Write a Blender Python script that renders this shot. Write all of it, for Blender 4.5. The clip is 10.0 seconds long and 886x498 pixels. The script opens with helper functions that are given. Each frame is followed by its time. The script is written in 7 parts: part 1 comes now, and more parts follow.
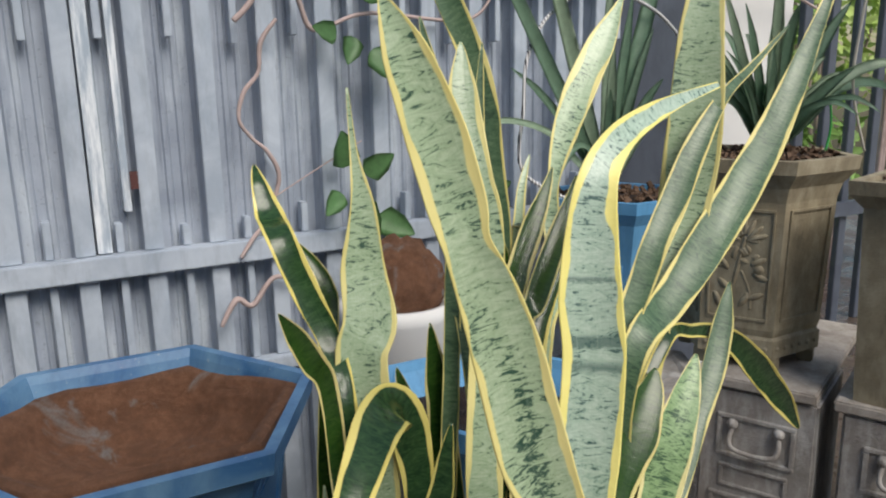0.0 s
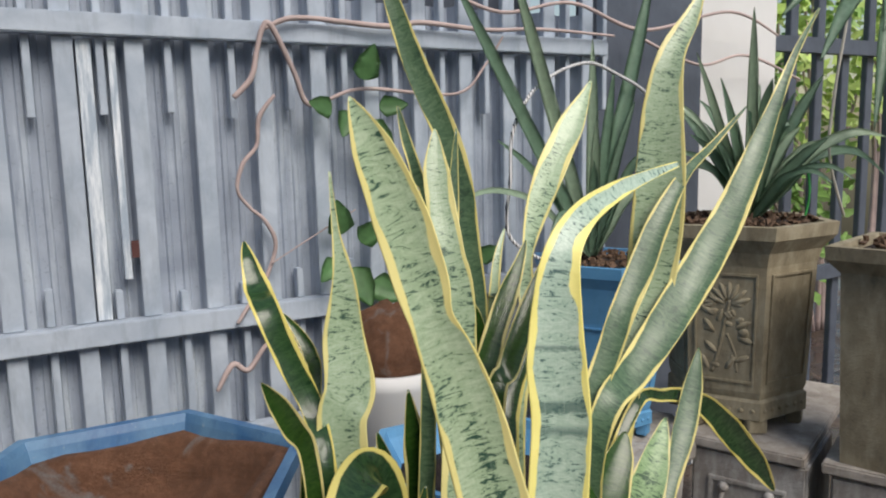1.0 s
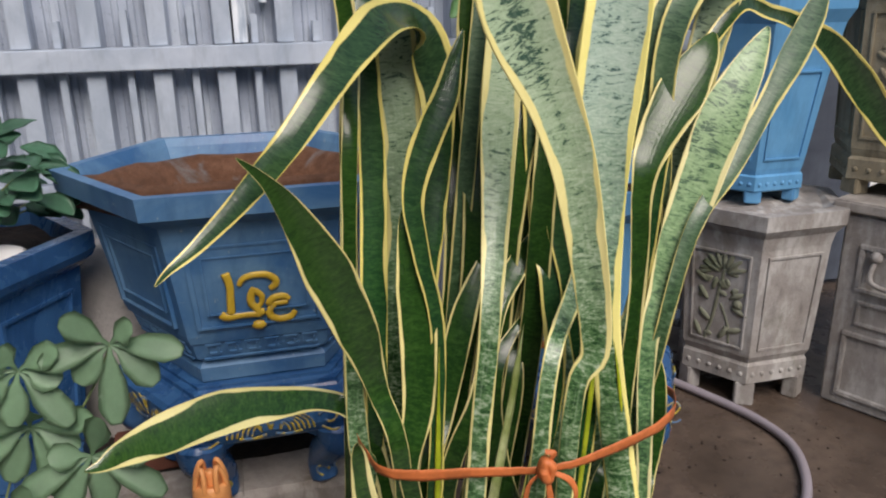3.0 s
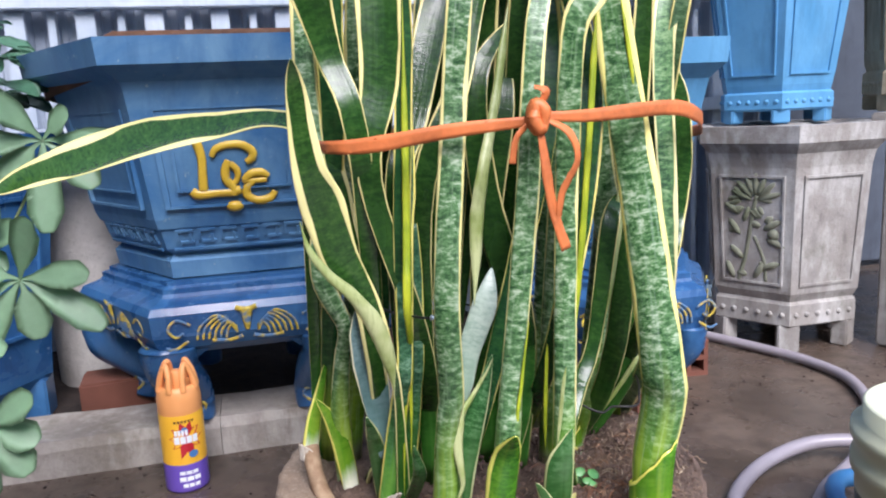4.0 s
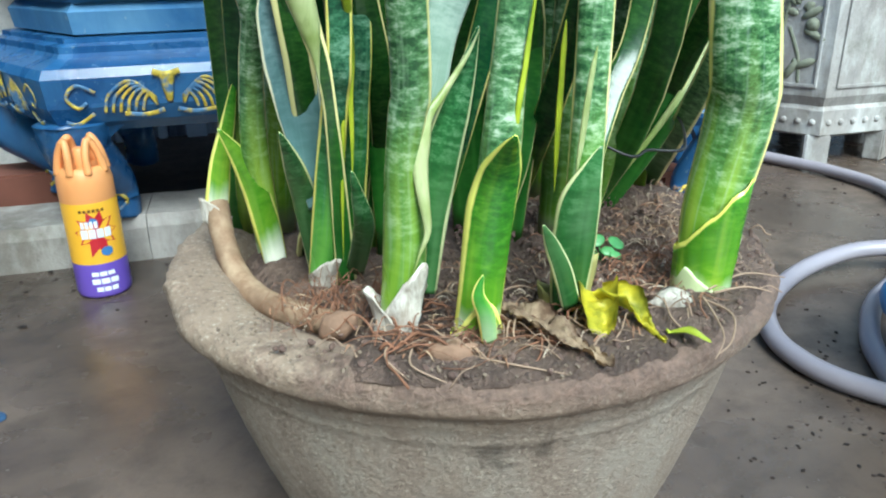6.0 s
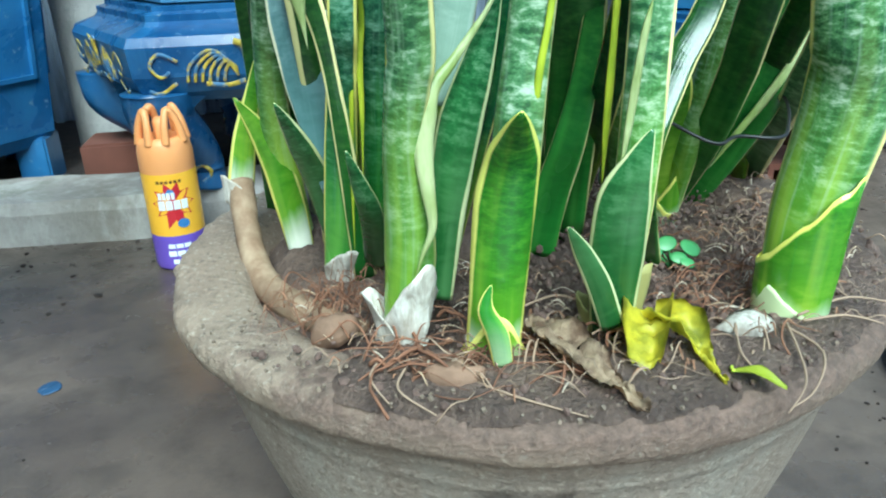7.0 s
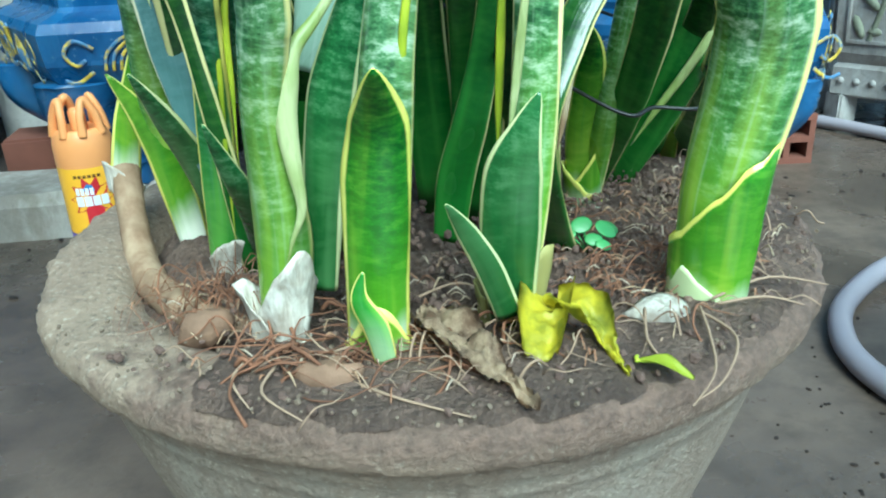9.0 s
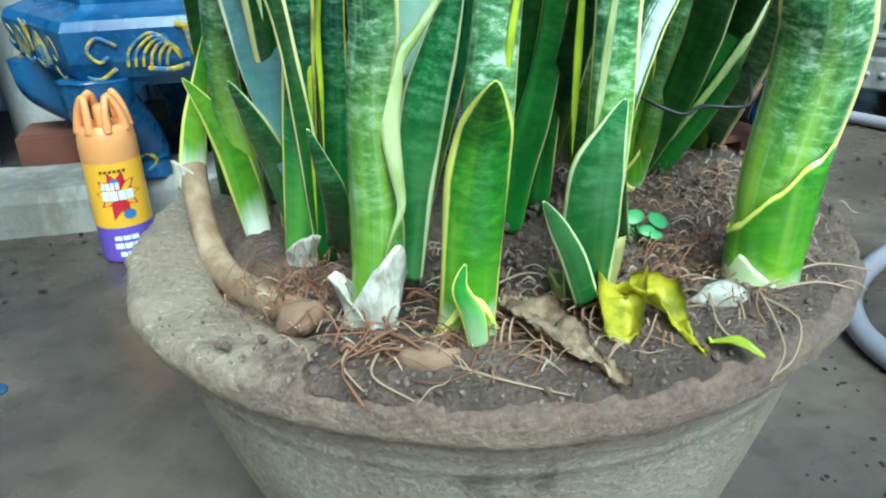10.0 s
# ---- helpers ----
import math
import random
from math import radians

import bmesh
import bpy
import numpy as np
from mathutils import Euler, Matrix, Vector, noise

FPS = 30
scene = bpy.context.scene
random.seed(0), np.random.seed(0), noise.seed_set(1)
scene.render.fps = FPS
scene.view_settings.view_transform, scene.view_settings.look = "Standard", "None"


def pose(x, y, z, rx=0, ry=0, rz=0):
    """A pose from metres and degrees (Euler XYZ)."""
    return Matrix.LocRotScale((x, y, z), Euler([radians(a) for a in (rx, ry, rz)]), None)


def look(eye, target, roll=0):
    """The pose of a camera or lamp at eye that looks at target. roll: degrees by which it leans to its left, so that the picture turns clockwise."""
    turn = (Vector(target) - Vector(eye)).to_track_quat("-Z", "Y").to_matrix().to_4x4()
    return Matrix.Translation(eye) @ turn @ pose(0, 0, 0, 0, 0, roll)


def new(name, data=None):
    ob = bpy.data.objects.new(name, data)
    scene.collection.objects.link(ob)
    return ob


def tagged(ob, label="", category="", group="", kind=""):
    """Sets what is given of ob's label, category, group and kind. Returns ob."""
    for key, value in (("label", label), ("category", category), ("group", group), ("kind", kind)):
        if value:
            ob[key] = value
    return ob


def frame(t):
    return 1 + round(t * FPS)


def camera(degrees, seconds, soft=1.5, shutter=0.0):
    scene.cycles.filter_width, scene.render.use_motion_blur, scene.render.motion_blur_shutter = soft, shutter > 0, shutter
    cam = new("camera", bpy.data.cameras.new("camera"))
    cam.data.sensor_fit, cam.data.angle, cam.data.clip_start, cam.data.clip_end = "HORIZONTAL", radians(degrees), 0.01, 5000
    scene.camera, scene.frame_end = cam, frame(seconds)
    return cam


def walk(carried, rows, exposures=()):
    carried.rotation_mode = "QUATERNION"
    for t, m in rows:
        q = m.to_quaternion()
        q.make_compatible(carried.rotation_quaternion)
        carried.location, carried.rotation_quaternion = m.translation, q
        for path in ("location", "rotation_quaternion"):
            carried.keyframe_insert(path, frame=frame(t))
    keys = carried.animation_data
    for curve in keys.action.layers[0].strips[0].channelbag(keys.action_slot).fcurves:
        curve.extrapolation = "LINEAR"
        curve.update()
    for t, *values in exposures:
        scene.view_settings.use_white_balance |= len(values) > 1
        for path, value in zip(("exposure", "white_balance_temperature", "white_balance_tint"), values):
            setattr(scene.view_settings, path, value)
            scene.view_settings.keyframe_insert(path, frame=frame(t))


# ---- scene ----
cam = camera(59.8, 10.0, 2.1)
PATH = [
    (0, (0.227, 0.047, 1.234), (1.179, 1.751, 0.797), -1.0),
    (0.5, (0.224, 0.017, 1.274), (1.212, 1.734, 1.001), -1.1),
    (0.9, (0.224, -0.009, 1.258), (1.199, 1.716, 0.985), -0.9),
    (1, (0.227, -0.012, 1.256), (1.189, 1.719, 0.973), -1.3),
    (1.5, (0.28, -0.066, 1.217), (1.033, 1.753, 0.862), -0.6),
    (2, (0.323, -0.121, 1.14), (0.914, 1.74, 0.705), -0.1),
    (2.3, (0.331, -0.131, 1.087), (0.908, 1.718, 0.589), 0.6),
    (2.5, (0.333, -0.13, 1.064), (0.871, 1.715, 0.51), 0.7),
    (2.7, (0.335, -0.109, 1.032), (0.87, 1.709, 0.391), 0.0),
    (3.8, (0.377, -0.033, 0.623), (0.815, 1.878, 0.229), -3.4),
    (4, (0.387, -0.036, 0.554), (0.851, 1.876, 0.195), -2.7),
    (4.2, (0.384, -0.037, 0.51), (0.829, 1.879, 0.147), -1.8),
    (4.5, (0.382, -0.047, 0.478), (0.81, 1.862, 0.062), -1.2),
    (5, (0.386, -0.013, 0.446), (0.939, 1.82, -0.13), -0.6),
    (5.5, (0.387, 0.074, 0.426), (0.978, 1.873, -0.217), -2.9),
    (5.7, (0.407, 0.111, 0.41), (0.952, 1.911, -0.27), -2.4),
    (6.8, (0.496, 0.204, 0.379), (0.732, 2.042, -0.374), -1.7),
    (7, (0.507, 0.21, 0.375), (0.654, 2.055, -0.384), -2.3),
    (7.5, (0.523, 0.217, 0.365), (0.543, 2.065, -0.399), -3.0),
    (8, (0.537, 0.222, 0.357), (0.574, 2.064, -0.422), -2.9),
    (8.5, (0.547, 0.231, 0.358), (0.713, 2.061, -0.43), -2.7),
    (9, (0.545, 0.236, 0.356), (0.772, 2.066, -0.417), -2.6),
    (9.5, (0.536, 0.233, 0.359), (0.756, 2.066, -0.41), -3.7),
    (10, (0.5, 0.221, 0.369), (0.769, 2.033, -0.433), -2.7),
]
EXPOSURE = [(0, -0.2, 6850, 11), (1.5, -0.19, 6900, 12), (2.7, -0.2, 6950, 15), (3.8, 0.66, 6120, 19), (4.5, 1.07, 5900, 12), (5.0, 1.16, 5580, 4), (5.7, 1.18, 5580, -3), (6.8, 1.15, 5150, -12), (10, 1.13, 5030, -19)]
walk(cam, [(t, look(eye, target, roll)) for t, eye, target, roll in PATH], EXPOSURE)

# ---------------------------------------------------------------- world and light
world = bpy.data.worlds.new("world")
scene.world = world
world.use_nodes = True
wn = world.node_tree.nodes
sky = wn.new("ShaderNodeTexSky")
sky.sky_type = "NISHITA"
sky.sun_disc = False
sky.sun_elevation, sky.sun_rotation = radians(48), radians(173)
sky.air_density, sky.dust_density = 1.3, 1.5
world.node_tree.links.new(sky.outputs[0], wn["Background"].inputs[0])
wn["Background"].inputs[1].default_value = 0.13
sun = new("sun", bpy.data.lights.new("sun", "SUN"))
sun.data.energy, sun.data.angle, sun.data.color = 3.2, radians(35), (1.0, 0.97, 0.92)
sun.matrix_world = look((1.0, -2.9, 4.3), (0.6, 0.6, 0.5))


# ---------------------------------------------------------------- materials
class Mat:
    """A node material with short helpers."""

    def __init__(self, name, rough=0.6, metal=0.0, spec=0.5):
        self.m = bpy.data.materials.new(name)
        self.m.use_nodes = True
        self.t = self.m.node_tree
        self.b = self.t.nodes["Principled BSDF"]
        self.b.inputs["Roughness"].default_value = rough
        self.b.inputs["Metallic"].default_value = metal
        self.b.inputs["Specular IOR Level"].default_value = spec

    def n(self, kind, **kw):
        node = self.t.nodes.new("ShaderNode" + kind)
        for k, v in kw.items():
            node.inputs[k.replace("_", " ")].default_value = v
        return node

    def link(self, a, b):
        self.t.links.new(a, b)

    def coord(self, scale=(1, 1, 1), uv=False, source=None):
        tc = self.n("TexCoord")
        mp = self.n("Mapping")
        mp.inputs["Scale"].default_value = scale
        if source:
            u = self.t.nodes.new("ShaderNodeUVMap")
            u.uv_map = source
            self.link(u.outputs[0], mp.inputs[0])
        else:
            self.link(tc.outputs["UV" if uv else "Object"], mp.inputs[0])
        return mp.outputs[0]

    def noise(self, scale, detail=4.0, rough=0.55, at=None, distort=0.0):
        node = self.n("TexNoise", Scale=scale, Detail=detail, Roughness=rough, Distortion=distort)
        self.link(at or self.coord(), node.inputs["Vector"])
        return node.outputs[0]

    def ramp(self, src, *stops):
        node = self.n("ValToRGB")
        els = node.color_ramp.elements
        while len(els) < len(stops):
            els.new(0.5)
        for e, (p, c) in zip(els, stops):
            e.position = p
            e.color = (*c, 1) if isinstance(c, tuple) else (c, c, c, 1)
        self.link(src, node.inputs[0])
        return node.outputs[0]

    def mix(self, fac, a, b, mode="MIX"):
        node = self.t.nodes.new("ShaderNodeMix")
        node.data_type, node.blend_type = "RGBA", mode
        for sock, v in ((node.inputs[0], fac), (node.inputs[6], a), (node.inputs[7], b)):
            if isinstance(v, (int, float)):
                sock.default_value = v
            elif isinstance(v, tuple):
                sock.default_value = (*v, 1)
            else:
                self.link(v, sock)
        return node.outputs[2]

    def math(self, op, a, b=0.0):
        node = self.t.nodes.new("ShaderNodeMath")
        node.operation = op
        for sock, v in zip(node.inputs, (a, b)):
            if isinstance(v, (int, float)):
                sock.default_value = v
            else:
                self.link(v, sock)
        return node.outputs[0]

    def color(self, src):
        if isinstance(src, tuple):
            self.b.inputs["Base Color"].default_value = (*src, 1)
        else:
            self.link(src, self.b.inputs["Base Color"])
        return self

    def rough(self, src):
        self.link(src, self.b.inputs["Roughness"])
        return self

    def bump(self, src, strength=0.3, dist=0.002):
        node = self.n("Bump", Strength=strength, Distance=dist)
        self.link(src, node.inputs["Height"])
        self.link(node.outputs[0], self.b.inputs["Normal"])
        return self


def rgb(h):
    """A linear colour from a hex code."""
    v = [int(h[i:i + 2], 16) / 255 for i in (0, 2, 4)]
    return tuple(c / 12.92 if c <= 0.04045 else ((c + 0.055) / 1.055) ** 2.4 for c in v)


def plain(name, col, rough=0.6, metal=0.0, vary=0.25, scale=30, bump=0.15, dist=0.0008, spec=0.5):
    m = Mat(name, rough, metal, spec)
    a = m.noise(scale, 5)
    c2 = m.noise(scale * 0.17, 3)
    dark = tuple(c * (1 - vary) for c in col)
    lite = tuple(min(1, c * (1 + vary * 0.6)) for c in col)
    m.color(m.mix(m.ramp(c2, (0.35, 0.0), (0.65, 1.0)), m.mix(a, dark, col), m.mix(a, col, lite)))
    m.bump(a, bump, dist)
    return m.m


def leaf_material(name, up, mid, foot, edge_col, edge, gloss=0.32, spots=1.0, rolled=True, bands=(), turn=(0.46, 0.70), core=False, low=1.0, white=0.0, rise=(0.04, 0.13)):
    """Blade with yellow margins. up, mid, foot: (pale, green, dark) of the upper blade, of the lower blade and of the base.
    UV 'edge': metres from the margin, metres along; 'blade': across, along."""
    m = Mat(name, gloss, 0, 0.45)
    e = m.t.nodes.new("ShaderNodeUVMap")
    e.uv_map = "edge"
    sep = m.n("SeparateXYZ")
    m.link(e.outputs[0], sep.inputs[0])
    along = sep.outputs[1]
    wob = m.noise(1.0, 2, at=m.coord((22, 9, 1), source="blade"))
    fine = m.noise(1.0, 3, at=m.coord((60, 160, 1), source="blade"))
    grow = m.ramp(along, (0.1, 0.25 if rolled else low), (0.5, 1.0))
    line = m.math("ADD", m.math("MULTIPLY", m.ramp(wob, (0.34, 0.22), (0.7, 1.9)), edge), m.math("MULTIPLY", fine, edge * 0.25))
    line = m.math("MULTIPLY", line, grow)
    mask = m.math("MULTIPLY", m.math("SUBTRACT", line, sep.outputs[0]), 900)
    mask = m.math("MINIMUM", m.math("MAXIMUM", mask, 0.0), 1.0)
    dash = m.noise(1.0, 4, 0.72, at=m.coord((46, 130, 1), source="blade"), distort=1.9)
    cross = m.noise(1.0, 3, 0.5, at=m.coord((48, 95, 1), source="blade"), distort=1.5)
    speck = m.noise(1.0, 3, 0.75, at=m.coord((210, 300, 1), source="blade"))
    patch = m.noise(1.0, 2, 0.5, at=m.coord((26, 11, 1), source="blade"))
    k = m.math("ADD", m.math("MULTIPLY", dash, 0.75), m.math("MULTIPLY", patch, 0.25))
    if core:
        inner = m.math("MULTIPLY", m.ramp(sep.outputs[0], (0.015, 0.0), (0.024, 1.0)), m.ramp(along, (0.60, 0.0), (0.66, 1.0), (0.84, 1.0), (0.9, 0.0)))
        k = m.math("ADD", k, m.math("MULTIPLY", inner, 0.085))
    k = m.math("ADD", k, m.math("MULTIPLY", m.math("SUBTRACT", speck, 0.5), 0.12))
    kl = m.math("ADD", m.math("MULTIPLY", cross, 0.36), m.math("ADD", m.math("MULTIPLY", dash, 0.26), m.math("MULTIPLY", speck, 0.38)))
    hi = m.ramp(k, (0.38, up[0]), (0.52, up[1]), (0.57 - 0.02 * spots, up[1]), (0.615 - 0.02 * spots, up[2]))
    lo = m.ramp(kl, (0.39, mid[0]), (0.49, mid[1]), (0.57, mid[2]))
    ft = m.ramp(m.math("ADD", m.math("MULTIPLY", cross, 0.3), m.math("MULTIPLY", patch, 0.7)), (0.25, foot[0]), (0.5, foot[1]), (0.8, foot[2]))
    jit = m.math("ADD", along, m.math("MULTIPLY", m.math("SUBTRACT", patch, 0.5), 0.12))
    tone = m.mix(m.ramp(jit, (turn[0], 0.0), (turn[1], 1.0)), lo, hi)
    tone = m.mix(m.ramp(jit, (rise[0], 0.0), (rise[1], 1.0)), ft, tone)
    lime = m.noise(1.0, 2, at=m.coord((85, 5, 1), source="blade"))
    tone = m.mix(m.math("MULTIPLY", m.ramp(lime, (0.5, 0.0), (0.7, 0.8)), m.ramp(along, (0.03, 1.0), (rise[1] * 1.3, 0.0))), tone, foot[0])
    root = m.math("ADD", along, m.math("MULTIPLY", m.math("SUBTRACT", lime, 0.5), 0.03))
    tone = m.mix(m.math("MULTIPLY", m.ramp(root, (0.006, 1.0), (0.026, 0.0)), white), tone, rgb("eef0da"))
    for pos, wide in bands:
        near = m.math("ABSOLUTE", m.math("SUBTRACT", m.math("ADD", along, m.math("MULTIPLY", m.math("SUBTRACT", dash, 0.5), 0.012)), pos))
        tone = m.mix(m.ramp(near, (wide * 0.6, 0.75), (wide, 0.0)), tone, up[2])
    streak = m.noise(1.0, 2, at=m.coord((380, 10, 1), source="blade"))
    tone = m.mix(m.ramp(streak, (0.55, 0.0), (0.75, 0.25)), tone, up[0])
    ec = m.mix(m.ramp(wob, (0.35, 0.0), (0.7, 1.0)), edge_col, tuple(min(1, c * 1.15 + 0.1) for c in edge_col))
    rnd = m.n("ObjectInfo")
    hsv = m.n("HueSaturation", Hue=0.5, Saturation=1.0)
    m.link(m.mix(mask, tone, ec), hsv.inputs["Color"])
    m.link(m.math("ADD", 0.86, m.math("MULTIPLY", rnd.outputs["Random"], 0.28)), hsv.inputs["Value"])
    m.color(hsv.outputs[0])
    m.rough(m.ramp(patch, (0.3, gloss * 0.75), (0.7, gloss * 1.5)))
    m.bump(m.math("ADD", m.math("MULTIPLY", streak, 0.6), m.math("MULTIPLY", cross, 0.7)), 0.3, 0.0012)
    return m.m


YELLOW = rgb("dad084")
FOOT = (rgb("a4c044"), rgb("689624"), rgb("3c741c"))
# Lower blade tones, darkened in part for the shade inside the clump.
MID = (rgb("aebfa4"), rgb("587f50"), rgb("2a4c2c"))
LEAF = [
    leaf_material("leaf_mottled", (rgb("bacdb0"), rgb("a2ba98"), rgb("3c5a4c")), MID, FOOT, YELLOW, 0.0046, 0.26, white=0.4),
    leaf_material("leaf_dark_blue", (rgb("647d60"), rgb("4a664c"), rgb("344e3c")), (rgb("6c8868"), rgb("42633e"), rgb("2a462c")), FOOT, rgb("d2c676"), 0.0036),
    # Dark green leaves, coloured darker still for deep shade among the stems.
    leaf_material("leaf_deep_green_shaded", (rgb("345420"), rgb("28481a"), rgb("1d3a16")), (rgb("335422"), rgb("24461a"), rgb("1a3916")), (rgb("5a9a3c"), rgb("3b7a2c"), rgb("2a6024")), rgb("d2c67c"), 0.0031, 0.2, 1.0, False, low=0.35),
    leaf_material("leaf_banded", (rgb("9db98c"), rgb("7f9f70"), rgb("35563c")), (rgb("9db98c"), rgb("5f8a58"), rgb("2f5238")), (rgb("8fae80"), rgb("47733e"), rgb("2c5530")), rgb("dcd496"), 0.0046, 0.32, 1.8, False),
    leaf_material("leaf_fresh_green", (rgb("3f8038"), rgb("2a6a2c"), rgb("1d5426")), (rgb("588a2a"), rgb("35701c"), rgb("215418")), (rgb("9cba3c"), rgb("649620"), rgb("3c7618")), rgb("dcd85a"), 0.0027, 0.17, 1.0, False, white=1.0, rise=(0.025, 0.11)),
    # Glossy green leaf whose sky reflection is painted as pale grey.
    leaf_material("leaf_sky_glare", (rgb("d4ddd4"), rgb("b8c6bc"), rgb("92a69c")), (rgb("ccd8cc"), rgb("b0c0b4"), rgb("8aa092")), (rgb("b4c8b4"), rgb("94ac98"), rgb("748e7a")), rgb("dcd8b0"), 0.002, 0.22, turn=(0.08, 0.13)),
    leaf_material("leaf_dark_margin", (rgb("3a5834"), rgb("2a4629"), rgb("1e3a22")), (rgb("36602f"), rgb("254e28"), rgb("1a4022")), FOOT, rgb("d6c868"), 0.0044, 0.16),
    leaf_material("leaf_banded_tall", (rgb("b8cabc"), rgb("a0b8a8"), rgb("46625e")), MID, FOOT, rgb("e2d87c"), 0.0066, 0.24, 1.0, True, ((0.80, 0.008), (0.775, 0.005), (0.86, 0.003)), white=1.0),
    leaf_material("leaf_streaked", (rgb("bacdb0"), rgb("a2ba98"), rgb("3c5a4c")), MID, FOOT, YELLOW, 0.005, 0.26, core=True),
    leaf_material("leaf_dark_mottled", (rgb("7d9c84"), rgb("4f7458"), rgb("28483a")), (rgb("6f9478"), rgb("3a6546"), rgb("1f4430")), (rgb("7ab04a"), rgb("3f7c2c"), rgb("2a6024")), rgb("e0d460"), 0.0034, 0.22, low=0.9, rolled=False),
    # Dimmer copy of the grey leaf; its shade is put into the blue-grey.
    leaf_material("leaf_blue_grey_shaded", (rgb("8aa4a4"), rgb("6d8a8a"), rgb("527070")), (rgb("86a0a0"), rgb("6a8686"), rgb("4c6a6a")), (rgb("7c9898"), rgb("5c7c7a"), rgb("44625e")), rgb("dcd8b0"), 0.0016, 0.3, rolled=False),
    # Fresh green again, with shade put into its colours.
    leaf_material("leaf_shaded_green", (rgb("3c7a3a"), rgb("265f30"), rgb("1a4a2a")), (rgb("347236"), rgb("245c2c"), rgb("184626")), (rgb("8cba48"), rgb("4c8a2a"), rgb("2a6424")), rgb("dcd060"), 0.0028, 0.17, 1.0, False, white=0.3),
    leaf_material("leaf_dark_scale", (rgb("44703c"), rgb("2c5830"), rgb("1e4424")), (rgb("6a8e66"), rgb("346236"), rgb("1d3f22")), (rgb("5c8450"), rgb("34602e"), rgb("1e421e")), rgb("bcc084"), 0.0024, 0.2, 1.0, False, low=1.0),
    leaf_material("leaf_broad_margin", (rgb("3c5c24"), rgb("2c4c1c"), rgb("1f3c18")), (rgb("3a5c26"), rgb("284a1c"), rgb("1c3b18")), (rgb("4a8034"), rgb("306424"), rgb("224e20")), rgb("ccc47e"), 0.0054, 0.14, 1.0, False, low=0.8),
]


def concrete(name, base, stain, moss=None, wet=0.75, wash=None):
    m = Mat(name, wet)
    fine = m.noise(140, 6, 0.65)
    mid = m.noise(18, 5, 0.6)
    big = m.noise(4.5, 4, 0.6, distort=0.6)
    c = m.mix(m.ramp(mid, (0.35, 0.0), (0.68, 1.0)), tuple(v * 0.75 for v in base), base)
    c = m.mix(m.ramp(big, (0.42, 0.0), (0.7, 0.85)), c, stain)
    c = m.mix(m.ramp(fine, (0.55, 0.0), (0.75, 0.6)), c, tuple(v * 0.45 for v in base))
    if moss:
        c = m.mix(m.ramp(m.noise(9, 6, 0.7), (0.55, 0.0), (0.72, 0.7)), c, moss)
    if wash:
        run = m.noise(1, 5, 0.65, at=m.coord((24, 24, 9)))
        c = m.mix(m.ramp(run, (0.48, 0.0), (0.66, 0.6)), c, wash)
        c = m.mix(m.ramp(run, (0.3, 0.55), (0.42, 0.0)), c, tuple(v * 0.3 for v in base))
    m.color(c)
    m.bump(m.math("ADD", m.math("MULTIPLY", fine, 0.8), mid), 0.7, 0.003)
    return m.m


def painted(name, col, dark, chip=(0.3, 0.3, 0.3), rough=0.5, chips=0.7):
    m = Mat(name, rough)
    fine = m.noise(90, 5, 0.6)
    big = m.noise(7, 5, 0.62, distort=0.8)
    strk = m.noise(1, 5, 0.7, at=m.coord((30, 30, 5)))
    c = m.mix(m.ramp(big, (0.35, 0.0), (0.7, 1.0)), dark, col)
    c = m.mix(m.ramp(strk, (0.5, 0.0), (0.75, 0.5)), c, tuple(v * 0.6 for v in dark))
    c = m.mix(m.ramp(fine, (chips, 0.0), (chips + 0.06, 0.7)), c, chip)
    m.color(c)
    m.bump(m.math("ADD", fine, big), 0.25, 0.002)
    m.rough(m.ramp(big, (0.3, rough * 0.7), (0.7, rough * 1.2)))
    return m.m


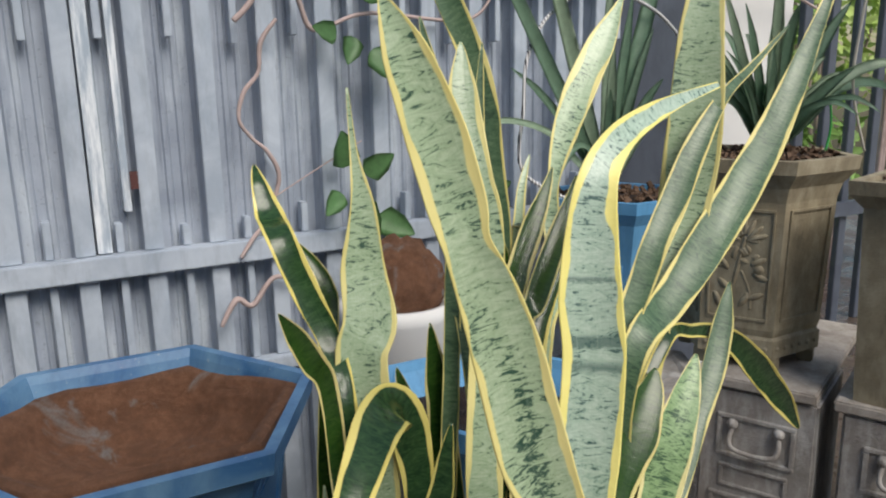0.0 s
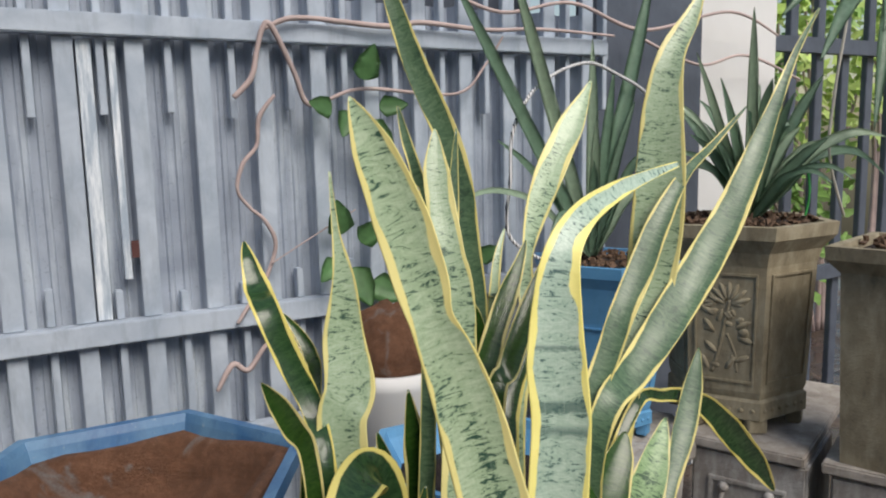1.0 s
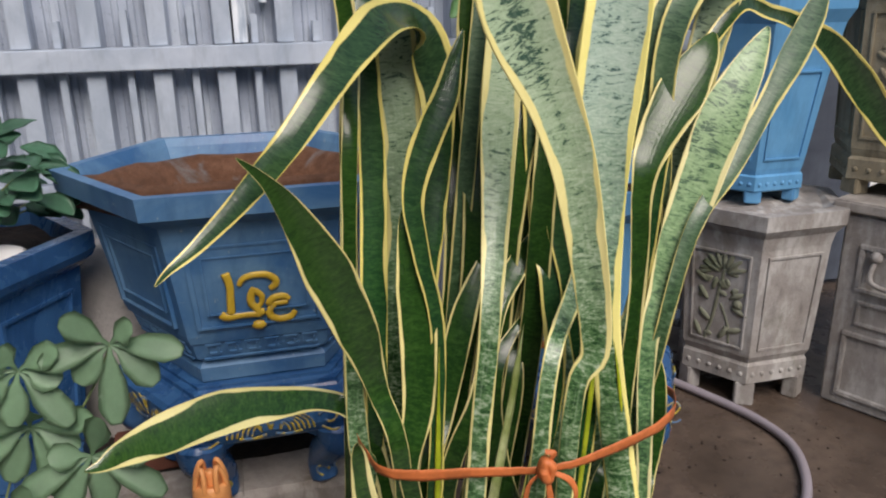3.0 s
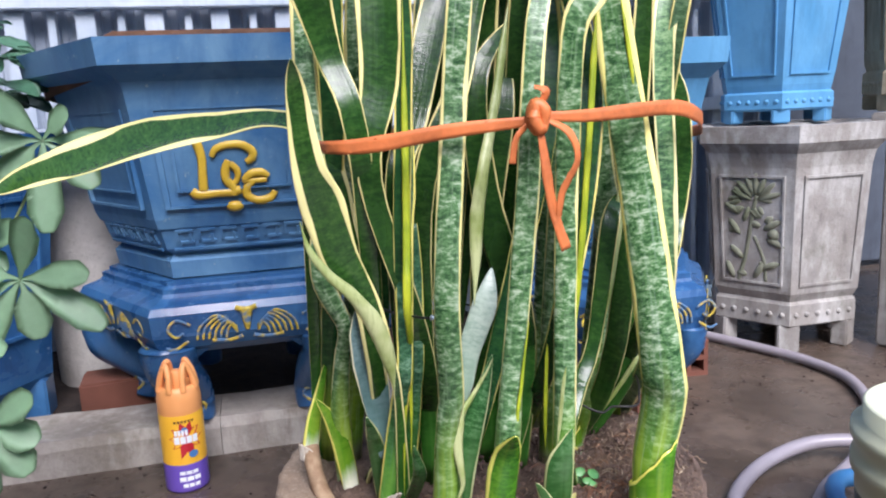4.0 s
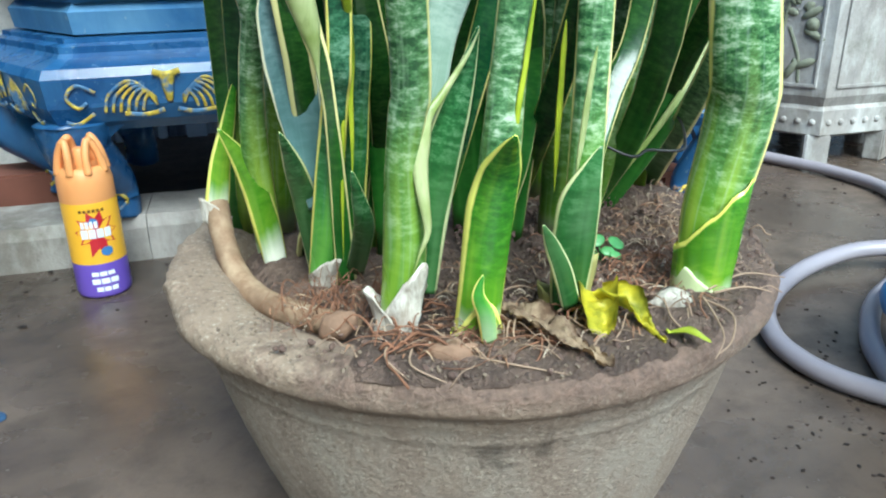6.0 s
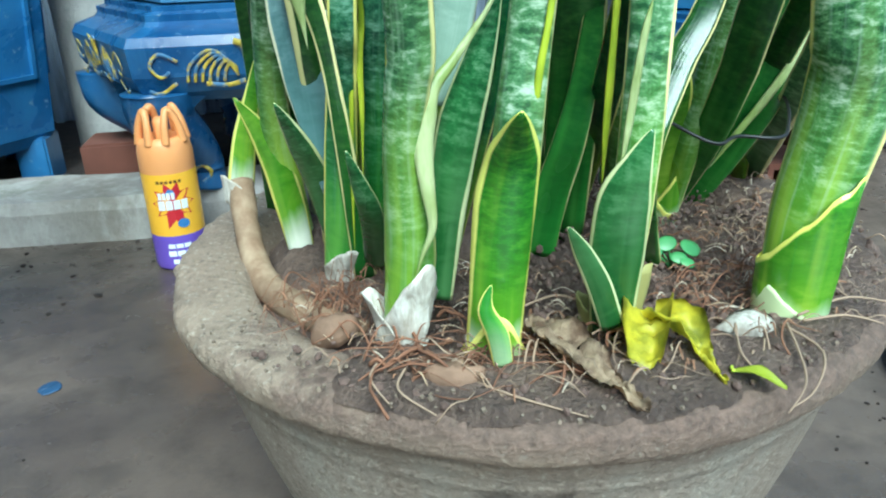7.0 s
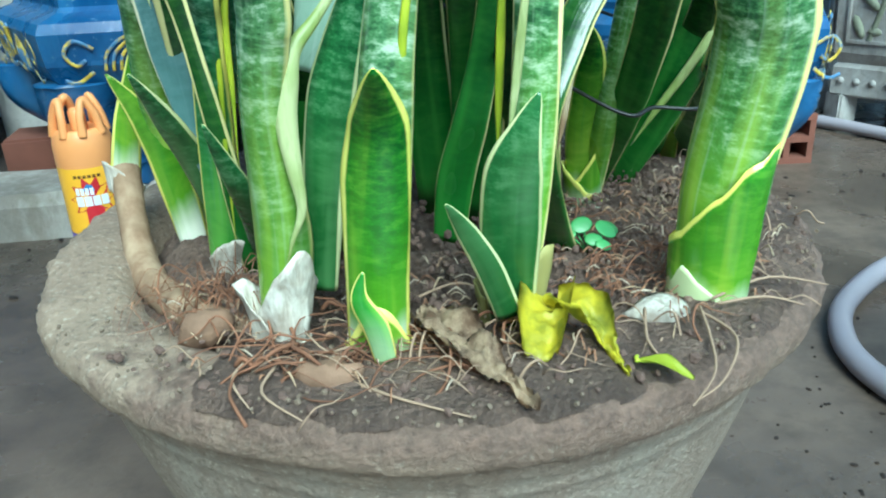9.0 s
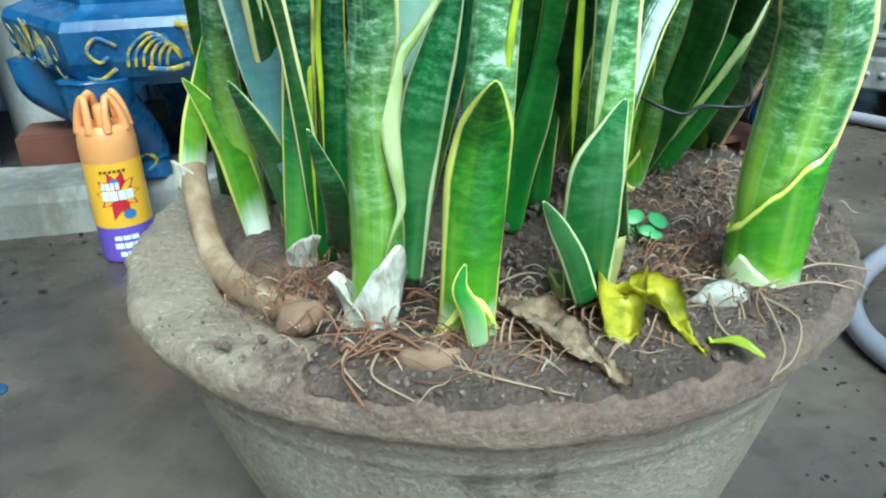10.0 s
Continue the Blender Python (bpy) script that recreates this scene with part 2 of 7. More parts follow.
def pot_concrete():
    """Weathered cast concrete: pale runs on the wall, earth spread over the front of the rim, a dark seep mark."""
    m = Mat("pot_concrete", 0.75)
    fine, mid = m.noise(230, 6, 0.7), m.noise(20, 5, 0.6)
    big = m.noise(5, 4, 0.6, distort=0.6)
    base = rgb("b09a84")
    c = m.mix(m.ramp(mid, (0.35, 0.0), (0.68, 1.0)), tuple(v * 0.72 for v in base), base)
    c = m.mix(m.ramp(big, (0.42, 0.0), (0.7, 0.8)), c, rgb("80695a"))
    run = m.noise(1, 5, 0.65, at=m.coord((30, 30, 6)))
    at = m.n("SeparateXYZ")
    m.link(m.coord(), at.inputs[0])
    low = m.ramp(at.outputs[2], (0.165, 1.0), (0.178, 0.0))
    c = m.mix(m.math("MULTIPLY", low, 0.6), c, rgb("9a8d80"))
    c = m.mix(m.math("MULTIPLY", low, m.ramp(run, (0.46, 0.0), (0.62, 0.75))), c, rgb("a69c8e"))
    c = m.mix(m.math("MULTIPLY", low, m.ramp(run, (0.3, 0.7), (0.44, 0.0))), c, rgb("5a4e44"))
    c = m.mix(m.ramp(fine, (0.52, 0.0), (0.68, 0.75)), c, tuple(v * 0.3 for v in base))
    c = m.mix(m.ramp(m.noise(330, 4, 0.7), (0.56, 0.0), (0.66, 0.8)), c, rgb("c4b6a2"))
    ahead = m.math("ADD", m.math("MULTIPLY", at.outputs[0], 2.2), m.math("MULTIPLY", at.outputs[1], -2.6))
    earth = m.math("ADD", ahead, m.math("MULTIPLY", m.math("SUBTRACT", m.noise(30, 5, 0.7), 0.5), 1.6))
    earth = m.math("MULTIPLY", m.ramp(earth, (-0.1, 0.0), (0.3, 0.92)), m.ramp(at.outputs[2], (0.18, 0.2), (0.196, 1.0)))
    c = m.mix(earth, c, m.mix(m.ramp(fine, (0.4, 0.0), (0.66, 1.0)), rgb("5c4a40"), rgb("846b5d")))
    gap = m.n("VectorMath")
    gap.operation = "DISTANCE"
    m.link(m.coord((1, 1, 1.6)), gap.inputs[0])
    gap.inputs[1].default_value = (-0.03, -0.172, 0.243)
    seep = m.math("ADD", gap.outputs["Value"], m.math("MULTIPLY", m.math("SUBTRACT", m.noise(60, 4), 0.5), 0.05))
    c = m.mix(m.ramp(seep, (0.012, 0.9), (0.03, 0.0)), c, rgb("2e261f"))
    m.color(c)
    m.bump(m.math("ADD", fine, m.math("MULTIPLY", mid, 0.2)), 1.0, 0.0034)
    return m.m


POT_CONCRETE = pot_concrete()
GREY_POT = concrete("grey_pot_concrete", rgb("aaa6a2"), rgb("80776e"), rgb("5e6052"), wash=rgb("ccccca"))
BROWN_POT = concrete("brown_pot_concrete", rgb("a3987f"), rgb("7c725e"), wash=rgb("b8ae96"))
CURB = concrete("curb_concrete", rgb("b0a8a0"), rgb("7c7266"), rgb("5e6048"), wash=rgb("c0bab2"))
BLUE = painted("blue_paint", rgb("668eae"), rgb("366492"), rgb("8ea0aa"), chips=0.65)
BLUE_DEEP = painted("deep_blue_paint", rgb("4070a0"), rgb("234a7a"), rgb("7e98ac"), 0.3, 0.65)
BLUE_LIGHT = painted("light_blue_paint", rgb("68a6d2"), rgb("5696c4"), rgb("3f78ac"), 0.55, 0.8)
def worn_gold():
    m = Mat("worn_gold", 0.45)
    big, fine = m.noise(55, 4, 0.65), m.noise(160, 4, 0.6)
    c = m.mix(m.ramp(fine, (0.4, 0.0), (0.65, 1.0)), rgb("b39a3a"), rgb("e0c850"))
    m.color(m.mix(m.ramp(big, (0.46, 0.0), (0.56, 1.0)), c, m.mix(fine, rgb("3a6a9c"), rgb("6f8fae")))).bump(big, 0.3, 0.001)
    return m.m


WORN_GOLD = worn_gold()
GOLD = painted("gold_paint", rgb("dcb93a"), rgb("b8962c"), rgb("8fa0a0"), 0.4, 0.66)
STEEL = painted("grey_steel", rgb("c2ccd8"), rgb("a6b2c0"), rgb("7c8088"), 0.42, 0.74)
STEEL_DARK = painted("dark_steel", rgb("5d6572"), rgb("4b525f"), rgb("3a3d44"), 0.5, 0.8)
WHITE = plain("white_plaster", (0.75, 0.75, 0.74), 0.8, vary=0.1, scale=14)


def floor_material():
    m = Mat("wet_floor", 0.3)
    fine = m.noise(220, 6, 0.7)
    mid = m.noise(22, 6, 0.65)
    big = m.noise(3.2, 5, 0.6, distort=0.5)
    c = m.mix(m.ramp(big, (0.4, 0.0), (0.65, 1.0)), rgb("4e433b"), rgb("685a4f"))
    c = m.mix(m.ramp(mid, (0.45, 0.0), (0.7, 0.7)), c, rgb("3a322c"))
    c = m.mix(m.ramp(fine, (0.62, 0.0), (0.72, 0.8)), c, rgb("2c2520"))
    m.color(c)
    m.rough(m.ramp(m.math("ADD", m.math("MULTIPLY", big, 0.7), m.math("MULTIPLY", mid, 0.3)), (0.42, 0.12), (0.6, 0.55)))
    m.bump(m.math("ADD", m.math("MULTIPLY", fine, 0.4), mid), 0.35, 0.002)
    return m.m


def soil_material(name, a, b, c3, crust=None):
    m = Mat(name, 0.95)
    fine = m.noise(260, 6, 0.75)
    mid = m.noise(45, 5, 0.65)
    c = m.mix(m.ramp(mid, (0.38, 0.0), (0.62, 1.0)), a, b)
    c = m.mix(m.ramp(fine, (0.56, 0.0), (0.7, 0.8)), c, c3)
    c = m.mix(m.ramp(m.noise(17, 4, 0.65, distort=0.6), (0.46, 0.0), (0.62, 0.65)), c, tuple(v * 0.55 for v in a))
    if crust:
        c = m.mix(m.ramp(m.noise(7, 4, 0.6, distort=0.8), (0.60, 0.0), (0.68, 0.75)), c, crust)
    grain = m.n("TexVoronoi", Scale=430.0)
    m.link(m.coord(), grain.inputs["Vector"])
    c = m.mix(m.ramp(grain.outputs["Color"], (0.25, 0.3), (0.6, 0.0)), c, tuple(v * 0.6 for v in a))
    m.color(c)
    m.bump(m.math("ADD", m.math("MULTIPLY", fine, 1.2), m.math("SUBTRACT", mid, m.math("MULTIPLY", grain.outputs["Distance"], 0.5))), 1.0, 0.009)
    return m.m


FLOOR = floor_material()
SOIL = soil_material("potting_soil", rgb("786256"), rgb("9a806f"), rgb("b8a28f"))
DRY_SOIL = soil_material("dry_brown_soil", rgb("966a50"), rgb("7e573f"), rgb("b08a70"), rgb("9a9c9c"))
DARK_SOIL = soil_material("dark_soil", rgb("2e2522"), rgb("453630"), rgb("6a564a"))


# ---------------------------------------------------------------- building helpers
def empty(name, loc=(0, 0, 0), rz=0.0):
    ob = new(name)
    ob.matrix_world = pose(*loc, 0, 0, rz)
    ob.empty_display_size = 0.05
    return ob


def part(name, bm, material, parent=None, label="", smooth=False):
    me = bpy.data.meshes.new(name)
    bm.normal_update()
    bm.to_mesh(me)
    bm.free()
    if smooth:
        for p in me.polygons:
            p.use_smooth = True
    for mt in (material if isinstance(material, (list, tuple)) else [material]):
        me.materials.append(mt)
    ob = new(name, me)
    if parent is not None:
        ob.parent = parent
    if label:
        ob["label"] = label
    return ob


def box(bm, x0, x1, y0, y1, z0, z1, bevel=0.0):
    r = bmesh.ops.create_cube(bm, size=1.0, matrix=Matrix.Translation(((x0 + x1) / 2, (y0 + y1) / 2, (z0 + z1) / 2)) @ Matrix.Diagonal((x1 - x0, y1 - y0, z1 - z0, 1)))
    if bevel:
        edges = {e for v in r["verts"] for e in v.link_edges}
        bmesh.ops.bevel(bm, geom=list(edges), offset=bevel, segments=2, affect="EDGES")
    return bm


def boxed(*a, **k):
    return box(bmesh.new(), *a, **k)


def lathe(bm, profile, sides=48, wob=0.0, turn=0.0, close_top=False, close_bottom=False):
    """Rings from (radius, z) pairs about the z axis."""
    rings = []
    for r, z in profile:
        ring = []
        for i in range(sides):
            a = math.tau * i / sides + turn
            k = r + (wob * noise.noise((math.cos(a) * 3, math.sin(a) * 3, z * 9)) if wob else 0)
            ring.append(bm.verts.new((k * math.cos(a), k * math.sin(a), z + (wob * 0.4 * noise.noise((math.cos(a) * 5, math.sin(a) * 5, 7 + z)) if wob else 0))))
        rings.append(ring)
    for a, b in zip(rings, rings[1:]):
        for i in range(sides):
            j = (i + 1) % sides
            bm.faces.new((a[i], a[j], b[j], b[i]))
    if close_top:
        bm.faces.new(rings[-1])
    if close_bottom:
        bm.faces.new(rings[0][::-1])
    return bm


def tube(bm, pts, radius, sides=10, closed_ends=True, samples=8):
    """A round tube along a smooth line through pts; radius: a number or one for each point."""
    line = smooth_line(pts, samples)
    n = len(line)
    rad = [radius] * n if isinstance(radius, (int, float)) else list(np.interp(np.linspace(0, 1, n), np.linspace(0, 1, len(radius)), radius))
    up = Vector((0.13, 0.07, 1)).normalized()
    prev = None
    first = last = None
    for i, p in enumerate(line):
        d = (line[min(i + 1, n - 1)] - line[max(i - 1, 0)]).normalized()
        s = d.cross(up)
        s = s.normalized() if s.length > 1e-4 else Vector((1, 0, 0))
        u = s.cross(d)
        ring = [bm.verts.new(p + (s * math.cos(math.tau * k / sides) + u * math.sin(math.tau * k / sides)) * rad[i]) for k in range(sides)]
        if prev:
            for k in range(sides):
                bm.faces.new((prev[k], prev[(k + 1) % sides], ring[(k + 1) % sides], ring[k]))
        else:
            first = ring
        prev = ring
    if closed_ends:
        bm.faces.new(first[::-1])
        bm.faces.new(prev)
    return bm


def smooth_line(pts, samples=8):
    """Catmull-Rom samples through the points."""
    P = [Vector(p[:3]) for p in pts]
    if len(P) < 3:
        return [P[0].lerp(P[-1], i / samples) for i in range(samples + 1)]
    out = []
    for i in range(len(P) - 1):
        a, b, c, d = P[max(i - 1, 0)], P[i], P[i + 1], P[min(i + 2, len(P) - 1)]
        for k in range(samples):
            t = k / samples
            out.append(0.5 * ((2 * b) + (c - a) * t + (2 * a - 5 * b + 4 * c - d) * t * t + (3 * b - a - 3 * c + d) * t ** 3))
    out.append(P[-1])
    return out


# ---------------------------------------------------------------- ground
ground = part("floor", boxed(-6, 7, -5, 6, -0.12, 0.0), FLOOR)
tagged(ground, "wet dark grey-brown concrete yard floor with dirt", "floor", kind="structure")
b = bmesh.new()
for i in range(3):
    x0, x1 = (-0.99, -0.42, 0.3)[i], (-0.421, 0.299, 0.72)[i]
    box(b, x0, x1, 1.235, 1.36, -0.02, 0.062)
bmesh.ops.subdivide_edges(b, edges=[e for e in b.edges if e.calc_length() > 0.3], cuts=60)
bmesh.ops.subdivide_edges(b, edges=[e for e in b.edges if e.calc_length() > 0.03], cuts=4, use_grid_fill=True)
for v in b.verts:
    k = 0.003 * noise.noise(v.co * 9) + 0.0012 * noise.noise(v.co * 40)
    v.co.y += k * 1.3 + (0.006 if v.co.z > 0.055 and v.co.y < 1.25 else 0.0)
    v.co.z += k if v.co.z > 0.03 else 0.0
curb = part("curb", b, CURB)
tagged(curb, "low worn pale concrete kerb with mossy stains", "kerb", kind="structure")
bed = part("ground_bed", boxed(-0.99, 0.72, 1.366, 1.9, -0.02, 0.035), DARK_SOIL)
tagged(bed, "dark damp earth strip behind the low kerb", "ground", kind="structure")

# ---------------------------------------------------------------- unseen walls, added to block low sky light
PLASTER = plain("grey_plaster", rgb("77746e"), 0.9, vary=0.25, scale=9)
PALE_PLASTER = plain("pale_plaster", rgb("b4b0a8"), 0.9, vary=0.15, scale=9)
# Added beyond the view: keeps sky light off the pots at the left.
wall_w = part("wall_west", boxed(-1.15, -1.0, -3.8, 1.95, 0, 2.8), PLASTER)
tagged(wall_w, "plain grey wall added out of view to block light from the left", "wall", kind="structure")
# Added behind the camera: cuts low sky light from the south.
wall_s = part("wall_south", boxed(-1.15, 5.0, -3.95, -3.8, 0, 2.6), PALE_PLASTER)
tagged(wall_s, "plain pale wall added out of view to block low light from behind", "wall", kind="structure")

# ---------------------------------------------------------------- metal fence
FY = 1.886


def corrugated(x0, x1, z0, z1, y, pitch=0.145):
    """Trapezoid sheet: one wide ridge and two small ribs in every pitch."""
    bm = bmesh.new()
    prof = []
    n0, n1 = math.floor((x0 - 0.33) / pitch), math.ceil((x1 - 0.33) / pitch)
    for k in range(n0, n1 + 1):
        c = 0.33 + 0.018 + k * pitch
        prof += [(c - 0.026, 0.034), (c - 0.0185, 0.0), (c + 0.0185, 0.0), (c + 0.026, 0.034)]
        for r in (0.055, 0.09):
            prof += [(c + r - 0.009, 0.034), (c + r - 0.005, 0.029), (c + r + 0.005, 0.029), (c + r + 0.009, 0.034)]
    prof = sorted(p for p in prof if x0 <= p[0] <= x1)
    rows = [[bm.verts.new((x, y + d, z)) for x, d in prof] for z in np.linspace(z0, z1, 9)]
    back = [[bm.verts.new((x, y + d + 0.0015, z)) for x, d in prof] for z in (z0, z1)]
    for a, b in zip(rows, rows[1:]):
        for i in range(len(prof) - 1):
            bm.faces.new((a[i], a[i + 1], b[i + 1], b[i]))
    for i in range(len(prof) - 1):
        bm.faces.new((back[0][i + 1], back[0][i], back[1][i], back[1][i + 1]))
    return bm


fence = empty("metal_fence", (0, FY, 0))
tagged(fence, "grey painted corrugated sheet-metal fence with steel rails", "fence", kind="structure")
m = Mat("worn_sheet", 0.35)
big, runs, fine = m.noise(3.5, 4, 0.6, distort=0.7), m.noise(1, 5, 0.65, at=m.coord((26, 26, 2.2))), m.noise(120, 4, 0.6)
c = m.mix(m.ramp(big, (0.35, 0.0), (0.65, 1.0)), rgb("8f99a8"), rgb("b0bac8"))
c = m.mix(m.ramp(runs, (0.52, 0.0), (0.68, 0.75)), c, rgb("d0dae2"))
c = m.mix(m.ramp(runs, (0.3, 0.6), (0.42, 0.0)), c, rgb("6c7482"))
m.color(m.mix(m.ramp(fine, (0.6, 0.0), (0.72, 0.35)), c, rgb("4a505c"))).rough(m.ramp(runs, (0.4, 0.5), (0.65, 0.22))).bump(runs, 0.25, 0.002)
SHEET = m.m
part("corrugated_sheet", corrugated(-1.0, 1.84, 0.02, 1.62, 0.012), SHEET, fence)
for z0, z1 in ((0.805, 0.857), (1.497, 1.545), (0.515, 0.55)):
    part("rail", boxed(-1.0, 1.86, -0.03, 0.011, z0, z1, bevel=0.003), STEEL, fence)
for k in range(-9, 11):
    c = 0.33 + 0.018 + k * 0.145
    for z0, z1 in ((0.02, 0.514), (0.551, 0.804), (0.858, 1.496), (1.546, 2.15)):
        part("batten", boxed(c - 0.0205, c + 0.0205, -0.009, 0.0118, z0, z1, bevel=0.002), STEEL, fence)
    for z0, z1 in ((0.02, 0.514), (0.551, 0.804), (0.858, 0.925 + 0.02 * math.sin(k * 5.1)), (1.325 + 0.012 * math.sin(k * 2.7), 1.496), (1.546, 2.15)):
        part("short_slat", boxed(c + 0.066, c + 0.082, -0.003, 0.03, z0, z1, bevel=0.002), STEEL, fence)
# Bare zinc, non-metallic: the sky's glare is painted in as near-white streaks.
m = Mat("zinc_painted_glare", 0.3, 0.0)
nz = m.noise(1, 5, 0.7, at=m.coord((60, 60, 6)))
m.color(m.mix(m.ramp(nz, (0.42, 0.0), (0.62, 1.0)), rgb("aab8c6"), rgb("f2f7fc"))).bump(nz, 0.3, 0.002)
ZINC_GLARE = m.m
for x, z0, z1, w in ((0.374, 0.86, 1.49, 0.03), (0.438, 0.95, 1.49, 0.016)):
    part("zinc_strip", boxed(x, x + w, -0.004, 0.0365, z0, z1, bevel=0.001), ZINC_GLARE, fence, "bare galvanised strip with sky glare painted into its colour")
part("rust_patch", boxed(0.455, 0.472, -0.0112, -0.0085, 1.0, 1.04), plain("rust", rgb("5a3a38"), 0.9), fence, "rust-brown patch")
backing = part("wall_north", boxed(-3.2, 1.86, 2.3, 2.4, 0, 3.0), STEEL_DARK)
tagged(backing, "dark wall behind the metal fence", "wall", kind="structure")
gate = empty("metal_gate", (1.87, 1.95, 0))
tagged(gate, "dark blue-grey sheet metal gate panel with a hinge", "gate", kind="structure")
part("gate_sheet", boxed(0.0, 0.50, 0, 0.03, 0.02, 2.3, bevel=0.004), STEEL_DARK, gate)
part("gate_post", boxed(-0.03, 0.02, -0.02, 0.04, 0.0, 2.3, bevel=0.004), STEEL_DARK, gate)
part("hinge", boxed(0.02, 0.05, -0.03, 0.0, 1.49, 1.55, bevel=0.004), STEEL, gate)
pillar = part("white_pillar", boxed(2.385, 2.80, 1.98, 2.35, 0, 2.6, bevel=0.008), WHITE)
tagged(pillar, "white plastered masonry pillar beside the gate", "pillar", kind="structure")
slat_fence = empty("slat_fence", (2.8, 2.3, 0))
tagged(slat_fence, "dark open slat fence with greenery behind", "fence", kind="structure")
for k in range(14):
    part("slat", boxed(0.12 + k * 0.19, 0.175 + k * 0.19, 0, 0.03, 0.0, 2.2, bevel=0.003), STEEL_DARK, slat_fence)
for z in (0.55, 1.6):
    part("rail", boxed(0, 2.7, -0.035, -0.001, z, z + 0.07, bevel=0.003), STEEL_DARK, slat_fence)


# ---------------------------------------------------------------- hexagonal pots
def face_frame(bm, R0, z0, R1, z1, k, inset, width, depth):
    """A raised frame on face k of a hexagon that goes from radius R0 at z0 to R1 at z1."""
    a0, a1 = math.radians(60 * k), math.radians(60 * k + 60)

    def at(u, v, d):
        R = R0 + (R1 - R0) * v
        p, q = Vector((R * math.cos(a0), R * math.sin(a0), 0)), Vector((R * math.cos(a1), R * math.sin(a1), 0))
        out = Vector((math.cos((a0 + a1) / 2), math.sin((a0 + a1) / 2), 0))
        return p.lerp(q, u) + out * d + Vector((0, 0, z0 + (z1 - z0) * v))

    iu, iv = inset, inset * 0.7
    wu, wv = width, width * 0.75
    outer = [(iu, iv), (1 - iu, iv), (1 - iu, 1 - iv), (iu, 1 - iv)]
    inner = [(iu + wu, iv + wv), (1 - iu - wu, iv + wv), (1 - iu - wu, 1 - iv - wv), (iu + wu, 1 - iv - wv)]
    o0 = [bm.verts.new(at(*p, -0.002)) for p in outer]
    o1 = [bm.verts.new(at(*p, depth)) for p in outer]
    i1 = [bm.verts.new(at(*p, depth)) for p in inner]
    i0 = [bm.verts.new(at(*p, -0.002)) for p in inner]
    for i in range(4):
        j = (i + 1) % 4
        bm.faces.new((o0[i], o0[j], o1[j], o1[i]))
        bm.faces.new((o1[i], o1[j], i1[j], i1[i]))
        bm.faces.new((i1[i], i1[j], i0[j], i0[i]))


def on_face(R0, z0, R1, z1, k):
    """A matrix to the middle of face k: x along the face, y up it, z outward."""
    a0, a1 = math.radians(60 * k), math.radians(60 * k + 60)
    lo = (Vector((R0 * math.cos(a0), R0 * math.sin(a0), z0)) + Vector((R0 * math.cos(a1), R0 * math.sin(a1), z0))) / 2
    hi = (Vector((R1 * math.cos(a0), R1 * math.sin(a0), z1)) + Vector((R1 * math.cos(a1), R1 * math.sin(a1), z1))) / 2
    xa = Vector((-math.sin((a0 + a1) / 2), math.cos((a0 + a1) / 2), 0))
    ya = (hi - lo).normalized()
    za = xa.cross(ya)
    M = Matrix((xa, ya, za)).transposed().to_4x4()
    M.translation = (lo + hi) / 2
    return M


def stroke(bm, M, pts, r, sides=8, flat=0.5, samples=6):
    """A raised brush stroke in the plane of M."""
    line = smooth_line([(*p, 0) for p in pts], samples)
    tmp = bmesh.new()
    tube(tmp, line, r, sides, samples=1)
    for v in tmp.verts:
        v.co = M @ Vector((v.co.x, v.co.y, v.co.z * flat))
    me = bpy.data.meshes.new("t")
    tmp.to_mesh(me)
    tmp.free()
    bm.from_mesh(me)
    bpy.data.meshes.remove(me)


def blob(bm, M, x, y, rx, ry, rz, seg=10, turn=0.0):
    bmesh.ops.create_uvsphere(bm, u_segments=seg, v_segments=6, radius=1.0, matrix=M @ Matrix.Translation((x, y, 0)) @ Matrix.Rotation(turn, 4, "Z") @ Matrix.Diagonal((rx, ry, rz, 1)))


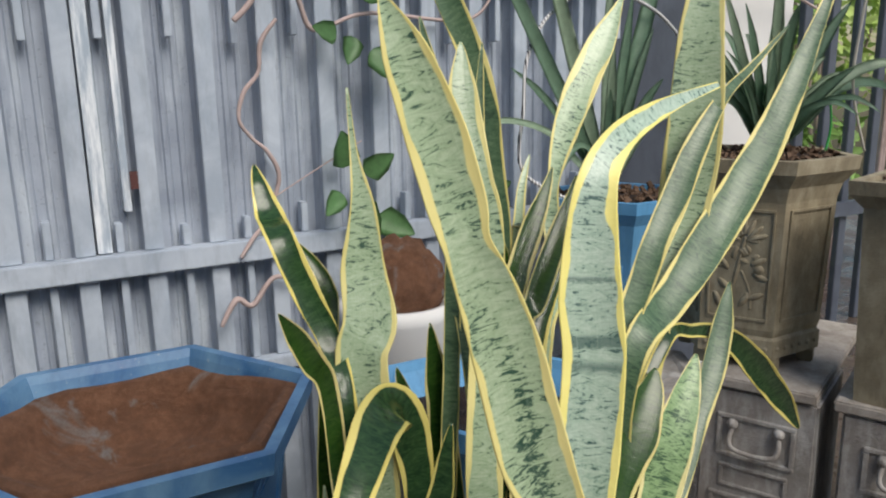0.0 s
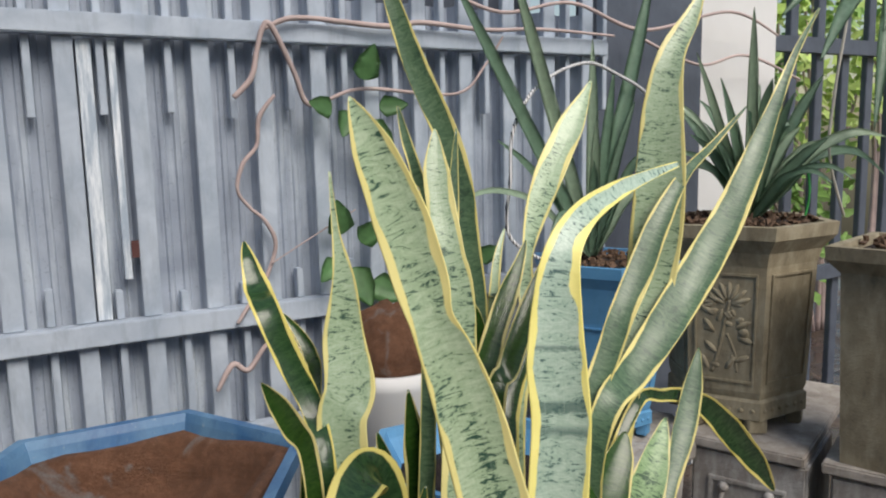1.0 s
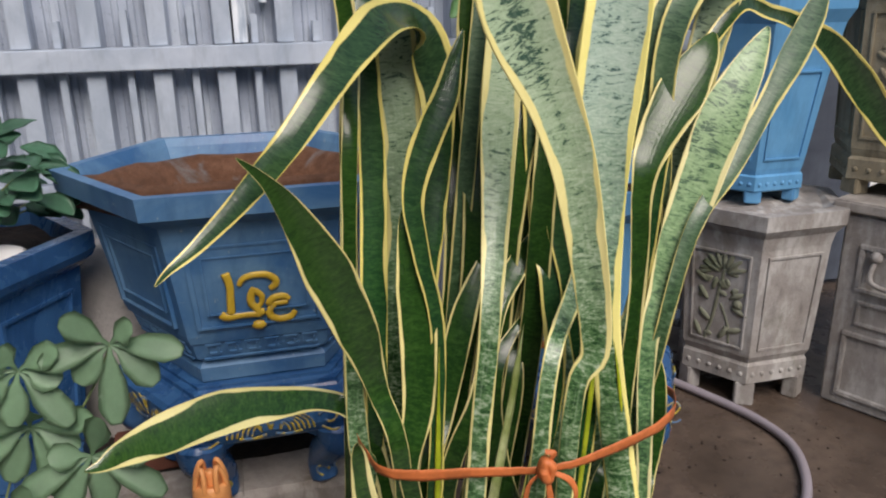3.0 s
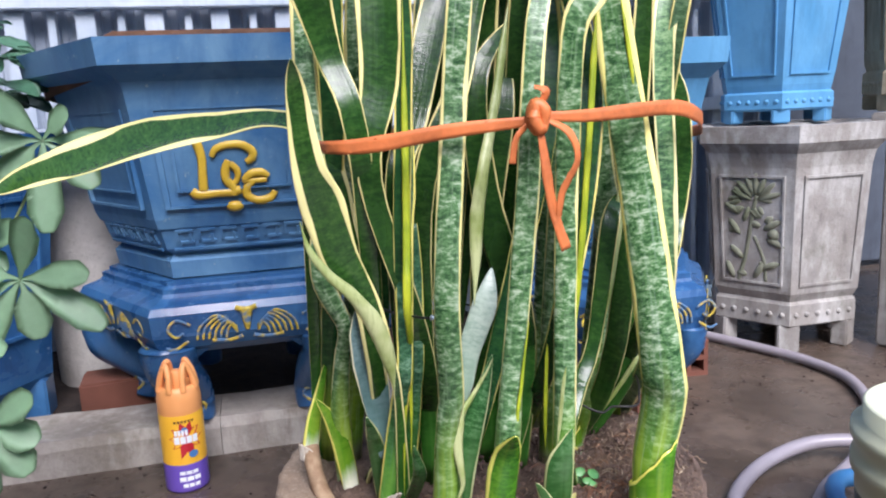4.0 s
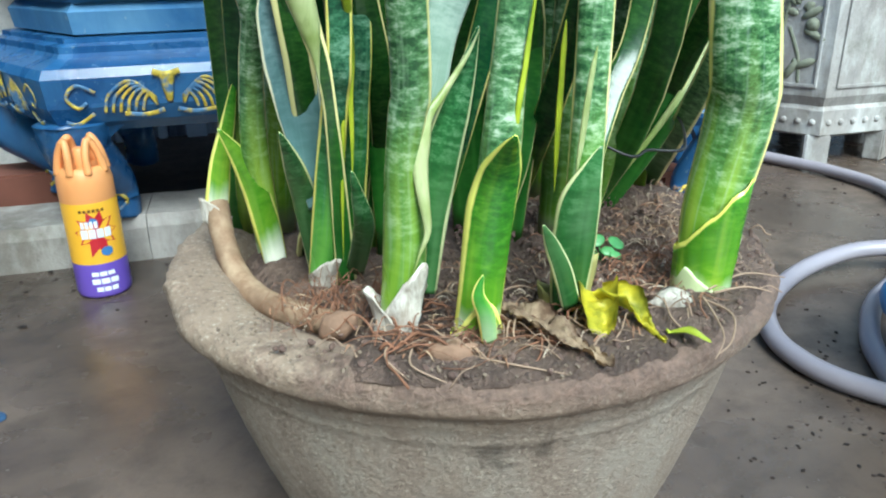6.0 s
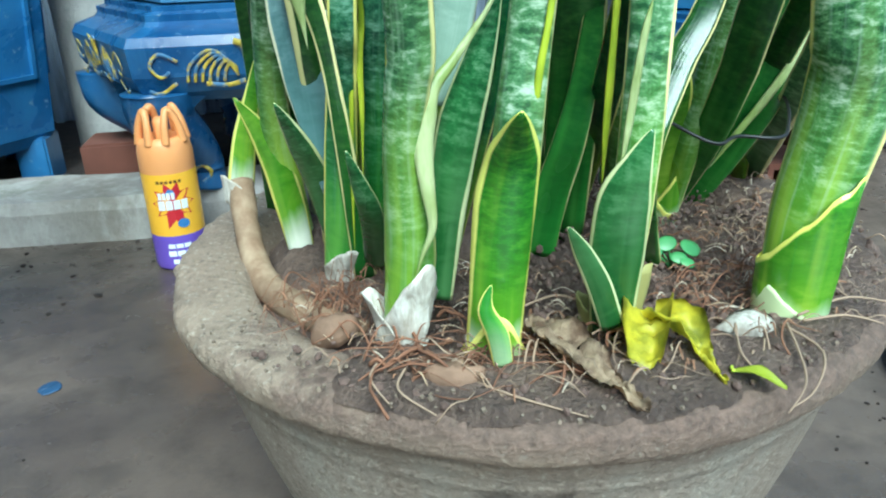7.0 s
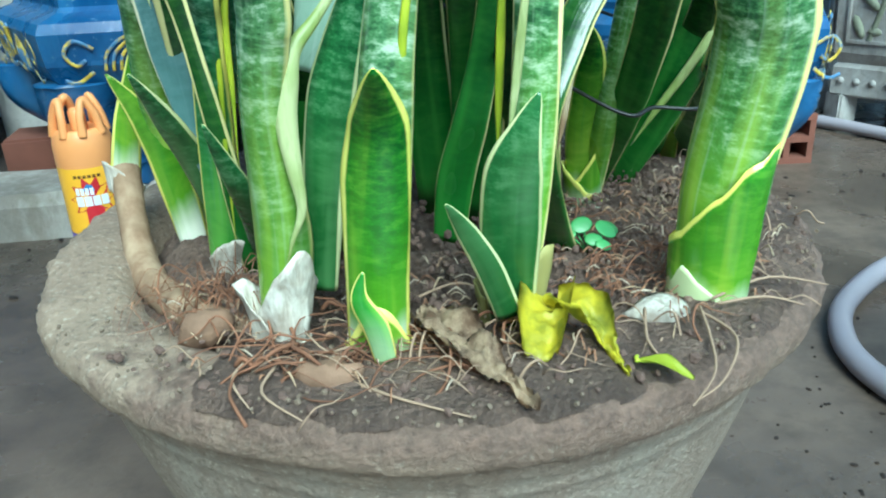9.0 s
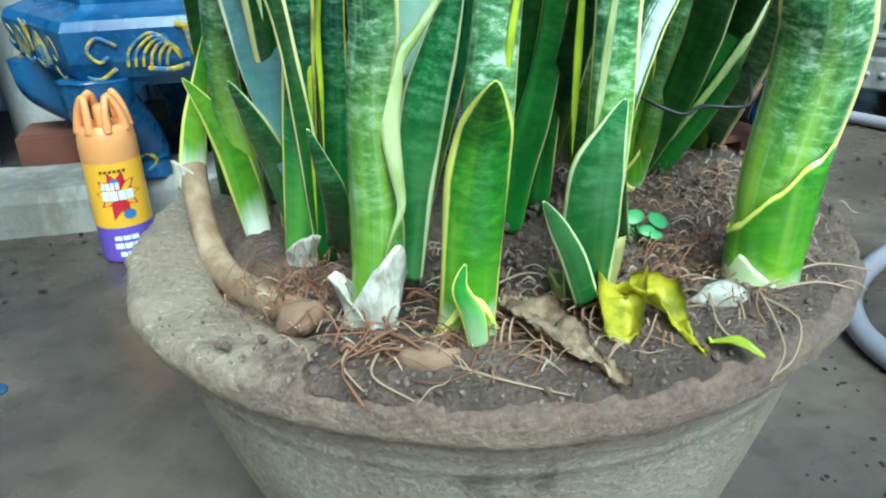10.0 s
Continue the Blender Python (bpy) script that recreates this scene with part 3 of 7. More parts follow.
def flower_relief(bm, M, h):
    """A cast sprig with leaves and a bloom, h metres high."""
    stroke(bm, M, [(-0.12 * h, -0.46 * h), (-0.05 * h, -0.2 * h), (0.0, 0.1 * h), (0.04 * h, 0.3 * h)], 0.018 * h)
    stroke(bm, M, [(0.12 * h, -0.44 * h), (0.1 * h, -0.25 * h), (0.02 * h, -0.05 * h)], 0.014 * h)
    for i in range(7):
        a = math.radians(20 + 23 * i)
        blob(bm, M, 0.03 * h + 0.13 * h * math.cos(a), 0.24 * h + 0.15 * h * math.sin(a), 0.10 * h, 0.026 * h, 0.02 * h, 8, a)
    for x, y, a in ((-0.15, 0.02, 2.2), (-0.17, 0.18, 2.6), (0.17, 0.05, 0.5), (0.2, -0.1, -0.4), (-0.13, -0.2, 2.4), (0.16, -0.3, 0.4), (0.06, -0.35, 1.0), (-0.19, -0.36, 2.0)):
        blob(bm, M, x * h, y * h, 0.085 * h, 0.03 * h, 0.02 * h, 8, a)
    blob(bm, M, 0.18 * h, -0.03 * h, 0.05 * h, 0.05 * h, 0.025 * h)
    rr = random.Random(3)
    for _ in range(16):
        a = rr.uniform(0, math.tau)
        blob(bm, M, (-0.02 + 0.13 * math.cos(a)) * h, (0.25 + 0.12 * math.sin(a)) * h, rr.uniform(0.04, 0.075) * h, 0.024 * h, 0.014 * h, 8, a + rr.uniform(-0.5, 0.5))
    for _ in range(6):
        blob(bm, M, rr.uniform(-0.2, 0.2) * h, rr.uniform(-0.42, 0.1) * h, rr.uniform(0.03, 0.05) * h, 0.028 * h, 0.012 * h, 8, rr.uniform(0, 3.1))


def hex_pot(name, loc, prof, material, inner, soil_z, soil, label, frames=(), frame_mat=None, studs=None, group=""):
    pot = empty(name, loc)
    tagged(pot, label, "plant pot", group)
    bm = bmesh.new()
    lathe(bm, prof + inner, 6, close_bottom=True)
    bmesh.ops.bevel(bm, geom=[e for e in bm.edges if e.calc_face_angle(0) > 0.3], offset=0.0035, segments=2, affect="EDGES")
    part("body", bm, material, pot)
    for k, R0, z0, R1, z1, inset, width, depth in frames:
        b = bmesh.new()
        face_frame(b, R0, z0, R1, z1, k, inset, width, depth)
        part("panel_frame", b, frame_mat or material, pot)
    if studs:
        R, z, r = studs
        for k in (2, 3, 4, 5):
            M = on_face(R, z - 0.01, R, z + 0.01, k)
            w = R * 0.8
            for i in range(6):
                b = bmesh.new()
                blob(b, M, -w / 2 + w * i / 5, 0, r, r, r * 0.6)
                part("stud", b, material, pot, smooth=True)
    if soil:
        b = bmesh.new()
        R = np.interp(soil_z, [p[1] for p in inner[::-1]], [p[0] for p in inner[::-1]]) + 0.004
        lathe(b, [(R * f, soil_z + 0.012 * (1 - f)) for f in (1.0, 0.75, 0.5, 0.25, 0.02)], 6, close_top=True)
        bmesh.ops.subdivide_edges(b, edges=b.edges[:], cuts=5, use_grid_fill=True)
        for v in b.verts:
            v.co.z += 0.008 * noise.noise(v.co * 18) + 0.005 * noise.noise(v.co * 60)
        part("soil", b, soil, pot, "loose soil surface", smooth=True)
    return pot


def feet(pot, R, z0, z1, w, material, ks=range(6)):
    for k in ks:
        a = math.radians(60 * k)
        b = boxed(-w, w * 0.6, -w, w, z0, z1, bevel=0.003)
        bmesh.ops.transform(b, matrix=Matrix.Translation((R * math.cos(a), R * math.sin(a), 0)) @ Matrix.Rotation(a, 4, "Z"), verts=b.verts)
        part("foot", b, material, pot)


def big_blue_pot(loc, label, emblem=True, s=1.0, waist=1.0):
    prof = [(0.205, 0.306), (0.216, 0.308), (0.22, 0.335), (0.208, 0.345), (0.224, 0.356), (0.234, 0.386), (0.24, 0.39), (0.246, 0.405), (0.285, 0.60), (0.29, 0.612), (0.312, 0.624), (0.332, 0.634), (0.337, 0.672)]
    inner = [(0.314, 0.672), (0.305, 0.655), (0.278, 0.58), (0.262, 0.52)]
    prof, inner = [[(r * s * (waist if z < 0.59 else 1.0), z) for r, z in p] for p in (prof, inner)]
    rim_s, s = s, s * waist
    frames = []
    for k in range(6):
        frames += [(k, 0.252 * s, 0.41, 0.278 * s, 0.585, 0.09, 0.03, 0.005), (k, 0.256 * s, 0.43, 0.276 * s, 0.57, 0.17, 0.02, 0.004)]
    pot = hex_pot("blue_pot", loc, prof, BLUE if emblem else BLUE_LIGHT, inner, 0.5, None, label, frames)
    # key-fret band
    for k in (2, 3, 4, 5):
        M = on_face(0.223 * s, 0.352, 0.238 * s, 0.392, k)
        w = 0.2 * s
        for i in range(6):
            b = bmesh.new()
            x = -w / 2 + w * (i + 0.5) / 6
            for dx, dy, lx, ly in ((0, 0.014, 0.026, 0.004), (-0.011, 0.004, 0.004, 0.016), (0.004, -0.006, 0.02, 0.004), (0.008, 0.002, 0.004, 0.012), (0, -0.018, 0.034, 0.004)):
                r = bmesh.ops.create_cube(b, size=1, matrix=M @ Matrix.Translation((x + dx, dy, 0.001)) @ Matrix.Diagonal((lx, ly, 0.004, 1)))
            part("fret", b, BLUE, pot)
    if emblem:
        M = on_face(0.252 * s, 0.41, 0.278 * s, 0.585, 4)
        b = bmesh.new()
        M2 = M @ Matrix.Translation((-0.002, -0.022, 0.003)) @ Matrix.Scale(1.12, 4)
        for pts, r in (
            ([(-0.0426, 0.0424), (-0.0379, 0.0211), (-0.0387, -0.0021), (-0.0395, -0.0253)], [0.0066, 0.006, 0.006, 0.0066]),
            ([(-0.0550, -0.0253), (-0.0464, -0.0308), (-0.0232, -0.0300), (-0.0019, -0.0300), (0.0101, -0.0269)], [0.006, 0.0072, 0.0058, 0.006, 0.0058]),
            ([(-0.0248, 0.0203), (-0.0186, 0.0304), (-0.0039, 0.0354), (0.0155, 0.0346), (0.0286, 0.0257), (0.0286, 0.0164), (0.0201, 0.0103)], [0.0035, 0.005, 0.0052, 0.0056, 0.006, 0.006, 0.004]),
            ([(-0.0031, 0.0141), (-0.0085, 0.0017), (-0.0085, -0.0118), (-0.0008, -0.0234), (0.0000, -0.0350)], [0.005, 0.0062, 0.0062, 0.006, 0.0055]),
            ([(-0.0015, 0.0095), (0.0070, -0.0002), (0.0062, -0.0118), (0.0000, -0.0195)], [0.005, 0.005, 0.004, 0.004]),
            ([(0.0480, -0.0114), (0.0395, -0.0052), (0.0255, -0.0060), (0.0170, -0.0145), (0.0271, -0.0161), (0.0457, -0.0153)], [0.004, 0.006, 0.006, 0.0055, 0.004, 0.004]),
            ([(0.0271, -0.0168), (0.0178, -0.0253), (0.0186, -0.0370), (0.0310, -0.0439), (0.0484, -0.0416), (0.0557, -0.0323)], [0.004, 0.0055, 0.006, 0.006, 0.006, 0.004]),
        ):
            stroke(b, M2, pts, r, flat=0.6)
        blob(b, M2, 0.0, -0.05, 0.012, 0.008, 0.006)
        part("emblem", b, GOLD, pot, "raised gold-painted ornamental character", smooth=True)
    # dry soil hollow with crumbling sides
    b = bmesh.new()
    prof_s = [(0.306, 0.60), (0.309, 0.652), (0.297, 0.659), (0.282, 0.654), (0.262, 0.628), (0.242, 0.585), (0.20, 0.552), (0.12, 0.535), (0.02, 0.53)] if emblem else [(0.28, 0.6), (0.25, 0.61), (0.2, 0.615), (0.15, 0.62), (0.1, 0.62), (0.02, 0.62)]
    lathe(b, [(r * rim_s * 0.985, z) for r, z in prof_s], 6, close_top=True)
    bmesh.ops.subdivide_edges(b, edges=b.edges[:], cuts=4, use_grid_fill=True)
    for v in b.verts:
        v.co.z -= (0.026 * v.co.y / 0.28 + (0.012 * noise.noise((v.co.x * 9, v.co.y * 9, 1)) if v.co.y > 0 else 0)) if emblem else 0
        k = noise.noise(v.co * 14)
        r = max(0.02, math.hypot(v.co.x, v.co.y))
        if r < 0.24 * s:
            v.co.z += 0.018 * k + 0.006 * noise.noise(v.co * 50)
    part("soil", b, DRY_SOIL if emblem else DARK_SOIL, pot, "crumbly soil surface", smooth=True)
    return pot


def ornate_stand(loc, label, s=1.0):
    st = empty("pot_stand", loc)
    tagged(st, label, "pot stand")
    bm = bmesh.new()
    prof = [(0.19, 0.19), (0.25, 0.192), (0.272, 0.206), (0.284, 0.226), (0.288, 0.262), (0.281, 0.273), (0.264, 0.279), (0.252, 0.283), (0.247, 0.288), (0.247, 0.296), (0.234, 0.299), (0.234, 0.305), (0.05, 0.305)]
    lathe(bm, [(r * s, z) for r, z in prof], 6, close_bottom=True, close_top=True)
    bmesh.ops.bevel(bm, geom=[e for e in bm.edges if e.calc_face_angle(0) > 0.3], offset=0.003, segments=2, affect="EDGES")
    part("top", bm, BLUE_DEEP, st)
    for k in range(6):
        a = math.radians(60 * k)
        M = Matrix.Rotation(a, 4, "Z")
        b = bmesh.new()
        tube(b, [M @ Vector(p) for p in ((0.248 * s, 0, 0.205), (0.245 * s, 0, 0.172), (0.21 * s, 0, 0.135), (0.185 * s, 0, 0.1), (0.19 * s, 0, 0.062))], [v * s ** 1.6 for v in (0.046, 0.042, 0.034, 0.026, 0.028)], 10)
        leg = part("leg", b, BLUE_DEEP, st, smooth=True)
        for sg in (-1, 1):
            g = bmesh.new()
            tube(g, [M @ Vector(p) for p in ((0.214 * s, sg * 0.004, 0.09), (0.208 * s, sg * 0.015, 0.1), (0.198 * s, sg * 0.022, 0.088), (0.208 * s, sg * 0.015, 0.076))], 0.0028, 6)
            part("gold_scroll", g, WORN_GOLD, leg, "gold scroll", smooth=True)
    for k in range(6):
        M = on_face(0.280 * s, 0.214, 0.289 * s, 0.268, k)
        # scalloped apron below the edge
        b = bmesh.new()
        top, low = [], []
        for i in range(17):
            u = -1 + 2 * i / 16
            x = u * 0.127 * s
            d = 0.055 * max(0, (abs(u) - 0.45) / 0.55) ** 1.2
            top.append(b.verts.new(M @ Vector((x, -0.012, -0.004))))
            low.append(b.verts.new(M @ Vector((x * (1 - 0.12 * abs(u)), -0.04 - d, -0.012 - d * 0.35))))
        tb = [b.verts.new(v.co + M.to_3x3() @ Vector((0, 0, -0.016))) for v in top]
        lb = [b.verts.new(v.co + M.to_3x3() @ Vector((0, 0, -0.016))) for v in low]
        for i in range(16):
            b.faces.new((low[i], low[i + 1], top[i + 1], top[i]))
            b.faces.new((lb[i + 1], lb[i], tb[i], tb[i + 1]))
            b.faces.new((lb[i], lb[i + 1], low[i + 1], low[i]))
        part("apron", b, BLUE_DEEP, st)
        if k not in (2, 3, 4, 5):
            continue
        M3 = M @ Matrix.Translation((0, 0, 0.004))

        def gild(name, pts, r):
            g = bmesh.new()
            stroke(g, M3, pts, r, flat=0.3)
            part(name, g, WORN_GOLD, st, "worn gold paint", smooth=True)

        gild("gold_crest", [(-0.016, 0.026), (0.0, 0.022), (0.016, 0.026)], 0.004)
        gild("gold_stem", [(0.0, 0.024), (0.0, 0.008), (0.0, -0.012)], [0.011, 0.0075, 0.003])
        for sg in (-1, 1):
            for j in range(6):
                r = 0.01 + 0.008 * j
                gild("gold_fan_rib", [(sg * 0.016, -0.016 + 0.002 * j), (sg * (0.018 + r * 0.5), -0.006 + r * 0.45), (sg * (0.02 + r), -0.012 + r * 0.25), (sg * (0.022 + r * 1.1), -0.022)], 0.0019)
            gild("gold_scroll", [(sg * 0.008, -0.022), (sg * 0.03, -0.027), (sg * 0.055, -0.024)], 0.003)
            gild("gold_scroll", [(sg * 0.085, 0.004), (sg * 0.105, 0.014), (sg * 0.118, 0.0), (sg * 0.108, -0.014), (sg * 0.096, -0.008)], 0.0022)
            gild("gold_scroll", [(sg * 0.09, -0.022), (sg * 0.11, -0.034), (sg * 0.124, -0.03)], 0.0022)
    return st


ornate_stand((0.36, 1.42, 0), "ornate deep-blue pot stand with gold scrollwork beside the kerb")
big_blue_pot((0.36, 1.42, 0), "large hexagonal blue pot with gold character, holding dry soil")
ornate_stand((0.99, 1.235, -0.03), "ornate deep-blue pot stand with gold scrolls behind the snake plant", 0.72)
big_blue_pot((0.99, 1.235, -0.03), "hexagonal blue pot half hidden behind the snake plant", False, 0.71, 0.86)

# deep blue pot at the side
prof = [(0.18, 0.09), (0.195, 0.11), (0.20, 0.16), (0.235, 0.44), (0.26, 0.46), (0.268, 0.475), (0.268, 0.51)]
inner = [(0.235, 0.51), (0.225, 0.45)]
prof, inner = [[(r, z + 0.035 if z > 0.3 else z) for r, z in q] for q in (prof, inner)]
left_pot = hex_pot("blue_pot", (-0.195, 1.46, 0), prof, BLUE_DEEP, inner, 0.515, DARK_SOIL, "hexagonal deep-blue pot of dark soil with a leafy herb", [(k, 0.203, 0.17, 0.235, 0.465, 0.12, 0.03, 0.005) for k in range(6)])
feet(left_pot, 0.17, 0.03, 0.105, 0.03, BLUE_DEEP)

# grey pot with the light blue pot on it
prof = [(0.155, 0.055), (0.165, 0.06), (0.165, 0.105), (0.158, 0.112), (0.168, 0.13), (0.185, 0.40), (0.192, 0.43), (0.212, 0.452), (0.214, 0.487)]
gp = hex_pot("grey_pot", (1.555, 1.475, 0), prof, GREY_POT, [(0.18, 0.487), (0.15, 0.47)], 0.478, GREY_POT, "weathered grey hexagonal concrete pot with mossy flower relief", [(k, 0.167, 0.125, 0.186, 0.405, 0.11, 0.025, 0.004) for k in (2, 3, 4, 5)], studs=(0.166, 0.083, 0.006))
feet(gp, 0.145, 0.0, 0.06, 0.022, GREY_POT)
MOSSY = concrete("mossy_relief", rgb("8a8d7a"), rgb("62684c"), rgb("4c583a"))
b = bmesh.new()
flower_relief(b, on_face(0.168, 0.13, 0.185, 0.4, 3), 0.255)
part("flower_relief", b, MOSSY, gp, "mossy cast flower sprig", smooth=True)
prof = [(0.118, 0.515), (0.127, 0.52), (0.127, 0.552), (0.12, 0.556), (0.124, 0.57), (0.135, 0.64), (0.158, 0.80), (0.178, 0.89), (0.195, 0.918), (0.197, 0.945)]
bp = hex_pot("blue_pot", (1.545, 1.5, 0), prof, BLUE_LIGHT, [(0.178, 0.945), (0.165, 0.90)], 0.935, None, "light blue hexagonal flared pot standing on a grey pot", [(k, 0.124, 0.57, 0.16, 0.81, 0.12, 0.025, 0.004) for k in (2, 3, 4, 5)], studs=(0.1275, 0.535, 0.005))
feet(bp, 0.108, 0.489, 0.52, 0.018, BLUE_LIGHT)

# ---------------------------------------------------------------- concrete planters on boxes
def slab_box(loc, rz, w, d, h, label):
    """Cast block with the pattern of a handle and two plates on its front (-y) face."""
    bx = empty("planter_box", loc, rz)
    tagged(bx, label, "planter box", "grey planter boxes")
    part("body", boxed(0, w, 0, d, 0, h, bevel=0.006), GREY_POT, bx)

    def ring(name, x0, x1, z0, z1, t, dep):
        b = bmesh.new()
        for q in ((x0, x1, z0, z0 + t), (x0, x1, z1 - t, z1), (x0, x0 + t, z0 + t, z1 - t), (x1 - t, x1, z0 + t, z1 - t)):
            box(b, q[0], q[1], -dep, 0.001, q[2], q[3], bevel=0.002)
        part(name, b, GREY_POT, bx)

    ring("panel_frame", w * 0.16, w * 0.84, h * 0.62, h * 0.86, 0.012, 0.006)
    ring("panel_frame", w * 0.2, w * 0.8, h * 0.45, h * 0.58, 0.01, 0.005)
    ring("panel_frame", w * 0.12, w * 0.88, h * 0.06, h * 0.41, 0.012, 0.006)
    b = bmesh.new()
    tube(b, [(w * 0.3, -0.004, h * 0.8), (w * 0.32, -0.022, h * 0.69), (w * 0.68, -0.022, h * 0.69), (w * 0.7, -0.004, h * 0.8)], 0.006, 8)
    part("handle", b, GREY_POT, bx, "cast handle", smooth=True)
    for x in (0.3, 0.7):
        b = bmesh.new()
        bmesh.ops.create_uvsphere(b, u_segments=10, v_segments=6, radius=0.014, matrix=Matrix.Translation((w * x, -0.004, h * 0.81)))
        part("boss", b, GREY_POT, bx, smooth=True)
    return bx


slab_box((1.675, 1.315, 0), -66, 0.27, 0.3, 0.475, "grey cast-concrete planter box with moulded handle and plates")
slab_box((1.80, 1.02, 0), -66, 0.3, 0.3, 0.475, "grey cast-concrete planter box standing beside another")
for loc, w, d in (((1.655, 1.335, 0.477), 0.29, 0.62), ((1.785, 1.035, 0.477), 0.42, 0.5)):
    s_ = empty("concrete_slab", loc, -66)
    tagged(s_, "thin pale concrete slab lying on the planter box", "slab")
    part("slab", boxed(0, w, 0, d, 0, 0.026, bevel=0.004), CURB, s_)
prof = [(0.165, 0.535), (0.178, 0.54), (0.178, 0.585), (0.17, 0.592), (0.176, 0.61), (0.19, 0.93), (0.20, 0.965), (0.232, 1.0), (0.236, 1.032)]
cp = hex_pot("flower_pot", (1.89, 1.37, 0), prof, BROWN_POT, [(0.205, 1.032), (0.195, 0.98)], 1.02, DARK_SOIL, "brownish concrete hexagonal pot with cast flower panel and studs", [(k, 0.176, 0.61, 0.191, 0.935, 0.1, 0.025, 0.004) for k in (2, 3, 4, 5)], studs=(0.179, 0.563, 0.006))
feet(cp, 0.155, 0.504, 0.54, 0.024, BROWN_POT)
b = bmesh.new()
flower_relief(b, on_face(0.176, 0.61, 0.19, 0.93, 3), 0.25)
part("flower_relief", b, BROWN_POT, cp, "cast flower sprig", smooth=True)
cp2 = empty("square_pot", (1.97, 0.93, 0.504), 15)
tagged(cp2, "tall square brown concrete pot filled with bark soil", "plant pot")
b = bmesh.new()
lathe(b, [(0.17, 0.0), (0.19, 0.44), (0.225, 0.47), (0.228, 0.5), (0.2, 0.5), (0.19, 0.46)], 4, turn=math.pi / 4, close_bottom=True, close_top=True)
bmesh.ops.bevel(b, geom=[e for e in b.edges if e.calc_face_angle(0) > 0.3], offset=0.004, segments=2, affect="EDGES")
part("body", b, BROWN_POT, cp2)
b = bmesh.new()
lathe(b, [(0.197, 0.478), (0.1, 0.5), (0.02, 0.505)], 4, turn=math.pi / 4, close_top=True)
part("soil", b, DARK_SOIL, cp2)

# white pot with a dry mound, behind
wp = empty("white_pot", (1.0, 1.66, 0))
tagged(wp, "white pot with a mound of dry brown coir", "plant pot")
b = bmesh.new()
lathe(b, [(0.11, 0.0), (0.135, 0.66), (0.145, 0.68), (0.145, 0.715), (0.125, 0.715), (0.12, 0.69)], 24, close_bottom=True, close_top=True)
part("body", b, WHITE, wp, smooth=True)
b = bmesh.new()
bmesh.ops.create_icosphere(b, subdivisions=4, radius=0.115)
for v in b.verts:
    v.co *= 1 + 0.10 * noise.noise(v.co * 25) + 0.13 * noise.noise(Vector((v.co.x * 150, v.co.y * 150, v.co.z * 40)))
    v.co.z = v.co.z * 1.0 + 0.745
part("coir_mound", b, DRY_SOIL, wp, "shaggy brown coir mound", smooth=True)

# ---------------------------------------------------------------- round pot of the snake plant
PX, PY = 0.590, 0.662
WX, WY = 1.022, 1.062  # the pot is a little oval
pot = empty("round_pot", (PX, PY, 0))
tagged(pot, "round weathered grey-brown concrete pot standing on wet floor", "plant pot")
b = bmesh.new()
prof = [(0.128, 0.0), (0.135, 0.004), (0.148, 0.03), (0.161, 0.065), (0.1715, 0.1), (0.1795, 0.13), (0.1835, 0.148), (0.1852, 0.155), (0.1864, 0.1565), (0.1868, 0.159), (0.1868, 0.1615), (0.1905, 0.167), (0.1925, 0.1725), (0.1928, 0.1755), (0.195, 0.178), (0.1995, 0.1805), (0.2025, 0.1835), (0.204, 0.187), (0.2045, 0.191), (0.204, 0.195), (0.2025, 0.198), (0.1995, 0.1999), (0.196, 0.2007), (0.19, 0.201), (0.184, 0.201), (0.178, 0.2006), (0.172, 0.2), (0.168, 0.1985), (0.163, 0.195), (0.158, 0.18), (0.15, 0.15), (0.05, 0.14)]
lathe(b, prof, 360, wob=0.0018, close_bottom=True, close_top=True)
for v in b.verts:
    v.co.x *= WX
    v.co.y *= WY
    if 0.174 < v.co.z < 0.21:
        # worn, chipped lip
        r = math.hypot(v.co.x, v.co.y)
        k = 1.0 if r > 0.19 else 0.35
        d = 0.0016 * noise.noise(v.co * 130) + 0.0018 * noise.noise(v.co * 48) + 0.0012 * noise.noise(v.co * 290)
        v.co.x += v.co.x / r * d * k
        v.co.y += v.co.y / r * d * k
        v.co.z += d * k * 0.6
part("body", b, POT_CONCRETE, pot, smooth=True)
b = bmesh.new()
NA, NR = 260, 74
grid = []
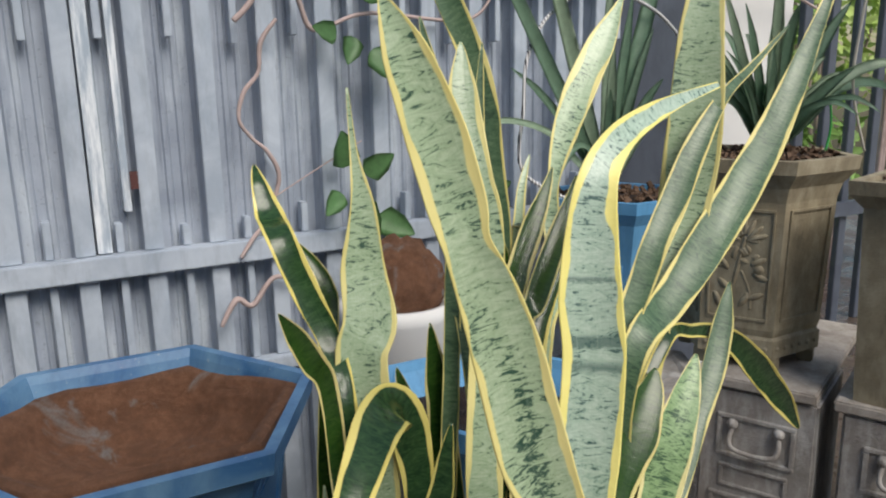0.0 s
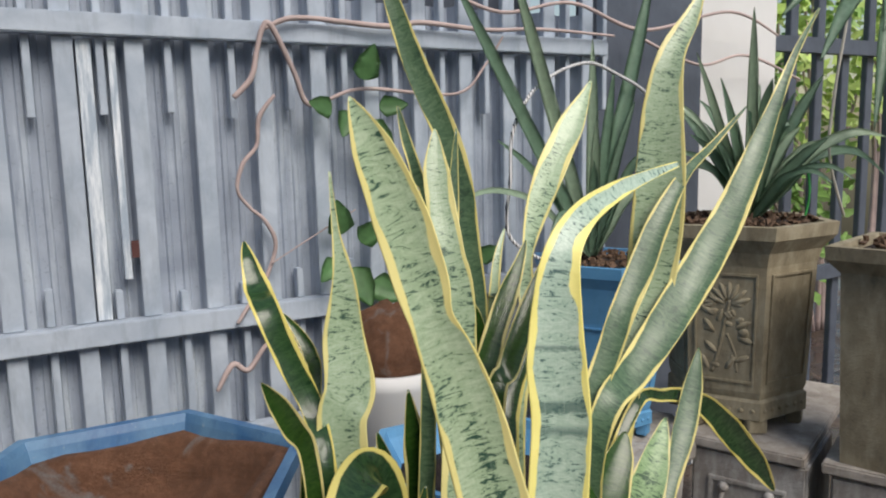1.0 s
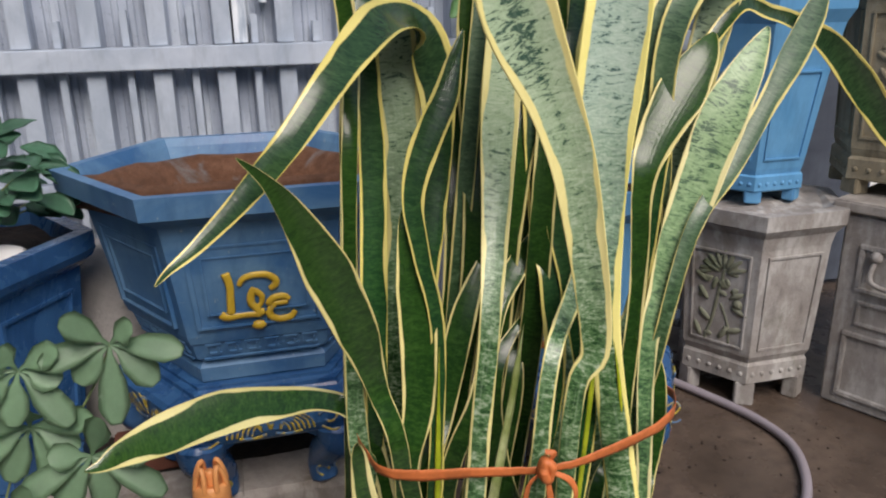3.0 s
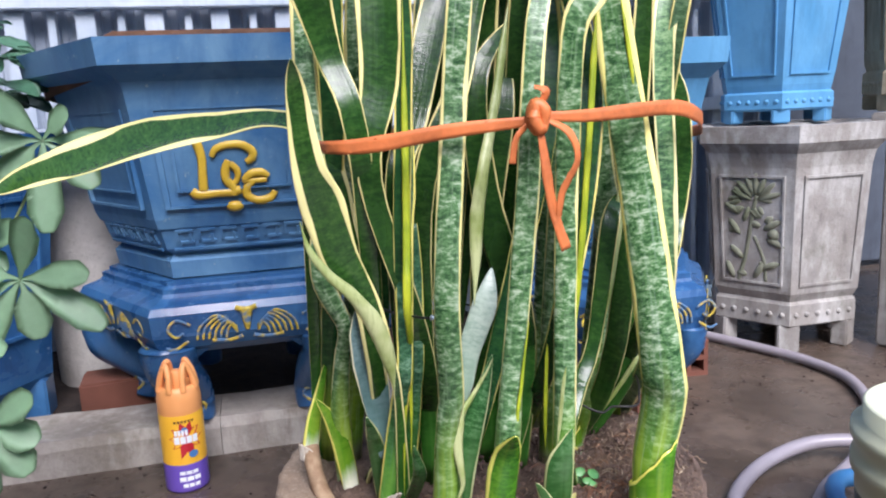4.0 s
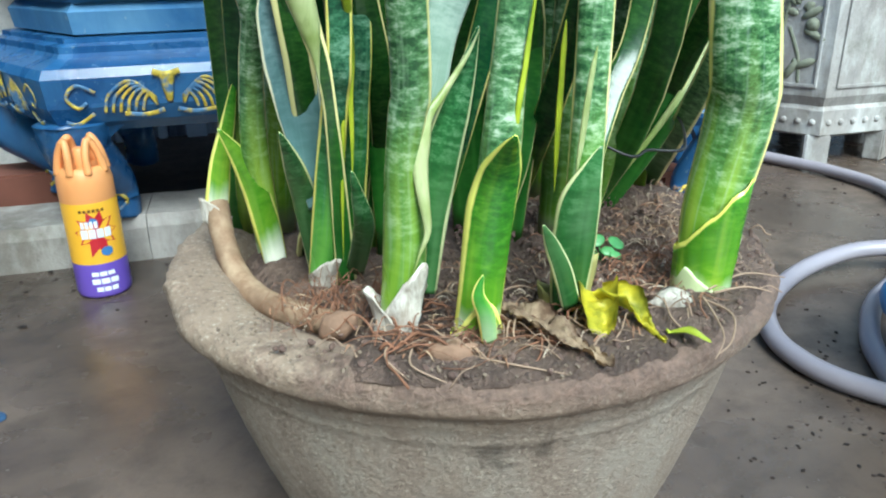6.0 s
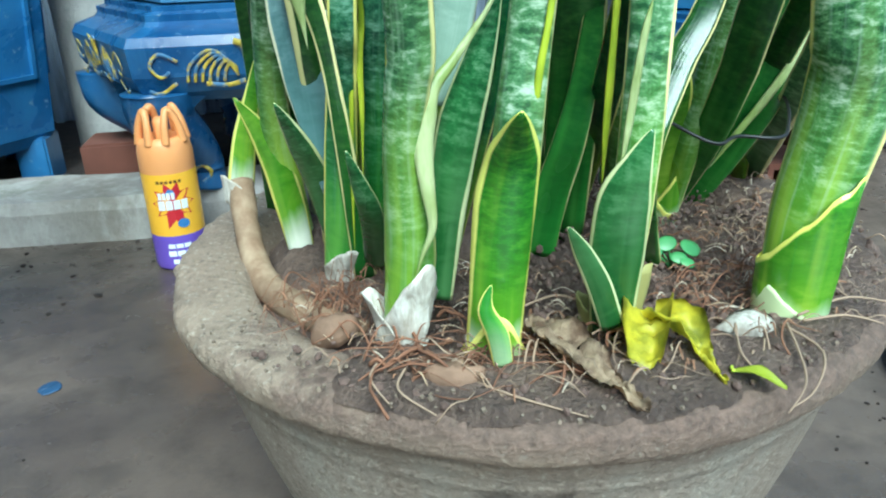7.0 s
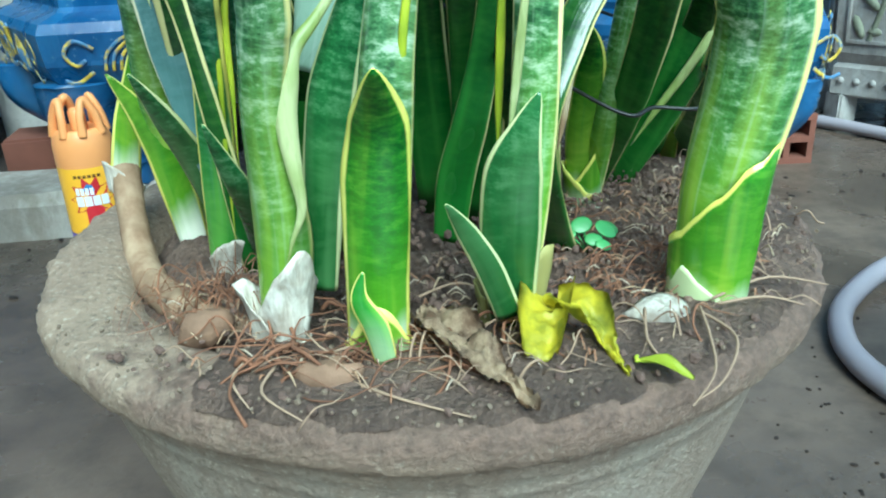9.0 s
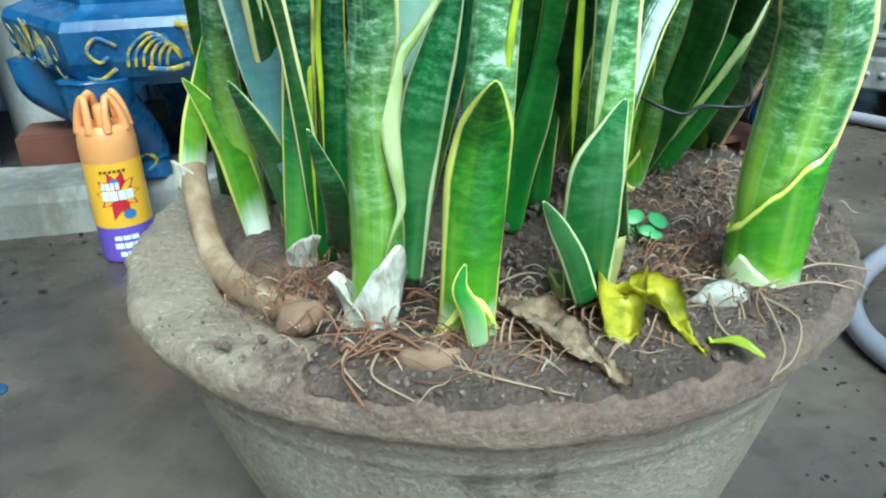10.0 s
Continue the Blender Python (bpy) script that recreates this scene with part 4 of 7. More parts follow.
for i in range(NA):
    a = math.tau * i / NA
    open_side = max(0.0, min(1.0, (math.cos(a - math.radians(187)) - 0.62) / 0.2))
    ragged = 0.006 * noise.noise((math.cos(a) * 4, math.sin(a) * 4, 4)) + 0.004 * noise.noise((math.cos(a) * 19, math.sin(a) * 19, 6))
    rmax = (0.2005 + 0.6 * ragged) * (1 - open_side) + (0.166 + 0.4 * ragged) * open_side
    col = []
    for j in range(1, NR + 1):
        r = rmax * j / NR
        x, y = r * math.cos(a), r * math.sin(a)
        z = 0.1965 + 0.007 * noise.noise((x * 22, y * 22, 1)) + 0.005 * noise.noise((x * 60, y * 60, 2)) + 0.0035 * noise.noise((x * 150, y * 150, 3))
        z -= 0.02 * open_side * max(0.0, (r - 0.138) / 0.028)
        if open_side < 1:
            k = max(0.0, min(1.0, (r - 0.14) / 0.02)) * (1 - open_side)
            crust = 0.2046 + 0.0022 * noise.noise((x * 55, y * 55, 5)) + 0.0012 * noise.noise((x * 170, y * 170, 8)) + 0.0018 * max(0.0, noise.noise((x * 110, y * 110, 11)) - 0.2)
            z = z * (1 - k) + k * (crust - 0.005 * max(0.0, (r - rmax + 0.008) / 0.008) ** 2)
        col.append(b.verts.new((x * WX, y * WY, z)))
    grid.append(col)
mid = b.verts.new((0, 0, 0.197))
for i in range(NA):
    p_, q_ = grid[i], grid[(i + 1) % NA]
    b.faces.new((mid, p_[0], q_[0]))
    for j in range(NR - 1):
        b.faces.new((p_[j], p_[j + 1], q_[j + 1], q_[j]))
part("soil", b, SOIL, pot, "damp brown soil with root bits", smooth=True)

# ---------------------------------------------------------------- snake plant
plant = empty("snake_plant", (PX, PY, 0.19))
tagged(plant, "tall variegated snake plant with yellow leaf margins, tied with raffia", "plant")


def leaf(style, azimuth, *pts, name="leaf", tilt=0.25):
    """One blade through (x, y, z, width) points from the root to the tip, facing azimuth degrees."""
    bm = bmesh.new()
    uve, uvb = bm.loops.layers.uv.new("edge"), bm.loops.layers.uv.new("blade")
    line = smooth_line(pts, 6)
    n = len(line)
    ws = np.interp(np.linspace(0, 1, n), np.linspace(0, 1, len(pts)), [p[3] for p in pts])
    k = np.array([0.25, 0.5, 0.25])
    ws[1:-1] = np.convolve(ws, k, "same")[1:-1]
    a = math.radians(azimuth)
    face = Vector((math.cos(a), math.sin(a), tilt)).normalized()
    U = (-1, -0.93, -0.78, -0.5, 0, 0.5, 0.78, 0.93, 1)
    stem = (1.0, 0.6, 0.45, 0.4, 0.75, 0.4, 0.6, 1.0, 1.0, 0.75, 0.3, 0.7, 0.5, 0.4)[style]
    rising = pts[0][2] < 0.32
    along, rows, seed = 0.0, [], pts[0][0] * 37 + pts[-1][2] * 11
    for i, p in enumerate(line):
        if i:
            along += (p - line[i - 1]).length
        d = (line[min(i + 1, n - 1)] - line[max(i - 1, 0)]).normalized()
        side = d.cross(face)
        side = side.normalized() if side.length > 0.05 else Vector((1, 0, 0))
        nrm = side.cross(d).normalized()
        w = ws[i] / 2
        low = stem * min(1.0, max(0.0, 1.25 - along / 0.42)) if rising else 0.0
        th = 0.0035 * min(1, w / 0.006) + low * w * 0.9
        front, back = [], []
        for u in U:
            wave = 0.05 * w * abs(u) * noise.noise((seed, along * 14 + u, 0))
            rnd_off = 0.85 * w * (math.sqrt(max(0.0, 1 - u * u)) - 0.7)
            off = low * rnd_off + (1 - low) * 0.17 * w * u * u + wave
            taper = 1 - abs(u) ** 3
            front.append((p + side * (u * w) + nrm * off, u))
            back.append((p + side * (u * w * 0.995) + nrm * (off - th * (0.1 + 0.9 * taper)), u))
        ring = front + back[::-1]
        rows.append([(bm.verts.new(c), u, w, along) for c, u in ring])
    m = len(rows[0])
    for ra, rb in zip(rows, rows[1:]):
        for j in range(m):
            q = (ra[j], ra[(j + 1) % m], rb[(j + 1) % m], rb[j])
            f = bm.faces.new([v[0] for v in q])
            f.smooth = True
            for lp, (v, u, w, s) in zip(f.loops, q):
                lp[uve].uv = ((1 - abs(u)) * max(w, 0.019), s)
                lp[uvb].uv = (u * w + seed, s + seed)
    bm.faces.new([v[0] for v in rows[0]][::-1])
    bm.faces.new([v[0] for v in rows[-1]])
    ob = part(name, bm, LEAF[style], plant)
    ob.matrix_parent_inverse = plant.matrix_world.inverted()
    return ob


def margin_material(name, a, b):
    m = Mat(name, 0.4)
    big, fine = m.noise(38, 3, 0.5), m.noise(1.0, 4, 0.6, at=m.coord((420, 420, 50)))
    c = m.mix(m.ramp(big, (0.38, 0.0), (0.62, 1.0)), a, b)
    m.color(m.mix(m.ramp(fine, (0.5, 0.0), (0.75, 0.5)), c, tuple(v * 0.6 for v in b)))
    m.bump(fine, 0.3, 0.0008)
    return m.m


MARGIN = {
    "cream": margin_material("margin_cream", rgb("b0b784"), rgb("7f8f4a")),
    "lime": margin_material("margin_lime", rgb("b2ba2c"), rgb("86981e")),
    "straw": margin_material("margin_straw", rgb("b8a884"), rgb("8a7256")),
}


def margin(tint, *pts):
    """A pale leaf margin curling out from a rolled stem: a slim cupped strip through (x, y, z, width) points."""
    bm = bmesh.new()
    line = smooth_line(pts, 6)
    n = len(line)
    ws = np.interp(np.linspace(0, 1, n), np.linspace(0, 1, len(pts)), [p[3] for p in pts])
    face = Vector((0.1, -1, 0.25)).normalized()
    rows = []
    for i, p in enumerate(line):
        d = (line[min(i + 1, n - 1)] - line[max(i - 1, 0)]).normalized()
        side = d.cross(face).normalized()
        out = side.cross(d).normalized()
        w = ws[i] / 2 * min(1.0, 5 * i / n + 0.08, 5 * (n - 1 - i) / n + 0.08) * (1 + 0.16 * noise.noise((p.z * 60, p.x * 60, 3)))
        cols = [p + side * (u * w) + out * (0.45 * w * (1 - u * u)) for u in (-1, -0.6, 0, 0.6, 1)]
        rows.append([bm.verts.new(c) for c in cols] + [bm.verts.new(c - out * 0.0007) for c in cols[::-1]])
    for a, c in zip(rows, rows[1:]):
        for j in range(10):
            f = bm.faces.new((a[j], a[(j + 1) % 10], c[(j + 1) % 10], c[j]))
            f.smooth = True
    bm.faces.new(rows[0][::-1])
    bm.faces.new(rows[-1])
    ob = part("leaf_margin", bm, MARGIN[tint], plant, "pale yellowish curled leaf margin")
    ob.matrix_parent_inverse = plant.matrix_world.inverted()
    return ob


leaf(8, -115, (0.606, 0.517, 0.195, 0.015), (0.616, 0.519, 0.284, 0.019), (0.622, 0.520, 0.470, 0.018), (0.627, 0.513, 0.602, 0.019), (0.642, 0.507, 0.650, 0.028), (0.617, 0.500, 0.788, 0.036), (0.596, 0.502, 0.860, 0.042), (0.563, 0.503, 0.934, 0.060), (0.539, 0.505, 1.020, 0.056), (0.521, 0.507, 1.075, 0.047), (0.504, 0.508, 1.116, 0.035), (0.497, 0.510, 1.146, 0.044), (0.482, 0.512, 1.196, 0.044), (0.461, 0.514, 1.251, 0.032), (0.446, 0.517, 1.288, 0.001))
leaf(7, -124, (0.693, 0.519, 0.195, 0.027), (0.692, 0.513, 0.25, 0.034), (0.698, 0.506, 0.306, 0.037), (0.693, 0.5, 0.346, 0.036), (0.682, 0.517, 0.487, 0.032), (0.665, 0.533, 0.643, 0.029), (0.677, 0.56, 0.756, 0.028), (0.678, 0.57, 0.816, 0.045), (0.681, 0.579, 0.869, 0.062), (0.694, 0.589, 0.966, 0.061), (0.696, 0.599, 1.023, 0.062), (0.704, 0.609, 1.079, 0.052), (0.719, 0.619, 1.135, 0.039), (0.754, 0.63, 1.17, 0.031), (0.802, 0.64, 1.191, 0.024), (0.861, 0.65, 1.207, 0.014), (0.925, 0.66, 1.22, 0.007))
leaf(1, -130, (0.725, 0.731, 0.195, 0.020), (0.766, 0.620, 0.569, 0.024), (0.754, 0.640, 0.869, 0.026), (0.826, 0.660, 1.020, 0.030), (0.874, 0.672, 1.087, 0.033), (0.921, 0.684, 1.151, 0.029), (0.975, 0.696, 1.205, 0.014), (1.038, 0.708, 1.241, 0.010), (1.115, 0.720, 1.291, 0.002))
leaf(0, -130, (0.743, 0.771, 0.195, 0.019), (0.712, 0.600, 0.571, 0.023), (0.753, 0.620, 0.645, 0.026), (0.858, 0.680, 0.939, 0.042), (0.917, 0.700, 1.056, 0.061), (0.938, 0.707, 1.140, 0.066), (0.949, 0.713, 1.211, 0.062), (0.958, 0.720, 1.283, 0.052), (0.978, 0.727, 1.354, 0.035), (1.020, 0.733, 1.407, 0.022), (1.048, 0.740, 1.445, 0.003))
leaf(1, -132, (0.755, 0.785, 0.195, 0.019), (0.712, 0.580, 0.446, 0.023), (0.765, 0.620, 0.672, 0.026), (0.764, 0.625, 0.873, 0.025), (0.792, 0.630, 0.953, 0.032), (0.843, 0.645, 0.979, 0.040), (0.911, 0.660, 1.028, 0.046), (0.979, 0.675, 1.082, 0.049), (1.051, 0.690, 1.148, 0.043), (1.115, 0.705, 1.221, 0.032), (1.171, 0.720, 1.290, 0.019), (1.235, 0.735, 1.371, 0.010), (1.303, 0.750, 1.437, 0.003))
leaf(2, -119, (0.695, 0.686, 0.195, 0.014), (0.694, 0.580, 0.340, 0.021), (0.722, 0.580, 0.633, 0.016), (0.729, 0.592, 0.761, 0.021), (0.745, 0.604, 0.807, 0.037), (0.779, 0.616, 0.855, 0.052), (0.810, 0.628, 0.892, 0.031), (0.828, 0.640, 0.912, 0.003))
leaf(3, -122, (0.774, 0.735, 0.195, 0.018), (0.731, 0.560, 0.375, 0.015), (0.734, 0.570, 0.586, 0.018), (0.753, 0.584, 0.661, 0.024), (0.789, 0.598, 0.747, 0.045), (0.828, 0.612, 0.831, 0.050), (0.865, 0.626, 0.883, 0.031), (0.892, 0.640, 0.916, 0.003))
leaf(1, -125, (0.790, 0.761, 0.195, 0.012), (0.742, 0.580, 0.550, 0.014), (0.779, 0.580, 0.716, 0.016), (0.837, 0.605, 0.774, 0.020), (0.889, 0.630, 0.830, 0.021), (0.939, 0.655, 0.883, 0.030), (0.980, 0.680, 0.926, 0.027), (1.018, 0.705, 0.969, 0.002))
leaf(6, -128, (0.762, 0.723, 0.195, 0.012), (0.739, 0.600, 0.642, 0.014), (0.779, 0.630, 0.823, 0.016), (0.862, 0.660, 0.931, 0.016), (0.921, 0.675, 0.929, 0.017), (0.981, 0.690, 0.912, 0.021), (1.018, 0.690, 0.890, 0.030), (1.064, 0.690, 0.848, 0.038), (1.118, 0.690, 0.790, 0.033), (1.151, 0.690, 0.751, 0.016), (1.165, 0.690, 0.733, 0.002))
leaf(0, -123, (0.669, 0.728, 0.195, 0.018), (0.656, 0.620, 0.586, 0.023), (0.712, 0.700, 0.933, 0.027), (0.770, 0.740, 0.996, 0.028), (0.788, 0.780, 1.058, 0.022), (0.796, 0.789, 1.107, 0.013), (0.817, 0.798, 1.160, 0.031), (0.847, 0.807, 1.213, 0.040), (0.887, 0.816, 1.270, 0.036), (0.918, 0.825, 1.310, 0.014), (0.937, 0.834, 1.331, 0.002))
leaf(2, -120, (0.610, 0.701, 0.195, 0.017), (0.627, 0.620, 0.627, 0.026), (0.672, 0.680, 0.948, 0.023), (0.702, 0.695, 0.997, 0.026), (0.740, 0.710, 1.055, 0.026), (0.772, 0.725, 1.097, 0.015), (0.792, 0.740, 1.121, 0.002))
leaf(2, -118, (0.603, 0.703, 0.195, 0.017), (0.599, 0.640, 0.656, 0.029), (0.679, 0.720, 0.947, 0.026), (0.703, 0.735, 1.008, 0.028), (0.736, 0.750, 1.062, 0.027), (0.765, 0.765, 1.099, 0.015), (0.787, 0.780, 1.127, 0.002))
leaf(0, -118, (0.610, 0.679, 0.195, 0.011), (0.719, 0.760, 0.985, 0.014), (0.733, 0.773, 1.052, 0.015), (0.748, 0.787, 1.105, 0.011), (0.768, 0.800, 1.141, 0.002))
leaf(6, -100, (0.439, 0.733, 0.195, 0.018), (0.454, 0.620, 0.516, 0.019), (0.460, 0.620, 0.671, 0.027), (0.470, 0.650, 0.798, 0.026), (0.473, 0.680, 0.936, 0.022), (0.476, 0.720, 0.984, 0.023), (0.461, 0.740, 1.032, 0.028), (0.445, 0.760, 1.086, 0.028), (0.448, 0.800, 1.101, 0.030), (0.445, 0.820, 1.133, 0.015), (0.447, 0.840, 1.148, 0.002))
leaf(0, -104, (0.463, 0.728, 0.195, 0.019), (0.482, 0.660, 0.507, 0.031), (0.506, 0.680, 0.754, 0.037), (0.505, 0.690, 0.878, 0.045), (0.499, 0.700, 0.967, 0.051), (0.513, 0.708, 1.003, 0.054), (0.515, 0.725, 1.052, 0.045), (0.521, 0.733, 1.110, 0.025), (0.518, 0.742, 1.163, 0.008), (0.517, 0.750, 1.225, 0.002))
leaf(2, -102, (0.447, 0.731, 0.195, 0.012), (0.455, 0.700, 0.817, 0.018), (0.493, 0.760, 0.991, 0.016), (0.495, 0.773, 1.025, 0.017), (0.487, 0.787, 1.049, 0.012), (0.474, 0.800, 1.070, 0.002))
leaf(2, -100, (0.431, 0.734, 0.195, 0.012), (0.440, 0.620, 0.750, 0.014), (0.455, 0.660, 0.892, 0.018), (0.449, 0.660, 0.966, 0.019), (0.435, 0.653, 0.993, 0.024), (0.418, 0.647, 1.023, 0.019), (0.403, 0.640, 1.047, 0.001))
leaf(6, -95, (0.494, 0.723, 0.195, 0.015), (0.499, 0.620, 0.561, 0.019), (0.537, 0.660, 0.790, 0.027), (0.541, 0.680, 0.878, 0.042), (0.522, 0.670, 0.925, 0.049), (0.482, 0.630, 0.931, 0.046), (0.434, 0.580, 0.894, 0.032), (0.393, 0.550, 0.850, 0.027), (0.351, 0.538, 0.806, 0.021), (0.310, 0.525, 0.771, 0.013), (0.286, 0.512, 0.756, 0.007), (0.276, 0.500, 0.749, 0.001), tilt=0.9)
leaf(2, -109, (0.505, 0.646, 0.195, 0.013), (0.566, 0.640, 0.661, 0.025), (0.588, 0.700, 0.868, 0.031), (0.588, 0.710, 0.923, 0.029), (0.586, 0.720, 0.985, 0.002))
leaf(2, -107, (0.498, 0.657, 0.195, 0.014), (0.552, 0.660, 0.654, 0.023), (0.573, 0.740, 0.859, 0.024), (0.569, 0.750, 0.896, 0.019), (0.565, 0.760, 0.927, 0.002))
leaf(2, -94, (0.485, 0.649, 0.195, 0.013), (0.470, 0.560, 0.510, 0.018), (0.451, 0.570, 0.600, 0.020), (0.432, 0.556, 0.669, 0.039), (0.408, 0.542, 0.732, 0.044), (0.384, 0.528, 0.785, 0.025), (0.364, 0.514, 0.818, 0.011), (0.343, 0.500, 0.841, 0.001))
leaf(13, -86, (0.469, 0.671, 0.195, 0.012), (0.479, 0.600, 0.310, 0.017), (0.455, 0.620, 0.506, 0.020), (0.436, 0.640, 0.542, 0.023), (0.404, 0.655, 0.552, 0.025), (0.360, 0.670, 0.547, 0.038), (0.305, 0.680, 0.539, 0.052), (0.247, 0.680, 0.525, 0.048), (0.204, 0.677, 0.512, 0.030), (0.182, 0.673, 0.504, 0.014), (0.167, 0.670, 0.503, 0.002), tilt=1.3)
leaf(13, -97, (0.495, 0.604, 0.195, 0.014), (0.488, 0.560, 0.317, 0.007), (0.480, 0.551, 0.360, 0.011), (0.466, 0.543, 0.405, 0.020), (0.446, 0.534, 0.447, 0.028), (0.435, 0.526, 0.488, 0.034), (0.426, 0.517, 0.519, 0.024), (0.421, 0.509, 0.572, 0.014), (0.419, 0.500, 0.591, 0.001))
leaf(2, -120, (0.752, 0.739, 0.195, 0.018), (0.737, 0.580, 0.389, 0.016), (0.750, 0.585, 0.451, 0.028), (0.757, 0.590, 0.502, 0.032), (0.759, 0.595, 0.553, 0.026), (0.755, 0.610, 0.591, 0.020), (0.743, 0.620, 0.675, 0.002))
leaf(0, -110, (0.51, 0.527, 0.195, 0.0194), (0.515, 0.521, 0.243, 0.024), (0.515, 0.518, 0.275, 0.0192), (0.515, 0.515, 0.297, 0.0167), (0.518, 0.512, 0.321, 0.0194), (0.52, 0.509, 0.34, 0.0199), (0.518, 0.5, 0.42, 0.02), (0.534, 0.52, 0.545, 0.02), (0.552, 0.54, 0.669, 0.019), (0.576, 0.593, 0.757, 0.028), (0.592, 0.627, 0.855, 0.038), (0.619, 0.66, 1.074, 0.032), (0.616, 0.675, 1.138, 0.032), (0.617, 0.69, 1.178, 0.032), (0.619, 0.705, 1.224, 0.029), (0.627, 0.72, 1.267, 0.002))
leaf(1, -114, (0.518, 0.663, 0.195, 0.015), (0.627, 0.660, 0.672, 0.023), (0.701, 0.760, 1.008, 0.025), (0.702, 0.780, 1.131, 0.029), (0.689, 0.787, 1.233, 0.031), (0.651, 0.800, 1.332, 0.029), (0.631, 0.807, 1.390, 0.023), (0.620, 0.813, 1.433, 0.016), (0.612, 0.820, 1.476, 0.003))
leaf(1, -111, (0.511, 0.664, 0.195, 0.010), (0.565, 0.660, 0.755, 0.019), (0.628, 0.740, 1.148, 0.016), (0.618, 0.747, 1.217, 0.014), (0.609, 0.753, 1.255, 0.012), (0.603, 0.760, 1.293, 0.002))
leaf(1, -109, (0.538, 0.641, 0.195, 0.010), (0.597, 0.640, 0.790, 0.021), (0.619, 0.720, 1.043, 0.017), (0.639, 0.730, 1.106, 0.020), (0.655, 0.740, 1.164, 0.020), (0.665, 0.750, 1.194, 0.014), (0.677, 0.760, 1.268, 0.002))
leaf(2, -111, (0.532, 0.642, 0.195, 0.010), (0.626, 0.660, 0.701, 0.023), (0.695, 0.740, 0.971, 0.022), (0.691, 0.753, 1.038, 0.025), (0.687, 0.767, 1.071, 0.012), (0.685, 0.780, 1.099, 0.002))
leaf(2, -102, (0.539, 0.699, 0.195, 0.019), (0.517, 0.580, 0.345, 0.015), (0.476, 0.560, 0.500, 0.019), (0.489, 0.568, 0.575, 0.031), (0.493, 0.576, 0.645, 0.036), (0.492, 0.584, 0.696, 0.035), (0.487, 0.592, 0.743, 0.014), (0.487, 0.600, 0.764, 0.002))
leaf(6, -104, (0.511, 0.656, 0.195, 0.013), (0.497, 0.560, 0.427, 0.014), (0.511, 0.570, 0.636, 0.014), (0.499, 0.578, 0.723, 0.016), (0.494, 0.587, 0.774, 0.020), (0.506, 0.595, 0.817, 0.028), (0.530, 0.603, 0.864, 0.025), (0.542, 0.612, 0.896, 0.015), (0.553, 0.620, 0.922, 0.002))
leaf(2, -107, (0.531, 0.648, 0.195, 0.017), (0.519, 0.580, 0.468, 0.019), (0.554, 0.580, 0.569, 0.021), (0.582, 0.607, 0.647, 0.018), (0.611, 0.633, 0.682, 0.025), (0.645, 0.660, 0.716, 0.002))
leaf(2, -105, (0.517, 0.667, 0.195, 0.018), (0.499, 0.580, 0.470, 0.020), (0.522, 0.600, 0.548, 0.025), (0.550, 0.620, 0.638, 0.028), (0.576, 0.640, 0.687, 0.013), (0.593, 0.660, 0.704, 0.002))
leaf(6, -110, (0.538, 0.615, 0.195, 0.014), (0.550, 0.540, 0.297, 0.014), (0.631, 0.580, 0.540, 0.022), (0.642, 0.610, 0.664, 0.023), (0.641, 0.640, 0.734, 0.025), (0.650, 0.700, 0.958, 0.026), (0.659, 0.720, 1.047, 0.013), (0.661, 0.740, 1.083, 0.002))
leaf(6, -115, (0.635, 0.697, 0.195, 0.015), (0.621, 0.540, 0.367, 0.017), (0.658, 0.550, 0.540, 0.020), (0.658, 0.600, 0.667, 0.019), (0.653, 0.630, 0.756, 0.025), (0.674, 0.660, 0.898, 0.028), (0.709, 0.700, 0.961, 0.026), (0.768, 0.720, 1.043, 0.002))
leaf(4, -94, (0.551, 0.506, 0.195, 0.025), (0.552, 0.497, 0.231, 0.024), (0.554, 0.488, 0.275, 0.025), (0.556, 0.479, 0.298, 0.020), (0.555, 0.460, 0.319, 0.001))
leaf(0, -112, (0.554, 0.516, 0.195, 0.015), (0.557, 0.490, 0.295, 0.020), (0.565, 0.495, 0.352, 0.017), (0.582, 0.500, 0.477, 0.018), (0.605, 0.520, 0.633, 0.016), (0.673, 0.600, 0.692, 0.021), (0.755, 0.660, 0.897, 0.020), (0.753, 0.700, 0.994, 0.002))
leaf(0, -96, (0.452, 0.679, 0.191, 0.0189), (0.449, 0.665, 0.239, 0.0192), (0.448, 0.65, 0.287, 0.0172), (0.451, 0.635, 0.334, 0.0145), (0.454, 0.62, 0.37, 0.014), (0.437, 0.61, 0.42, 0.02), (0.444, 0.61, 0.494, 0.018), (0.436, 0.61, 0.522, 0.022), (0.44, 0.64, 0.678, 0.018), (0.449, 0.68, 0.791, 0.012), (0.455, 0.7, 0.848, 0.002))
leaf(4, -78, (0.455, 0.662, 0.195, 0.016), (0.451, 0.660, 0.228, 0.019), (0.443, 0.659, 0.263, 0.017), (0.427, 0.656, 0.293, 0.001))
leaf(11, -92, (0.553, 0.489, 0.205, 0.008745), (0.55, 0.485, 0.222, 0.00996), (0.545, 0.483, 0.235, 0.00679), (0.547, 0.482, 0.246, 0.001))
leaf(2, -106, (0.596, 0.62, 0.198, 0.0175), (0.599, 0.61, 0.234, 0.0199), (0.606, 0.6, 0.267, 0.0179), (0.613, 0.6, 0.296, 0.0146), (0.618, 0.6, 0.332, 0.0115), (0.621, 0.6, 0.367, 0.001))
